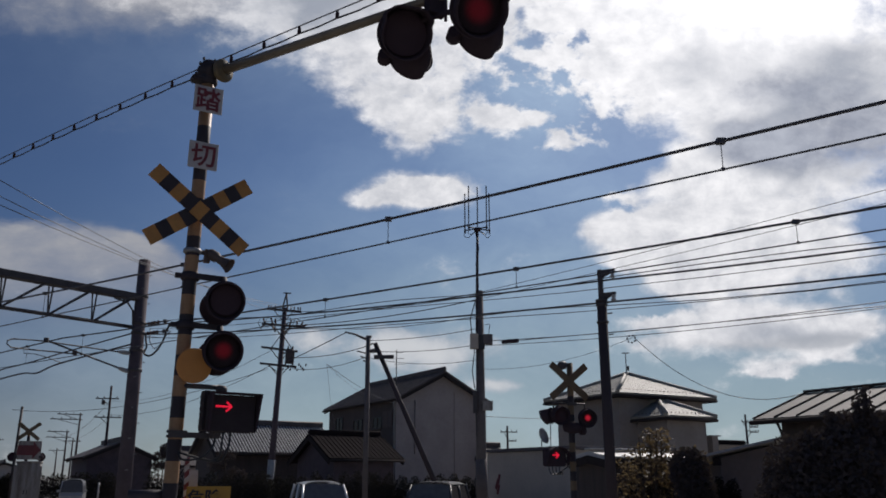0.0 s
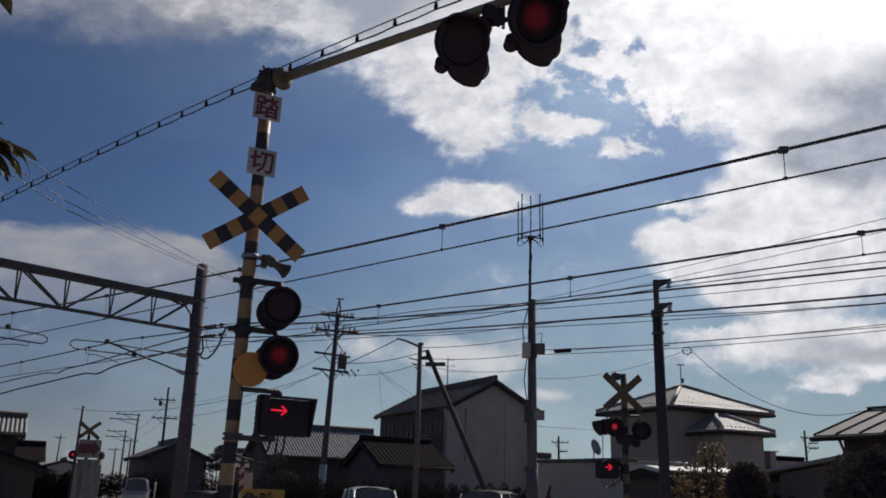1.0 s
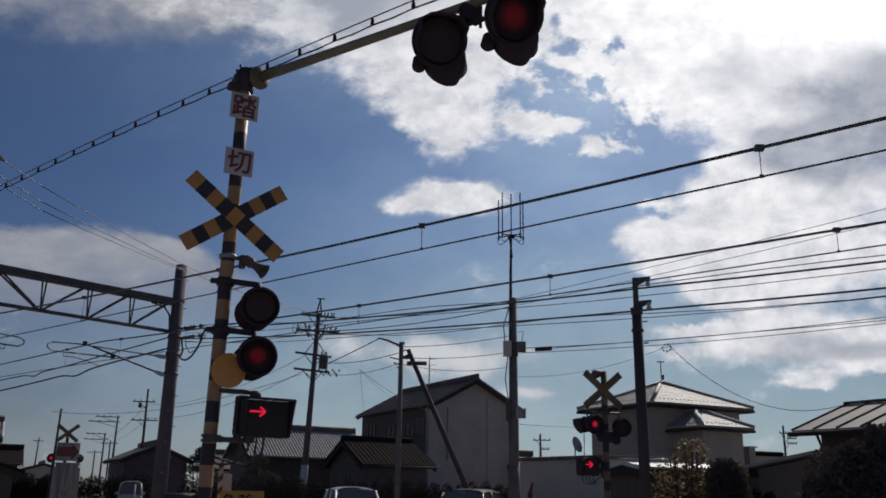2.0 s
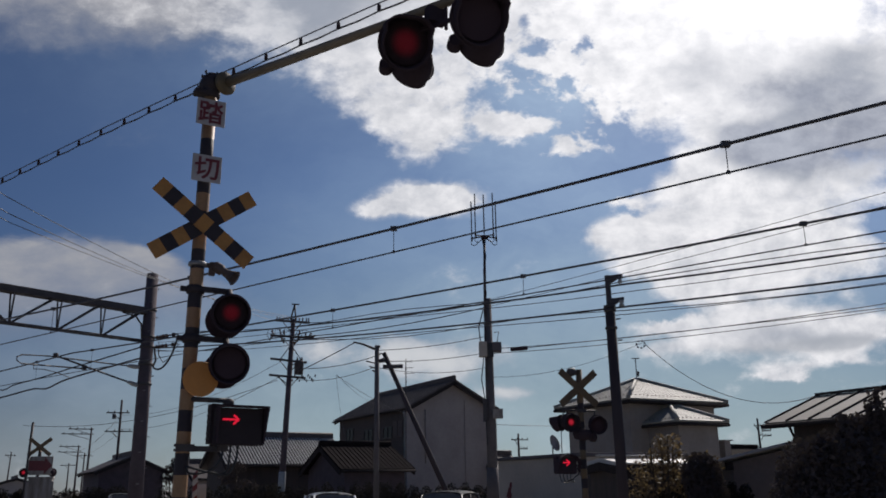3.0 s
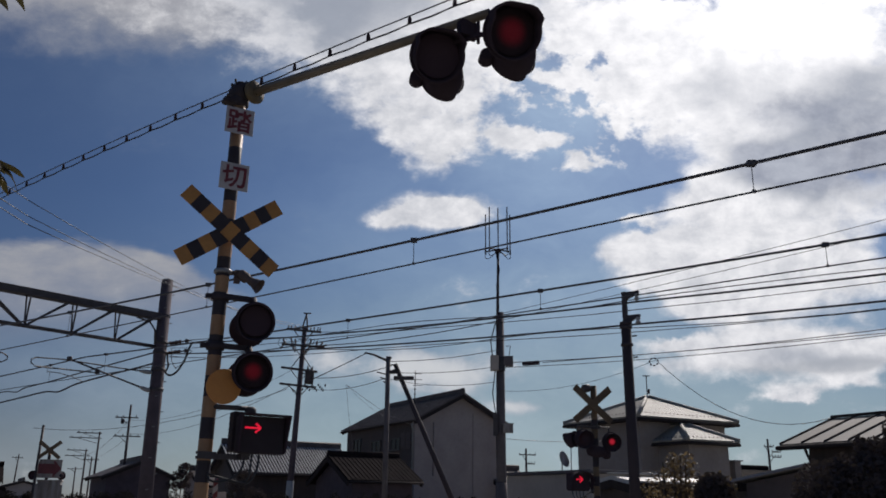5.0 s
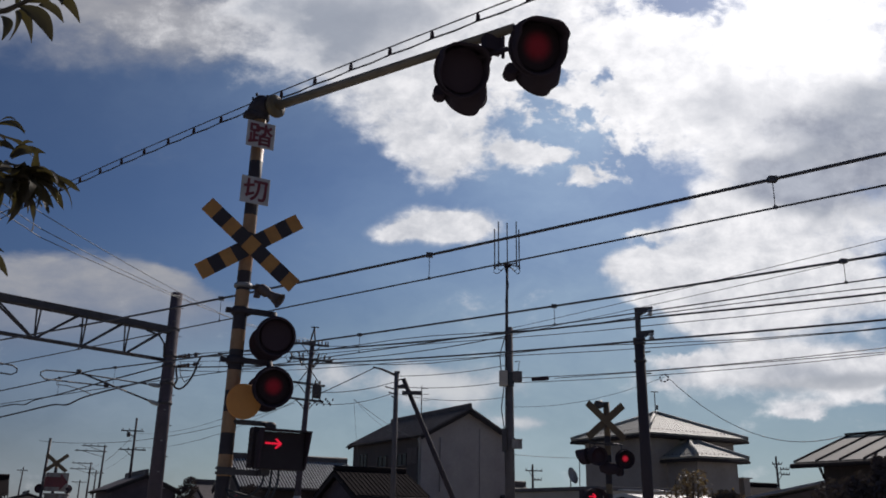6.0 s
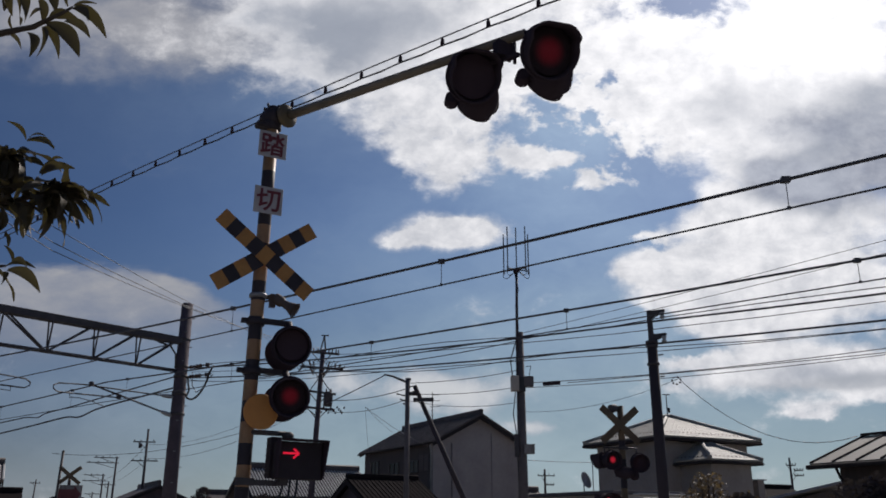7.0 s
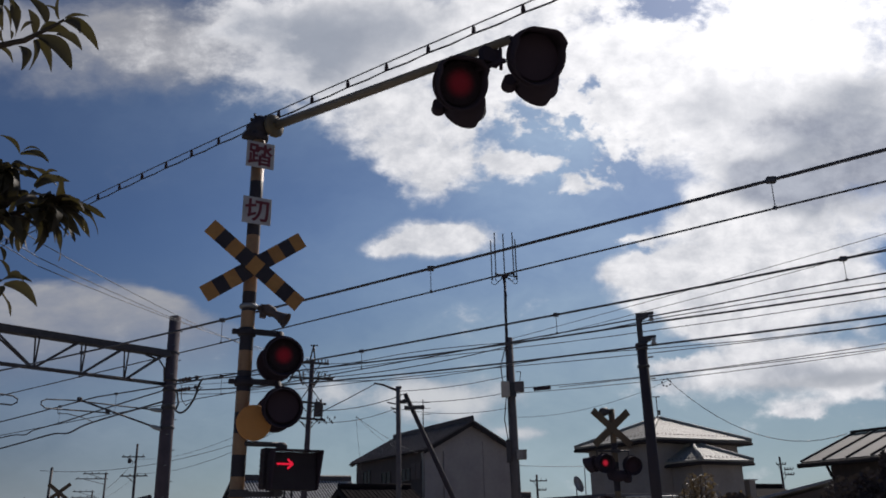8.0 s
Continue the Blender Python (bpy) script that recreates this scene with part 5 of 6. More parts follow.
pole_transformer(small_pole(-24.4, 63, 8.1, ((0.95, 1.6, -0.15), (2.3, 1.9, 0.0))), (-0.4, -0.2, 6.7))
small_pole(-33.7, 80, 7.3, ((0.1, 2.2, -0.9), (0.55, 2.8, -1.2)), 0.8)
small_pole(-41.2, 95, 6.5, ((0.1, 2.2, -0.9), (0.7, 2.6, -0.8)), 0.5)
small_pole(-46, 108, 6.3, ((0.4, 2.0, 0.0),), 0.5)
small_pole(-54, 122, 5.5, ((0.3, 2.0, 0.0),))
small_pole(-60.5, 118, 7.0, ((0.5, 1.4, 0.0),), 2)
small_pole(5.2, 70, 5.6, ((0.5, 1.4, 0.1), (1.2, 0.8, 0.3)))
small_pole(24.5, 70, 6.5, ((0.6, 0.8, 0.0), (1.0, 0.75, 0.55), (1.4, 0.75, 0.55)))

# street wires between those poles, and service drops
W = [((-7.9, 37.5, 8.85), (-8.84, 16, 7.32), 0.25, 0.009),
     ((-7.3, 37.5, 8.95), (-8.79, 16, 6.98), 0.3, 0.009),
     ((-6.7, 37.5, 8.95), (-8.77, 16, 6.8), 0.3, 0.009),
     ((-8.84, 16, 7.32), (-12.5, -60, 9.5), 0.2, 0.009),
     ((-8.79, 16, 6.98), (-12.2, -60, 9.2), 0.2, 0.009),
     ((-8.77, 16, 6.8), (-12, -60, 9.1), 0.2, 0.009),
     ((-6.9, 37.4, 6.5), (-3.7, 32, 6.9), 0.02, 0.02),
     ((-6.7, 37.4, 6.7), (-2.83, 32, 6.4), 0.15, 0.016),
     ((-6.7, 37.4, 6.2), (-2.83, 32, 6), 0.2, 0.012),
     ((-2.83, 32, 6.6), (1.3, 31, 6.9), 0.1, 0.013)]
W += [((-2.83, 32, 6.2), (1.3, 31, 6.3), 0.12, 0.012),
     ((-2.83, 32, 5.95), (1.3, 31, 5.75), 0.2, 0.01),
     ((1.36, 31, 8.25), (18, 17.9, 10), 0.1, 0.01),
     ((1.36, 31, 8), (18, 17.9, 9.55), 0.1, 0.01),
     ((1.36, 31, 6.42), (18, 17.9, 6.6), 0.36, 0.014),
     ((1.36, 31, 6.25), (18, 17.9, 6.4), 0.34, 0.012),
     ((-7.5, 37.4, 6.4), (-24.4, 63, 6), 0.7, 0.014),
     ((-7.6, 37.4, 7), (-24.4, 63, 7), 0.7, 0.012),
     ((-7.7, 37.4, 6.2), (-22.5, 45, 5), 0.7, 0.014),
     ((-7.2, 37.4, 8.1), (1.36, 31, 8), 0.2, 0.02)]
W += [((-7.2, 37.4, 8.75), (1.36, 31, 8.15), 0.2, 0.014),
     ((-24.4, 63, 7), (-41.2, 95, 5.9), 0.5, 0.015),
     ((-24.4, 63, 5.8), (-41.2, 95, 5.5), 0.5, 0.012),
     ((6.12, 27.2, 6), (10.6, 25.2, 3.98), 0.86, 0.012),
     ((1.36, 31, 5.4), (6.12, 27.2, 5.95), 0.3, 0.008),
     ((-5, 36.6, 6.3), (-2.9, 54, 6), 0.2, 0.01),
     ((-5, 36.6, 6.3), (-4.6, 60, 6.9), 0.3, 0.008),
     ((1.36, 31, 3.72), (8.4, 45.6, 4.72), 0.12, 0.01),
     ((-5, 36.6, 6.3), (-6.9, 55, 4.9), 0.3, 0.008)]
for a, b, sag, r in W:
    wire(sag_line(a, b, sag, 14), r, "thin overhead street wire", "wire", 5, "street wires")
bm = bmesh.new()
for i in range(7):
    a = i * 0.9
    lathe(bm, [(0.01, 0), (0.03, 0.03), (0.01, 0.08)], (6.08 + 0.13 * math.cos(a), 27.2, 5.90 + 0.11 * math.sin(a)), (-math.sin(a), 0, math.cos(a)), 8)
solo("wire_junction", bm, M["hood"], "small cluster of wire connectors on a street wire", "wire fitting", at=None)
bm = bmesh.new()
rod(bm, (2.15, 30.38, 6.30), (2.66, 29.98, 6.28), 0.075, 0.075, n=10)
solo("cable_closure", bm, M["hood"], "black cable splice closure on a street wire", "wire fitting")

# ---- houses ----
GX, GY = Vector((math.cos(radians(30)), math.sin(radians(30)), 0)), Vector((-0.5, math.cos(radians(30)), 0))


def slab(bm, quad, thick, mat=0):
    """A flat plate from four corners, thickened downwards."""
    q = [Vector(p) for p in quad]
    n = (q[1] - q[0]).cross(q[3] - q[0]).normalized()
    if n.z < 0:
        n = -n
    return prism(bm, [p - n * thick for p in q], q, mat)


def tile_rolls(bm, quad, pitch, radius, steps=1):
    """Rounded rolls laid down a roof plane; quad: eave left, eave right, ridge right, ridge left."""
    a, b, c, d = [Vector(p) for p in quad]
    n = (b - a).cross(d - a).normalized()
    n = n if n.z > 0 else -n
    count = max(2, int((b - a).length / pitch))
    for i in range(count + 1):
        f = i / count
        lo, hi = a.lerp(b, f) + n * radius * 0.3, d.lerp(c, f) + n * radius * 0.3
        if (hi - lo).length < 0.2:
            continue
        side = (b - a).normalized() * radius
        ring = lambda p: [p - side, p - side * 0.6 + n * radius * 0.7, p + side * 0.6 + n * radius * 0.7, p + side]
        prism(bm, ring(lo), ring(hi))


def window(parent, c, w, h, along, out, name="window"):
    """A window set in a wall: frame bars, two panes and a sill. along, out: unit vectors on the wall and out of it."""
    m = Matrix((along, out, Vector((0, 0, 1)))).transposed()
    bm = bmesh.new()
    t = 0.05
    for dx in (-w / 2, 0, w / 2):
        box(bm, c + along * dx + out * 0.03, (t, 0.07, h), m=m)
    for dz in (-h / 2, h / 2):
        box(bm, c + Vector((0, 0, dz)) + out * 0.034, (w + t, 0.07, t), m=m)
    fr = part(name, bm, M["frame"], parent, "aluminium sliding window")
    for sgn in (-1, 1):
        bm = bmesh.new()
        box(bm, c + along * sgn * w / 4 + out * 0.015, (w / 2 - t, 0.012, h - t), m=m)
        part("pane", bm, M["glass"], fr)
    bm = bmesh.new()
    box(bm, c + Vector((0, 0, -h / 2 - 0.05)) + out * 0.06, (w + 0.14, 0.12, 0.04), m=m)
    part("sill", bm, M["frame"], fr)


def gable_house(name, corner, u, v, length, width, eave, ridge, over, wall, roof, label, rolls=0.3, gable_over=0.45, windows=(), group="houses", roll_r=0.055, roll_mat=None, cap=0.26):
    """Ridge along u from the corner; width along v. Local axes are world axes."""
    o = Vector(corner)
    ob = thing(name, Matrix.Translation(o), label, "house", group)
    up = Vector((0, 0, 1))
    body = bmesh.new()
    apex = ridge - 0.18
    ring = lambda p: [p, p + v * width, p + v * width + up * (eave - 0.05), p + v * width / 2 + up * (apex - 0.05), p + up * (eave - 0.05)]
    prism(body, ring(Vector((0, 0, 0))), ring(u * length))
    part("wall", body, M[wall], ob)
    slope = (ridge - eave) / (width / 2)
    drop = slope * over
    s0, s1 = -u * gable_over, u * (length + gable_over)
    for sgn, base in ((-1, Vector((0, 0, 0))), (1, v * width)):
        e = base + v * sgn * over + up * (eave - drop)
        r = v * width / 2 + up * ridge
        quad = [s0 + e, s1 + e, s1 + r, s0 + r]
        bm = bmesh.new()
        slab(bm, quad, 0.14)
        pl = part("roof", bm, M[roof], ob)
        if rolls:
            bm = bmesh.new()
            tile_rolls(bm, quad, rolls, roll_r)
            tagged(part("roof_tiles", bm, M[roll_mat or roof], pl), kind="stuff")
        bm = bmesh.new()
        rod(bm, s0 + e + v * sgn * 0.07 - up * 0.1, s1 + e + v * sgn * 0.07 - up * 0.1, 0.06, n=8)
        part("gutter", bm, M["trim"], ob)
        for s in (s0, s1):
            bm = bmesh.new()
            slab(bm, [s + e - up * 0.1 - u * 0.03, s + e - up * 0.1 + u * 0.03, s + r - up * 0.1 + u * 0.03, s + r - up * 0.1 - u * 0.03], 0.20)
            part("bargeboard", bm, M["trim"], ob)
    bm = bmesh.new()
    r = v * width / 2 + up * (ridge + 0.06)
    box(bm, (s0 + s1) / 2 + r, ((s1 - s0).length + 0.05, 0.22, cap), m=Matrix((u, v, up)).transposed())
    rod(bm, s0 + r + up * (cap * 0.54) - u * 0.02, s1 + r + up * (cap * 0.54) + u * 0.02, cap * 0.42, n=10)
    part("ridge_cap", bm, M["dark_tile" if roof == "glazed" else roof], ob)
    for c, w, h, al, out in windows:
        window(ob, c, w, h, al, out)
    return ob


def hip_house(name, corner, u, v, length, width, eave, ridge, over, wall, roof, label, ridge_len=0.6, rolls=0.3, shift=0.0):
    """Hip roof over a box; corner is the near wall corner, u and v run along the two seen walls."""
    o = Vector(corner)
    ob = thing(name, Matrix.Translation(o), label, "house", "houses")
    up = Vector((0, 0, 1))
    body = bmesh.new()
    prism(body, [Vector(), u * length, u * length + v * width, v * width], [p + up * eave for p in (Vector(), u * length, u * length + v * width, v * width)])
    part("wall", body, M[wall], ob)
    e = [-u * over - v * over, u * (length + over) - v * over, u * (length + over) + v * (width + over), -u * over + v * (width + over)]
    e = [p + up * eave for p in e]
    mid = u * length / 2 + v * (width / 2 + shift) + up * ridge
    ra, rb = mid - u * ridge_len / 2, mid + u * ridge_len / 2
    soffit = bmesh.new()
    prism(soffit, [p - up * 0.16 for p in e], [p - up * 0.02 for p in e])
    part("eaves", soffit, M["trim"], ob)
    for quad in ([e[0], e[1], rb, ra], [e[1], e[2], rb, rb], [e[2], e[3], ra, rb], [e[3], e[0], ra, ra]):
        bm = bmesh.new()
        pts = [Vector(p) for p in quad]
        if (pts[2] - pts[3]).length < 1e-4:
            pts = pts[:3]
        n = (pts[1] - pts[0]).cross(pts[2] - pts[0]).normalized()
        n = n if n.z > 0 else -n
        prism(bm, [p - n * 0.02 for p in pts], [p + n * 0.06 for p in pts])
        pl = part("roof", bm, M[roof], ob)
        if rolls:
            bm = bmesh.new()
            tile_rows(bm, [p + n * 0.06 for p in quad], 0.28, n)
            tagged(part("roof_tiles", bm, M[roof], pl), kind="stuff")
            row_a, row_b = Vector(quad[0]).lerp(quad[3], 0.16), Vector(quad[1]).lerp(quad[2], 0.16)
            bm = bmesh.new()
            count = int((row_b - row_a).length / 0.27)
            for i in range(count):
                box(bm, row_a.lerp(row_b, (i + 0.5) / count) + n * 0.085, (0.06, 0.05, 0.035), m=Matrix(((row_b - row_a).normalized(), n.cross((row_b - row_a).normalized()), n)).transposed())
            tagged(part("snow_guards", bm, M["tile"], pl, "row of small dark snow guards"), kind="stuff")
    for a, b in ((e[0], ra), (e[1], rb), (e[2], rb), (e[3], ra), (ra, rb)):
        bm = bmesh.new()
        rod(bm, a + up * 0.08, b + up * 0.10, 0.11, n=8)
        part("ridge_cap", bm, M[roof], ob)
    for i in range(4):
        bm = bmesh.new()
        rod(bm, e[i] - up * 0.12, e[(i + 1) % 4] - up * 0.12, 0.07, n=8)
        part("gutter", bm, M["trim"], ob)
    return ob


def tile_rows(bm, quad, pitch, n):
    """Horizontal courses with a small step, each made of flat tiles with gaps between."""
    a, b, c, d = [Vector(p) for p in quad]
    rise = ((c + d) / 2 - (a + b) / 2).length
    rows = int(rise / pitch)
    for i in range(rows):
        f0, f1 = i / rows, (i + 0.97) / rows
        p, q = a.lerp(d, f0), b.lerp(c, f0)
        r, s = b.lerp(c, f1), a.lerp(d, f1)
        if (q - p).length < 0.4:
            continue
        k = max(1, int((q - p).length / 0.32))
        for j in range(k):
            g0, g1 = j / k, (j + 0.965) / k
            quad2 = [p.lerp(q, g0), p.lerp(q, g1), s.lerp(r, g1), s.lerp(r, g0)]
            prism(bm, quad2, [x + n * (0.013 if m < 2 else 0.006) for m, x in enumerate(quad2)])


# two-storey gable house; its gable end faces the viewer
hA = gable_house("gable_house", (-2.92, 53.9, 0), GY, GX, 10.8, 6.5, 6.50, 8.22, 0.30, "stucco", "tile", "two-storey house with grey stucco gable and tiled roof", 0.3,
                 windows=[(-GX * 0.03 + GY * 2.6 + Vector((0, 0, 5.0)), 1.3, 0.7, GY, -GX), (-GX * 0.03 + GY * 5.6 + Vector((0, 0, 5.0)), 1.4, 0.7, GY, -GX), (-GX * 0.03 + GY * 8.8 + Vector((0, 0, 5.2)), 1.2, 0.9, GY, -GX)])
# thin dark sheet on the side wall, added to imitate the eaves' shade
bm = bmesh.new()
box(bm, -GX * 0.01 + GY * 5.55 + Vector((0, 0, 4.6)), (0.02, 10.4, 3.3), m=Matrix((GX, GY, Vector((0, 0, 1)))).transposed())
part("eave_shade", bm, M["wood_and_shade"], hA, "thin dark sheet standing in for shade under the eaves")
bm = bmesh.new()
rod(bm, GX * 6.55 - GY * 0.08 + Vector((0, 0, 0.2)), GX * 6.55 - GY * 0.08 + Vector((0, 0, 6.2)), 0.05)
part("downpipe", bm, M["worn_stucco"], hA)
bm = bmesh.new()
tube(bm, [-GY * 0.3 - GX * 0.36 + Vector((0, 0, 6.13)), -GY * 0.3 - GX * 0.34 + Vector((0, 0, 5.95)), -GX * 0.06 + GY * 0.15 + Vector((0, 0, 5.72)), -GX * 0.06 + GY * 0.15 + Vector((0, 0, 0.2))], 0.045)
part("downpipe", bm, M["grey_ceramic"], hA, "pale rainwater pipe")
bm = bmesh.new()
rod(bm, GX * 1.3 - GY * 0.06 + Vector((0, 0, 3.0)), GX * 1.3 - GY * 0.06 + Vector((0, 0, 6.3)), 0.035)
rod(bm, GX * 4.2 - GY * 0.03 + Vector((0, 0, 0.3)), GX * 4.2 - GY * 0.03 + Vector((0, 0, 7.0)), 0.015)
part("conduit", bm, M["worn_stucco"], hA)
bm = bmesh.new()
for k in range(2):
    box(bm, -GX * 0.06 + GY * (0.75 + 0.72 * k) + Vector((0, 0, 5.15)), (0.05, 0.66, 1.0), m=Matrix((GX, GY, Vector((0, 0, 1)))).transposed())
part("shutter", bm, M["horn_paint"], hA, "brown slatted shutters")
aerial = thing("tv_aerial", pose(-3.2, 58.5, 7.9), "thin roof television aerial on a mast", "aerial", "roof aerials")
bm = bmesh.new()
rod(bm, (0, 0, -0.4), (0, 0, 2.2), 0.03)
for i in range(3):
    box(bm, (0.2, 0, 1.2 + 0.4 * i), (0.7 - 0.1 * i, 0.03, 0.03))
for z in (0.2, 0.6, 0.95, 1.5):
    lathe(bm, [(0.03, -0.06), (0.07, 0.0), (0.03, 0.06)], (0, 0, z), (0, 0, 1), 8)
part("mast", bm, M["dark_steel"], aerial)

# long low tiled house beside it, its small front wing
# the dark wall colour carries the shadow below this roof
gable_house("tiled_house", (-11.6, 45.3, 0), GX, GY, 6.2, 4.6, 3.15, 4.40, 0.55, "wood_and_shade", "tile", "low house with ribbed tile roof, sheen coloured onto the ribs", 0.165, 0.35, roll_r=0.042, roll_mat="sheen_tile")
gable_house("tiled_wing", (-4.98, 39.87, 0), GX, GY, 3.05, 4.6, 2.60, 3.62, 0.4, "shaded_concrete", "dark_tile", "small dark-tiled wing with grey gable wall", 0.21, 0.35, roll_r=0.028, cap=0.14)

# hip-roofed two-storey house, with a lower roof on its side
hip_house("hip_house", (9.05, 44.25, 0), GX, GY, 6.0, 5.15, 5.72, 7.12, 0.55, "beige", "hip_tile", "two-storey house with hipped pale tile roof", 0.15)
hip_house("hip_house_wing", (11.13, 43.0, 0), GX, GY, 2.7, 4.9, 4.50, 5.42, 0.42, "beige", "hip_tile", "projecting lower hipped roof over the house side", 0.3, shift=-0.75)
hB2 = thing("house_bay", pose(14.6, 47.3, 0, 0, 0, 30), "narrow side bay under the house eaves", "house", "houses")
bm = bmesh.new()
box(bm, (-0.13, 0.4, 1.86), (0.44, 1.6, 3.72))
part("wall", bm, M["beige"], hB2)
bm = bmesh.new()
box(bm, (-0.1, 0.4, 3.75), (0.6, 1.8, 0.06))
part("roof", bm, M["shed_metal"], hB2)
mast = thing("tv_aerial", pose(10.33, 47.95, 7.1), "thin roof television aerial on a mast", "aerial", "roof aerials")
bm = bmesh.new()
rod(bm, (0, 0, 0), (0, 0, 1.3), 0.028)
box(bm, (0.0, 0, 1.28), (0.4, 0.05, 0.05))
lathe(bm, [(0.02, 0), (0.06, 0.02), (0.07, 0.24), (0.02, 0.28)], (0.10, 0, 0.28), (0, 0, 1), 10)
part("mast", bm, M["dark_steel"], mast)

# pale flat garage and a low metal-roofed shed
garage = thing("garage", pose(1.92, 38.0, 0, 0, 0, 30), "pale flat-roofed garage with a plain wall", "garage")
bm = bmesh.new()
box(bm, (2.6, -2.9, 1.3), (5.2, 5.8, 2.6))
part("wall", bm, M["white_wall"], garage)
bm = bmesh.new()
box(bm, (2.6, -2.9, 2.68), (5.5, 6.1, 0.14))
part("roof", bm, M["concrete"], garage, bevel=0.02)
bm = bmesh.new()
for dz, dx in ((0, 0.0), (0.22, -0.16), (-0.2, -0.1)):
    box(bm, (-0.012, -0.75 + dx, 1.30 + dz), (0.01, 0.16, 0.42), m=Matrix.Rotation(radians(28 + dx * 60), 3, "X"))
part("painted_mark", bm, M["red"], garage, "faded red painted mark")
bm = bmesh.new()
box(bm, (2.65, -5.83, 1.2), (4.9, 0.05, 2.38))
part("shutter", bm, M["wood_and_shade"], garage, "dark boarded garage front")
dish = thing("satellite_dish", pose(4.05, 35.6, 2.75, 0, 0, 20), "pale satellite dish on a short mast", "dish")
bm = bmesh.new()
lathe(bm, [(0.02, 0.0), (0.15, 0.015), (0.27, 0.06), (0.33, 0.11), (0.335, 0.115), (0.26, 0.075), (0.14, 0.03), (0.02, 0.015)], (0, 0, 0.45), (0.5, -0.8, 0.3), 24)
part("dish", bm, M["relay"], dish)
bm = bmesh.new()
rod(bm, (0, 0.02, 0), (0, 0.02, 0.45), 0.025)
rod(bm, (0, 0, 0.25), (0.32, -0.2, 0.4), 0.012)
rod(bm, (0.45, 0.1, 0.0), (0.47, 0.1, 1.15), 0.02)
part("mast", bm, M["steel"], dish)
gable_house("low_shed", (4.19, 21.75, 0), GX, GY, 2.3, 1.3, 2.12, 2.235, 0.14, "wood_and_shade", "shed_metal", "low shed with light sheet-metal roof", 0, 0.2, group="sheds", cap=0.03)

# sheet-metal house by the dark tree, with battens on its roof
hE = thing("metal_roof_house", pose(7.19, 18.72, 0), "single-storey house with battened sheet-metal roof", "house", "houses")
up = Vector((0, 0, 1))
bm = bmesh.new()
a0 = Vector((0, 0, 0))
dn = -GY
ring = lambda p: [p, p + GX * 3.32, p + GX * 3.32 + up * 2.74, p + GX * 1.58 + up * 3.28, p + up * 2.74]
prism(bm, ring(a0 + dn * 0.16), ring(a0 + dn * 7.1))
part("wall", bm, M["wood_and_shade"], hE)
e0, r0 = Vector((0, 0, 2.81)) - GX * 0.40, GX * 1.46 + up * 3.46
for q in ([e0 - dn * 0.24, e0 + dn * 7.5, r0 + dn * 7.5, r0 - dn * 0.24], [GX * 3.32 + up * 2.81 - dn * 0.24, GX * 3.32 + up * 2.81 + dn * 7.5, r0 + dn * 7.5, r0 - dn * 0.24]):
    bm = bmesh.new()
    slab(bm, q, 0.08)
    pl = part("roof", bm, M["metal_roof"], hE)
    for i in range(15):
        f = i / 14
        lo, hi = Vector(q[0]).lerp(q[1], f), Vector(q[3]).lerp(q[2], f)
        bm = bmesh.new()
        box(bm, (lo + hi) / 2 + up * 0.016, ((hi - lo).length, 0.03, 0.03), m=Matrix(((hi - lo).normalized(), dn, (hi - lo).normalized().cross(dn))).transposed())
        part("batten", bm, M["trim"], pl)
bm = bmesh.new()
box(bm, r0 + dn * 3.63 + up * 0.035, (0.12, 7.82, 0.05), m=Matrix((GX, dn, up)).transposed())
part("ridge_cap", bm, M["trim"], hE)
bm = bmesh.new()
rod(bm, e0 - dn * 0.28 - up * 0.08 - GX * 0.05, e0 + dn * 7.5 - up * 0.08 - GX * 0.05, 0.05)
tube(bm, [e0 - GX * 0.02 + dn * 0.4 - up * 0.12, e0 + GX * 0.08 + dn * 0.4 - up * 0.32, e0 + GX * 0.32 + dn * 0.4 - up * 0.48, dn * 0.4 + up * 0.1 - GX * 0.04], 0.032)
part("gutter", bm, M["trim"], hE)

lean = thing("lean_to", pose(6.44, 21.6, 0), "low lean-to shed with a sloping pale-edged roof", "shed", "sheds")
bm = bmesh.new()
prism(bm, [(0.41, 0, 0), (2.13, 0, 0), (2.13, 0, 2.43), (0.41, 0, 2.07)], [(0.41, 2.46, 0), (2.13, 2.46, 0), (2.13, 2.46, 1.94), (0.41, 2.46, 1.58)])
part("wall", bm, M["worn_stucco"], lean)
bm = bmesh.new()
slab(bm, [(-0.08, -0.25, 2.13), (-0.08, 2.62, 1.56), (2.3, 2.62, 2.08), (2.3, -0.25, 2.65)], 0.06)
part("roof", bm, M["shed_metal"], lean)
bm = bmesh.new()
box(bm, (0.29, -0.1, 1.97), (0.16, 0.16, 0.2))
part("downpipe", bm, M["trim"], lean)

gable_house("far_house", (16.2, 52, 0), GX, GY, 5.2, 5, 2.6, 3.72, 0.4, "worn_stucco", "dark_tile", "distant low house with dark roof", 0, 0.3, cap=0.14)
# this wall's shade is put into its dark concrete colour
gable_house("far_house", (-23.95, 58.95, 0), GY, GX, 8, 4.2, 3.10, 4.02, 0.4, "shaded_concrete", "tile", "distant grey gabled house", 0, 0.3)
gable_house("far_house", (2.6, 56.5, 0), GX, GY, 2.3, 4, 2.7, 3.6, 0.4, "stucco", "tile", "distant low house with dark roof", 0, 0.3)
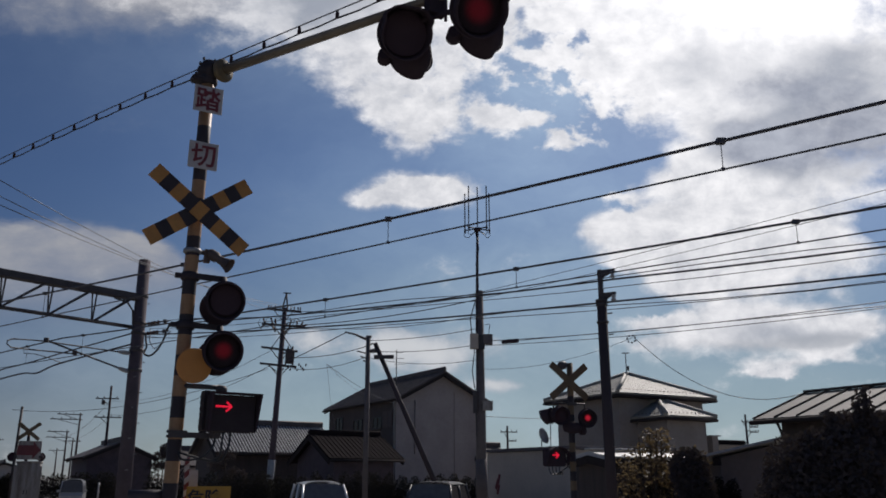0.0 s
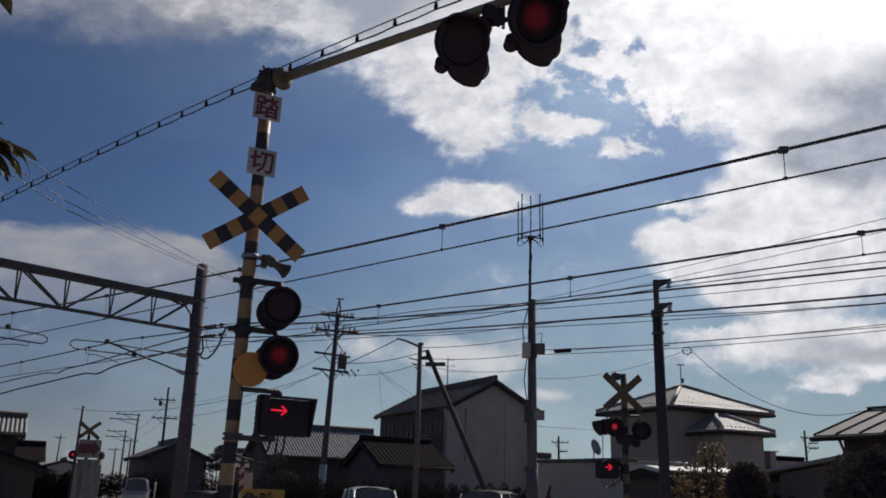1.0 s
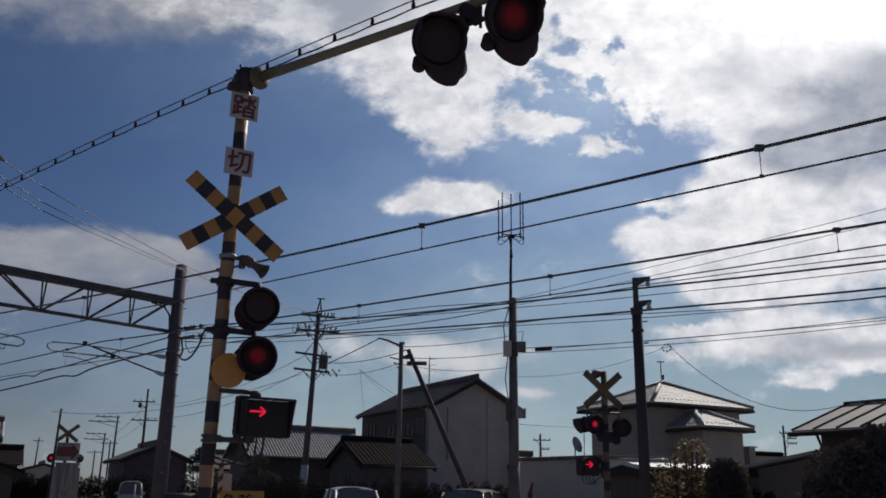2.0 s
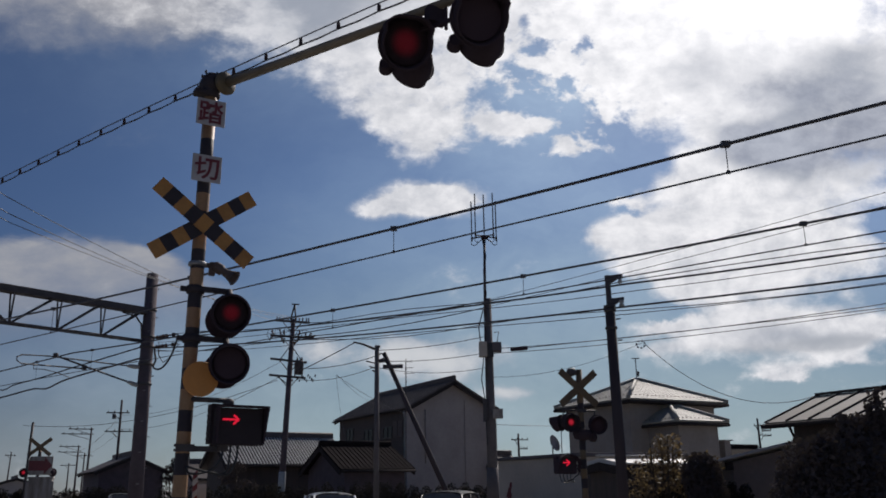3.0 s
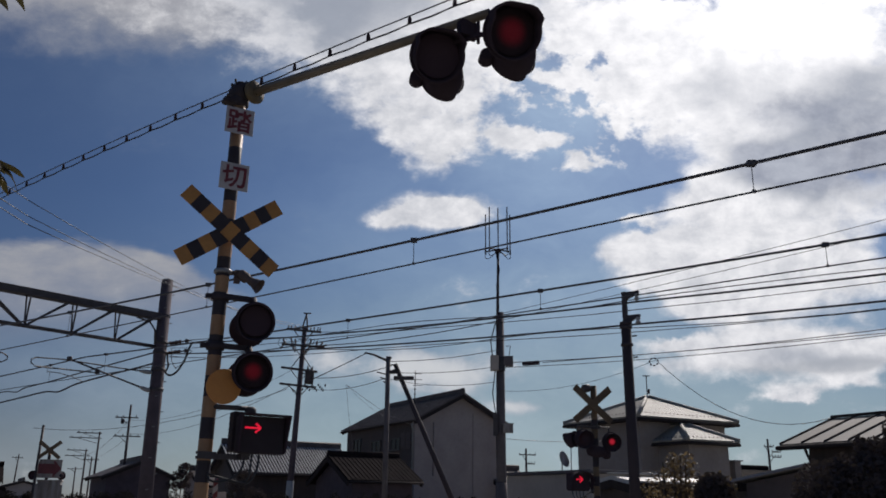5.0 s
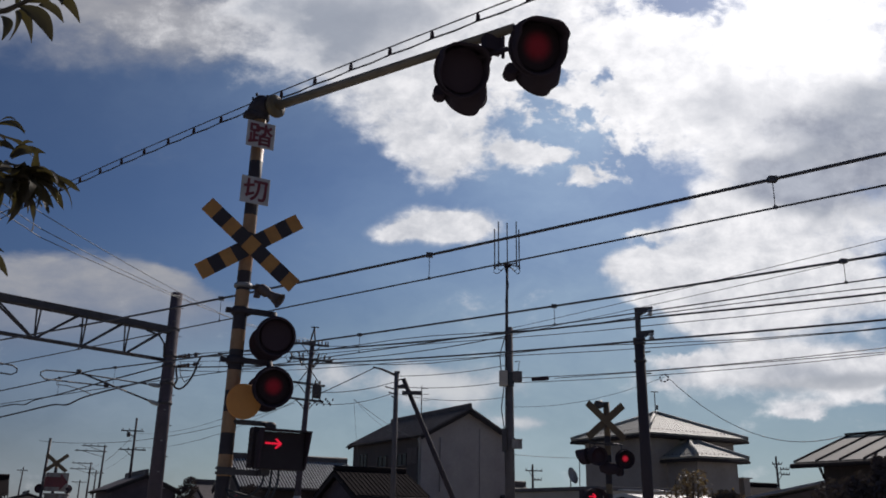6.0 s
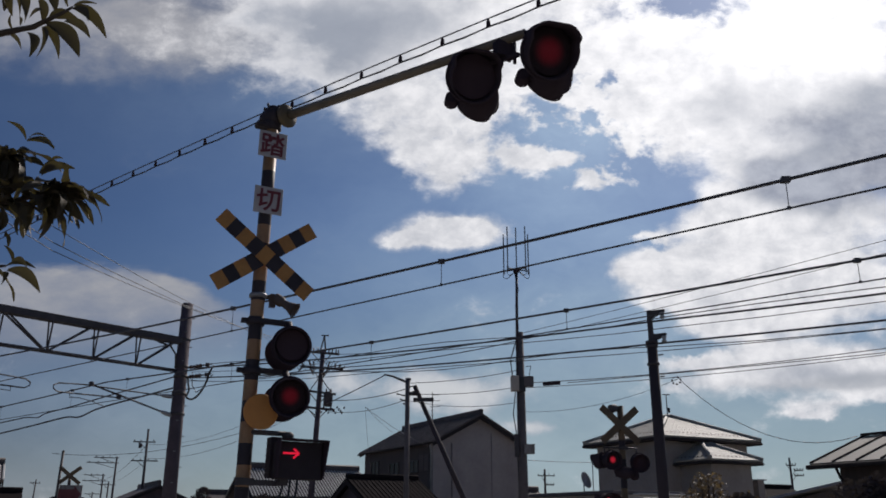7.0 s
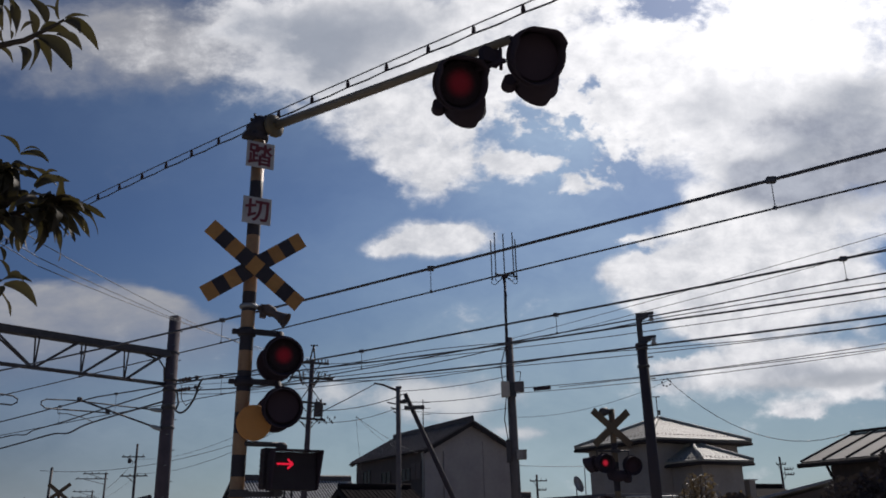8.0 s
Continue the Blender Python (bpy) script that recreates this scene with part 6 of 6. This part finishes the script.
# its ribs are coloured pale for the sheen, the slab between them dark
gable_house("old_tiled_house", (-26.45, 35.3, 0), GX, GY, 5.7, 4.0, 3.50, 4.12, 0.55, "wood_and_shade", "tile", "old dark timber house with ribbed tile roof", 0.19, 0.3, roll_r=0.045, roll_mat="sheen_tile")
gable_house("old_tiled_wing", (-22.05, 30.6, 0), GY, GX, 3.5, 5.0, 1.95, 2.75, 0.4, "wood_and_shade", "dark_tile", "low dark timber wing with tiled roof", 0.2, 0.3, roll_r=0.03)
gable_house("far_house", (-34.9, 58.2, 0), GX, GY, 3.5, 4.0, 2.75, 3.6, 0.4, "shaded_concrete", "dark_tile", "distant low house with dark roof", 0, 0.3)
gable_house("far_house", (-54, 100, 0), GY, GX, 9, 7, 2.3, 3.3, 0.4, "stucco", "tile", "distant low house with dark roof", 0, 0.3)
gable_house("far_house", (-19.5, 66, 0), GX, GY, 8, 6, 2.6, 3.7, 0.4, "stucco", "tile", "distant low house with dark roof", 0, 0.3)

# ---- cars ----
def car(name, at, paint, w, length, h, hood, boxy, label):
    """A small car: body with tumblehome cabin, glass all round, wheels. Faces -y."""
    ob = thing(name, at, label, "car", "cars")
    belt = h * 0.58
    front = length / 2 - hood
    body = bmesh.new()
    def sect(y, z0, z1, half0, half1):
        return [(-half0, y, z0), (half0, y, z0), (half1, y, z1), (-half1, y, z1)]
    rows = [sect(-length / 2, 0.28, 0.72, w * .44, w * .43), sect(-length / 2 + 0.12, 0.22, belt * 0.93, w * .5, w * .48), sect(-front, 0.22, belt, w * .5, w * .49), sect(length / 2 - 0.1, 0.22, belt, w * .5, w * .49), sect(length / 2, 0.3, belt - 0.06, w * .46, w * .45)]
    for a, b in zip(rows, rows[1:]):
        prism(body, a, b, cap=False)
    body.faces.new([body.verts.new(p) for p in rows[0]][::-1])
    body.faces.new([body.verts.new(p) for p in rows[-1]])
    bmesh.ops.remove_doubles(body, verts=body.verts, dist=0.001)
    part("body", body, paint, ob, bevel=0.03)
    # cabin: roof skin and pillars
    y0, y1 = -front + 0.05, length / 2 - 0.1
    ry0, ry1 = y0 + boxy * 1.0, y1 - 0.22
    rt, wb, wt = h, w * .47, w * .40
    roof = bmesh.new()
    n = 11
    grid = []
    for j in range(6):
        f = j / 5
        y = ry0 + (ry1 - ry0) * f
        crown = 0.05 * (1 - (2 * f - 1) ** 2)
        grid.append([roof.verts.new((wt * (2 * i / (n - 1) - 1), y, rt - 0.10 + crown * 0.5 + 0.085 * (1 - abs(2 * i / (n - 1) - 1) ** 4.5))) for i in range(n)])
    for a, b in zip(grid, grid[1:]):
        for i in range(n - 1):
            roof.faces.new((a[i], a[i + 1], b[i + 1], b[i])).smooth = True
    bmesh.ops.solidify(roof, geom=roof.faces[:], thickness=0.03)
    part("roof", roof, paint, ob)
    for sx in (-1, 1):
        for (ya, yb) in ((y0, ry0), ((y0 + y1) / 2, (ry0 + ry1) / 2), (y1, ry1)):
            bm = bmesh.new()
            rod(bm, (sx * wb, ya, belt - 0.02), (sx * wt, yb, rt - 0.095), 0.032, n=8)
            part("pillar", bm, paint, ob)
        bm = bmesh.new()
        ring = [(sx * (wb - .01), y0 + .05, belt), (sx * (wb - .01), y1 - .05, belt), (sx * (wt - .01), ry1 - .03, rt - .13), (sx * (wt - .01), ry0 + .03, rt - .13)]
        prism(bm, ring, [(x - sx * 0.01, y, z) for x, y, z in ring])
        part("side_window", bm, M["glass"], ob)
    for ya, yb, nm in ((y0, ry0, "windscreen"), (y1, ry1, "rear_window")):
        bm = bmesh.new()
        ring = [(-wb + .04, ya, belt), (wb - .04, ya, belt), (wt - .03, yb, rt - .12), (wt * 0.55, yb, rt - .06), (-wt * 0.55, yb, rt - .06), (-wt + .03, yb, rt - .12)]
        s = 0.01 if nm == "windscreen" else -0.01
        prism(bm, ring, [(x, y + s, z) for x, y, z in ring])
        part(nm, bm, M["windscreen"], ob)
    for sx in (-1, 1):
        for y in (-length / 2 + 0.55, length / 2 - 0.5):
            bm = bmesh.new()
            lathe(bm, [(0.20, -0.09), (0.27, -0.08), (0.28, 0.0), (0.27, 0.08), (0.20, 0.09)], (sx * w * 0.45, y, 0.28), (1, 0, 0), 20)
            wheel = part("wheel", bm, M["rubber"], ob)
            bm = bmesh.new()
            lathe(bm, [(0.05, 0.0), (0.18, 0.02), (0.19, 0.0)], (sx * w * 0.45 + sx * 0.085, y, 0.28), (sx, 0, 0), 16)
            part("rim", bm, M["steel"], wheel)
        bm = bmesh.new()
        lathe(bm, [(0.09, 0.0), (0.08, 0.04), (0.02, 0.06)], (sx * w * 0.36, -length / 2 + 0.08, 0.62), (0, -1, 0.1), 14)
        part("headlight", bm, M["grey_ceramic"], ob)
        bm = bmesh.new()
        box(bm, (sx * (wb + 0.09), y0 + 0.2, belt + 0.06), (0.14, 0.08, 0.12))
        part("door_mirror", bm, paint, ob, bevel=0.02)
    return ob


car("compact_car", pose(-3.34, 24.2, 0, 0, 0, 18), M["car_white"], 1.36, 3.2, 1.49, 0.75, 0.45, "white compact car waiting at the crossing")
car("dark_car", pose(-0.22, 26.0, 0, 0, 0, -14), M["car_dark"], 1.46, 3.7, 1.47, 0.9, 0.35, "dark boxy car waiting behind the crossing")
van = car("pale_van", pose(-18.85, 45.0, 0, 0, 0, 20), M["car_grey"], 1.16, 3.0, 1.50, 0.1, 0.12, "pale small van driving slowly on the side road")


post = thing("road_post", pose(-16.4, 42.0, 0), "thin white post at the roadside", "post")
bm = bmesh.new()
rod(bm, (0, 0, 0), (0, 0, 1.35), 0.04, n=10)
part("post", bm, M["white"], post)


# ---- plants ----
def leaf_cloud(bm, lumps, count, size, rng, droop=0.0, lean=1.0):
    """Small pointed leaves scattered through and over ellipsoid lumps."""
    weights = [(l[3] * l[4] * l[5]) ** 0.55 for l in lumps]
    for cx, cy, cz, rx, ry, rz in rng.choices(lumps, weights, k=count):
        v = Vector((rng.gauss(0, 1), rng.gauss(0, 1), rng.gauss(0, 1))).normalized() * rng.random() ** 0.45
        c = Vector((cx + v.x * rx, cy + v.y * ry, cz + v.z * rz))
        d = Vector((rng.uniform(-1, 1), rng.uniform(-1, 1), rng.uniform(-0.4, 1.0) - droop)).normalized()
        s = d.cross(Vector((rng.uniform(-1, 1), rng.uniform(-1, 1), rng.uniform(-1, 1)))).normalized()
        ln = size * rng.uniform(0.6, 1.4)
        a, b, e = bm.verts.new(c - d * ln / 2), bm.verts.new(c + s * ln * 0.24), bm.verts.new(c + d * ln / 2)
        f = bm.verts.new(c - s * ln * 0.24)
        bm.faces.new((a, b, e, f))


def shrub(name, at, lumps, count, size, mat, label, category, limbs, seed):
    rng = random.Random(seed)
    ob = thing(name, Matrix.Translation(at), label, category, "garden plants")
    bm = bmesh.new()
    for tip in limbs:
        tip = Vector(tip)
        mid = tip * 0.5 + Vector((rng.uniform(-.1, .1), rng.uniform(-.1, .1), 0))
        tube(bm, [(0, 0, 0), mid * 0.5, mid, tip], [0.07, 0.055, 0.04, 0.012], 6)
    part("trunk", bm, M["bark"], ob)
    bm = bmesh.new()
    leaf_cloud(bm, lumps, count, size, rng)
    me = bpy.data.meshes.new("crown")
    bm.to_mesh(me)
    bm.free()
    me.materials.append(M[mat])
    cr = new("crown", me)
    cr.parent = ob
    tagged(cr, kind="stuff")
    return ob


rng = random.Random(5)
dark = [(0.15, 0.0, 1.07, 1.44, 0.91, 0.76), (0.23, 0.0, 1.83, 1.03, 0.68, 0.61), (-0.57, 0.0, 1.68, 0.57, 0.53, 0.65), (1.52, -0.23, 1.45, 1.14, 0.68, 1.14), (0.3, 0.0, 2.32, 0.3, 0.23, 0.38), (0.59, 0.0, 2.59, 0.13, 0.13, 0.46), (0.74, 0.0, 2.66, 0.1, 0.11, 0.49), (0.08, 0.0, 2.47, 0.12, 0.15, 0.27), (0.99, 0.0, 2.32, 0.38, 0.23, 0.38), (1.18, 0.0, 2.63, 0.11, 0.12, 0.27), (1.48, 0.0, 2.28, 0.38, 0.23, 0.38), (-0.91, 0.0, 1.07, 0.42, 0.38, 0.76), (-0.23, 0.0, 2.13, 0.27, 0.23, 0.3), (0.3, 0, 0.45, 1.3, 0.8, 0.5)]
shrub("podocarpus_tree", (6.5, 14.67, 0), dark, 26000, 0.092, "leaf_dark", "dense dark evergreen garden tree with upright shoots", "tree", [(0.59, 0, 2.82), (0.74, 0, 3.04), (0.08, 0, 2.59), (1.18, 0, 2.74), (-0.68, 0, 1.83), (1.48, 0, 2.44)], 3)
shrub("clipped_shrub", (5.55, 19.6, 0), [(-0.05, 0, 1.75, 0.46, 0.42, 0.52), (0.05, 0, 1.3, 0.48, 0.42, 0.6), (0.15, 0, 0.6, 0.55, 0.45, 0.6)], 14000, 0.085, "leaf_dark", "dark rounded evergreen shrub", "shrub", [(0, 0, 2.1)], 4)
shrub("olive_bush", (4.85, 20.4, 0), [(0.05, 0, 1.95, 0.62, 0.5, 0.6), (-0.5, 0, 1.5, 0.5, 0.4, 0.65), (0.6, 0, 1.6, 0.72, 0.4, 0.7), (0.15, 0, 2.42, 0.42, 0.3, 0.35), (1.0, 0, 1.85, 0.42, 0.3, 0.45), (0, 0, 0.8, 0.8, 0.5, 0.7)], 2900, 0.098, "leaf_olive", "loose twiggy olive-brown leafy bush", "shrub", [(0, 0, 2.75), (-0.6, 0.1, 2.0), (0.6, 0, 2.1), (-0.25, 0, 2.5), (0.3, 0.1, 2.6), (0.9, 0, 2.2), (-0.4, -0.1, 2.3), (0.15, -0.1, 2.7), (1.1, 0.1, 1.9)], 5)
for k, (x, y, ln, h) in enumerate(((-9.4, 35.5, 5.2, 1.85), (-5.2, 36.2, 5.0, 1.8), (-0.6, 35.0, 4.6, 1.75), (-24.0, 31.5, 11, 1.75), (-26.5, 54.0, 13, 1.9), (5.7, 20.9, 2.6, 1.62), (-21.5, 37.0, 7, 1.7))):
    lumps = [(-ln / 2 + ln * (i + 0.5) / 9, rng.uniform(-.2, .2), h * 0.48, ln / 13, 0.45, h * rng.uniform(0.45, 0.56)) for i in range(9)]
    shrub("garden_hedge", (x, y, 0), lumps, 17000 if x > -15 else 24000, 0.09 if x > -15 else 0.13, "leaf_hedge", "dark overgrown garden hedge", "hedge", [(-ln / 3, 0, h * .7), (0, 0, h * .7), (ln / 3, 0, h * .7)], 20 + k)
shrub("garden_tree", (-10.3, 41.5, 0), [(0, 0, 2.6, 0.5, 0.5, 0.3), (-0.4, 0, 2.1, 0.5, 0.5, 0.3), (0.5, 0, 1.6, 0.6, 0.5, 0.5)], 1500, 0.12, "leaf_dark", "small layered dark pine tree", "tree", [(0, 0, 2.6), (-0.4, 0, 2.1), (0.5, 0, 1.8)], 41)
shrub("garden_tree", (-19.5, 61, 0), [(0, 0, 3.1, 0.8, 0.6, 0.35), (0.2, 0, 3.6, 0.5, 0.5, 0.3), (-0.2, 0, 2.4, 0.9, 0.6, 0.4)], 1200, 0.18, "leaf_dark", "small layered dark pine tree", "tree", [(0, 0, 3.6), (-0.4, 0, 3.0), (0.5, 0, 2.8)], 42)


# the long-leaved tree close to the viewer
def long_leaf(length, bend, seed):
    """A folded, drooping, pointed leaf along +x."""
    bm = bmesh.new()
    n = 8
    rows = []
    for i in range(n + 1):
        f = i / n
        a = bend * f
        x, z = length * (math.sin(a) / bend), -length * (1 - math.cos(a)) / bend
        half = length * 0.115 * math.sin(math.pi * min(1, f * 0.97 + 0.03)) ** 0.8 * (1.15 - 0.35 * f)
        wob = 0.006 * math.sin(f * 9 + seed)
        rows.append([bm.verts.new((x, -half, z + half * 0.45 + wob)), bm.verts.new((x, 0, z)), bm.verts.new((x, half, z + half * 0.45 - wob))])
    for a, b in zip(rows, rows[1:]):
        for k in range(2):
            bm.faces.new((a[k], a[k + 1], b[k + 1], b[k])).smooth = True
    me = bpy.data.meshes.new("leaf")
    bm.to_mesh(me)
    bm.free()
    me.materials.append(M["leaf_branch"])
    return me


def leafy_tree():
    rng = random.Random(11)
    ob = thing("long_leaved_tree", Matrix.Translation((-3.0, 2.2, 0)), "young tree with long drooping olive-green leaves", "tree")
    o = Vector((-3.0, 2.2, 0))
    bm = bmesh.new()
    tube(bm, [(0, 0, 0), (0.03, 0, 0.8), (-0.02, 0.02, 1.6), (0.05, 0, 2.4), (0.0, 0, 3.2)], [0.06, 0.052, 0.045, 0.035, 0.02], 10)
    part("trunk", bm, M["bark"], ob)
    shapes = [long_leaf(l, b, s) for l, b, s in ((0.135, 1.0, 0), (0.12, 1.3, 1), (0.15, 1.2, 2), (0.105, 0.7, 3), (0.13, 1.6, 4))]
    tips = {BOUGHS[0][0][-1]: TIPS_HIGH, BOUGHS[2][0][-1]: TIPS_MID, BOUGHS[5][0][-1]: TIPS_LOW}
    for pts, spread, bias in BOUGHS:
        path = [Vector(p) - o for p in pts]
        bm = bmesh.new()
        tube(bm, path, [0.014 * (1 - 0.75 * i / (len(path) - 1)) for i in range(len(path))], 7)
        limb = part("limb", bm, M["bark"], ob)
        for leaf_row in tips.get(pts[-1], ()):
            tip_leaf(limb, o, *leaf_row, rng)
        total = len(path) - 1
        for i in range(spread):
            f = 1 - 0.40 * rng.random() ** 1.1
            k = min(int(f * total), total - 1)
            p = path[k].lerp(path[k + 1], f * total - k)
            lead = (path[k + 1] - path[k]).normalized()
            out = (lead * rng.uniform(0.0, 0.9) + Vector(bias) + Vector((rng.uniform(-.8, .8), rng.uniform(-.9, .7), rng.uniform(-0.65, 0.65))) * (0.6 if bias[0] else 1.0)).normalized()
            x = out
            zed = (Vector((0, 0, 1)) - x * x.z + Vector((rng.uniform(-.5, .5), rng.uniform(-.5, .5), 0))).normalized()
            yy = zed.cross(x).normalized()
            zed = x.cross(yy)
            leaf = new("leaf", rng.choice(shapes))
            leaf.parent = limb
            s = rng.uniform(0.75, 1.15)
            leaf.matrix_basis = Matrix.Translation(p) @ Matrix((x, yy, zed)).transposed().to_4x4() @ Matrix.Diagonal((s, s, s, 1))


BOUGHS = [
    ([(-3.0, 2.2, 2.6), (-2.3, 2.1, 2.80), (-1.75, 2.07, 2.900), (-1.60, 2.07, 2.928), (-1.535, 2.07, 2.942), (-1.50, 2.07, 2.962), (-1.46, 2.07, 2.984), (-1.43, 2.07, 3.004)], 0, (0.55, -0.1, -0.22)),
    ([(-2.9, 2.2, 2.7), (-2.2, 2.1, 2.95), (-1.75, 2.07, 3.06), (-1.64, 2.07, 3.09), (-1.60, 2.07, 3.10)], 6, (-0.2, 0.0, -0.7)),
    ([(-3.0, 2.2, 2.1), (-2.3, 2.15, 2.32), (-1.9, 2.1, 2.39), (-1.53, 2.07, 2.415), (-1.47, 2.07, 2.434), (-1.41, 2.07, 2.437), (-1.375, 2.07, 2.455)], 38, (-0.15, 0.0, -0.1)),
]
BOUGHS += [
    ([(-2.9, 2.2, 2.15), (-2.2, 2.12, 2.40), (-1.8, 2.08, 2.48), (-1.62, 2.07, 2.51), (-1.54, 2.05, 2.53), (-1.51, 2.05, 2.55)], 34, (-0.25, 0.0, -0.35)),
    ([(-2.9, 2.2, 2.05), (-2.2, 2.12, 2.32), (-1.8, 2.08, 2.40), (-1.62, 2.07, 2.42), (-1.51, 2.05, 2.41)], 26, (-0.2, 0.0, -0.1)),
    ([(-3.0, 2.2, 1.9), (-2.3, 2.15, 2.12), (-1.8, 2.1, 2.22), (-1.60, 2.07, 2.245), (-1.50, 2.07, 2.248)], 7, (-0.3, 0.0, -0.25)),
]

# the leaves at the tips of the boughs: foot (x, z), tip (x, z), breadth
TIPS_HIGH = [(-1.478, 2.994, -1.541, 3.076, 1.2), (-1.508, 2.959, -1.532, 3.037, 1.2), (-1.549, 2.97, -1.5, 2.98, 1.3), (-1.572, 2.947, -1.588, 2.986, 1.0), (-1.589, 2.932, -1.582, 2.962, 1.0), (-1.548, 2.925, -1.508, 2.825, 0.9), (-1.6, 2.921, -1.561, 2.876, 0.9), (-1.508, 2.941, -1.488, 2.821, 1.0), (-1.503, 2.941, -1.432, 2.822, 1.0), (-1.502, 2.956, -1.387, 2.84, 1.2)]
TIPS_HIGH += [(-1.447, 2.959, -1.367, 2.901, 1.0), (-1.428, 3.001, -1.326, 2.906, 0.9), (-1.429, 3.007, -1.362, 2.98, 0.8), (-1.429, 3.008, -1.368, 3.019, 0.6), (-1.445, 3.005, -1.442, 3.072, 0.8), (-1.448, 3.023, -1.488, 3.044, 0.6), (-1.493, 2.97, -1.418, 2.976, 1.5), (-1.43, 2.998, -1.367, 2.941, 1.0), (-1.609, 3.058, -1.596, 2.995, 0.8), (-1.601, 3.079, -1.579, 3.045, 0.8)]
TIPS_MID = [(-1.499, 2.595, -1.406, 2.556, 0.8), (-1.5, 2.596, -1.435, 2.594, 0.6), (-1.499, 2.595, -1.422, 2.576, 0.7), (-1.501, 2.598, -1.538, 2.634, 0.8), (-1.386, 2.455, -1.299, 2.434, 1.0), (-1.371, 2.457, -1.302, 2.416, 1.0), (-1.395, 2.427, -1.318, 2.364, 1.3), (-1.445, 2.496, -1.357, 2.512, 1.2)]
TIPS_MID += [(-1.43, 2.528, -1.383, 2.533, 0.7), (-1.451, 2.502, -1.366, 2.499, 1.3), (-1.368, 2.431, -1.337, 2.344, 0.5), (-1.496, 2.541, -1.438, 2.519, 1.1), (-1.481, 2.466, -1.421, 2.443, 1.2), (-1.48, 2.388, -1.487, 2.333, 0.8), (-1.475, 2.388, -1.439, 2.328, 1.0), (-1.454, 2.413, -1.419, 2.427, 1.0)]
TIPS_LOW = [(-1.499, 2.248, -1.43, 2.246, 1.0), (-1.487, 2.262, -1.431, 2.236, 0.9), (-1.493, 2.238, -1.412, 2.183, 1.1), (-1.502, 2.233, -1.484, 2.191, 1.0), (-1.517, 2.338, -1.506, 2.298, 1.0), (-1.512, 2.303, -1.499, 2.263, 0.8)]


def tip_leaf(limb, o, fx, fz, tx, tz, broad, rng):
    """A blade that arches from its foot to its tip, folded along the midrib."""
    a, b = Vector((fx, 2.07, fz)) - o, Vector((tx, 2.07 + rng.uniform(-0.04, 0.03), tz)) - o
    length = (b - a).length
    side = Vector((-(b - a).z, 0, (b - a).x)).normalized()
    if side.z < 0:
        side = -side
    arch, turn = length * rng.uniform(0.10, 0.2), radians(rng.uniform(-40, 40))
    bm, rows, n = bmesh.new(), [], 9
    for i in range(n + 1):
        f = i / n
        mid = a.lerp(b, f) + side * arch * 4 * f * (1 - f) * (1.1 - 0.3 * f)
        half = max(0.0012, length * 0.128 * broad * math.sin(math.pi * min(1.0, 0.04 + 0.955 * f)) ** 0.75 * (1.2 - 0.45 * f))
        wide = (side * math.cos(turn) + Vector((0, 1, 0)) * math.sin(turn)) * half
        fold = Vector((0, -half * 0.4, 0))
        rows.append([bm.verts.new(mid - wide + fold), bm.verts.new(mid), bm.verts.new(mid + wide + fold)])
    for p, q in zip(rows, rows[1:]):
        for k in range(2):
            bm.faces.new((p[k], p[k + 1], q[k + 1], q[k])).smooth = True
    part("leaf", bm, M["leaf_branch"], limb)


leafy_tree()


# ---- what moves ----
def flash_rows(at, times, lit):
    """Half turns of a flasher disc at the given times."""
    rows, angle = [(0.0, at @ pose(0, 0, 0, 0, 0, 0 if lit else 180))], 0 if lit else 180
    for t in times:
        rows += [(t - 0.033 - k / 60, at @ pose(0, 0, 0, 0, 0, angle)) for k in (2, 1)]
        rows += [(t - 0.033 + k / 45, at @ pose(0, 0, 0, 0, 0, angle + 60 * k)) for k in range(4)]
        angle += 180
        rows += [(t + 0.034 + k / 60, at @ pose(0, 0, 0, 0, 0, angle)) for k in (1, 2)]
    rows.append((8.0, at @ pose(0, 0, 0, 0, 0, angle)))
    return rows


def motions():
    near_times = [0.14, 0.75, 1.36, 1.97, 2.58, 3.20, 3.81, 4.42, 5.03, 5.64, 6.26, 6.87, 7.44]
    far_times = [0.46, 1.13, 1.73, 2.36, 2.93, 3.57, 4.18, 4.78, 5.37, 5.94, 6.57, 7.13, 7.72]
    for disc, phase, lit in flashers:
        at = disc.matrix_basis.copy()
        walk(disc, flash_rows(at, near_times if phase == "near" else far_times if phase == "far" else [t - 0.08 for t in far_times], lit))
    drive = [(0.0, 0.0), (1.0, 0.45), (2.0, 1.4), (2.5, 1.9), (3.0, 2.25), (3.5, 2.45), (4.5, 2.6), (6.0, 2.65), (8.0, 2.65)]
    home = van.matrix_basis.copy()
    walk(van, [(t, Matrix.Translation((0.92 * d, -0.38 * d, 0)) @ home) for t, d in drive])


motions()
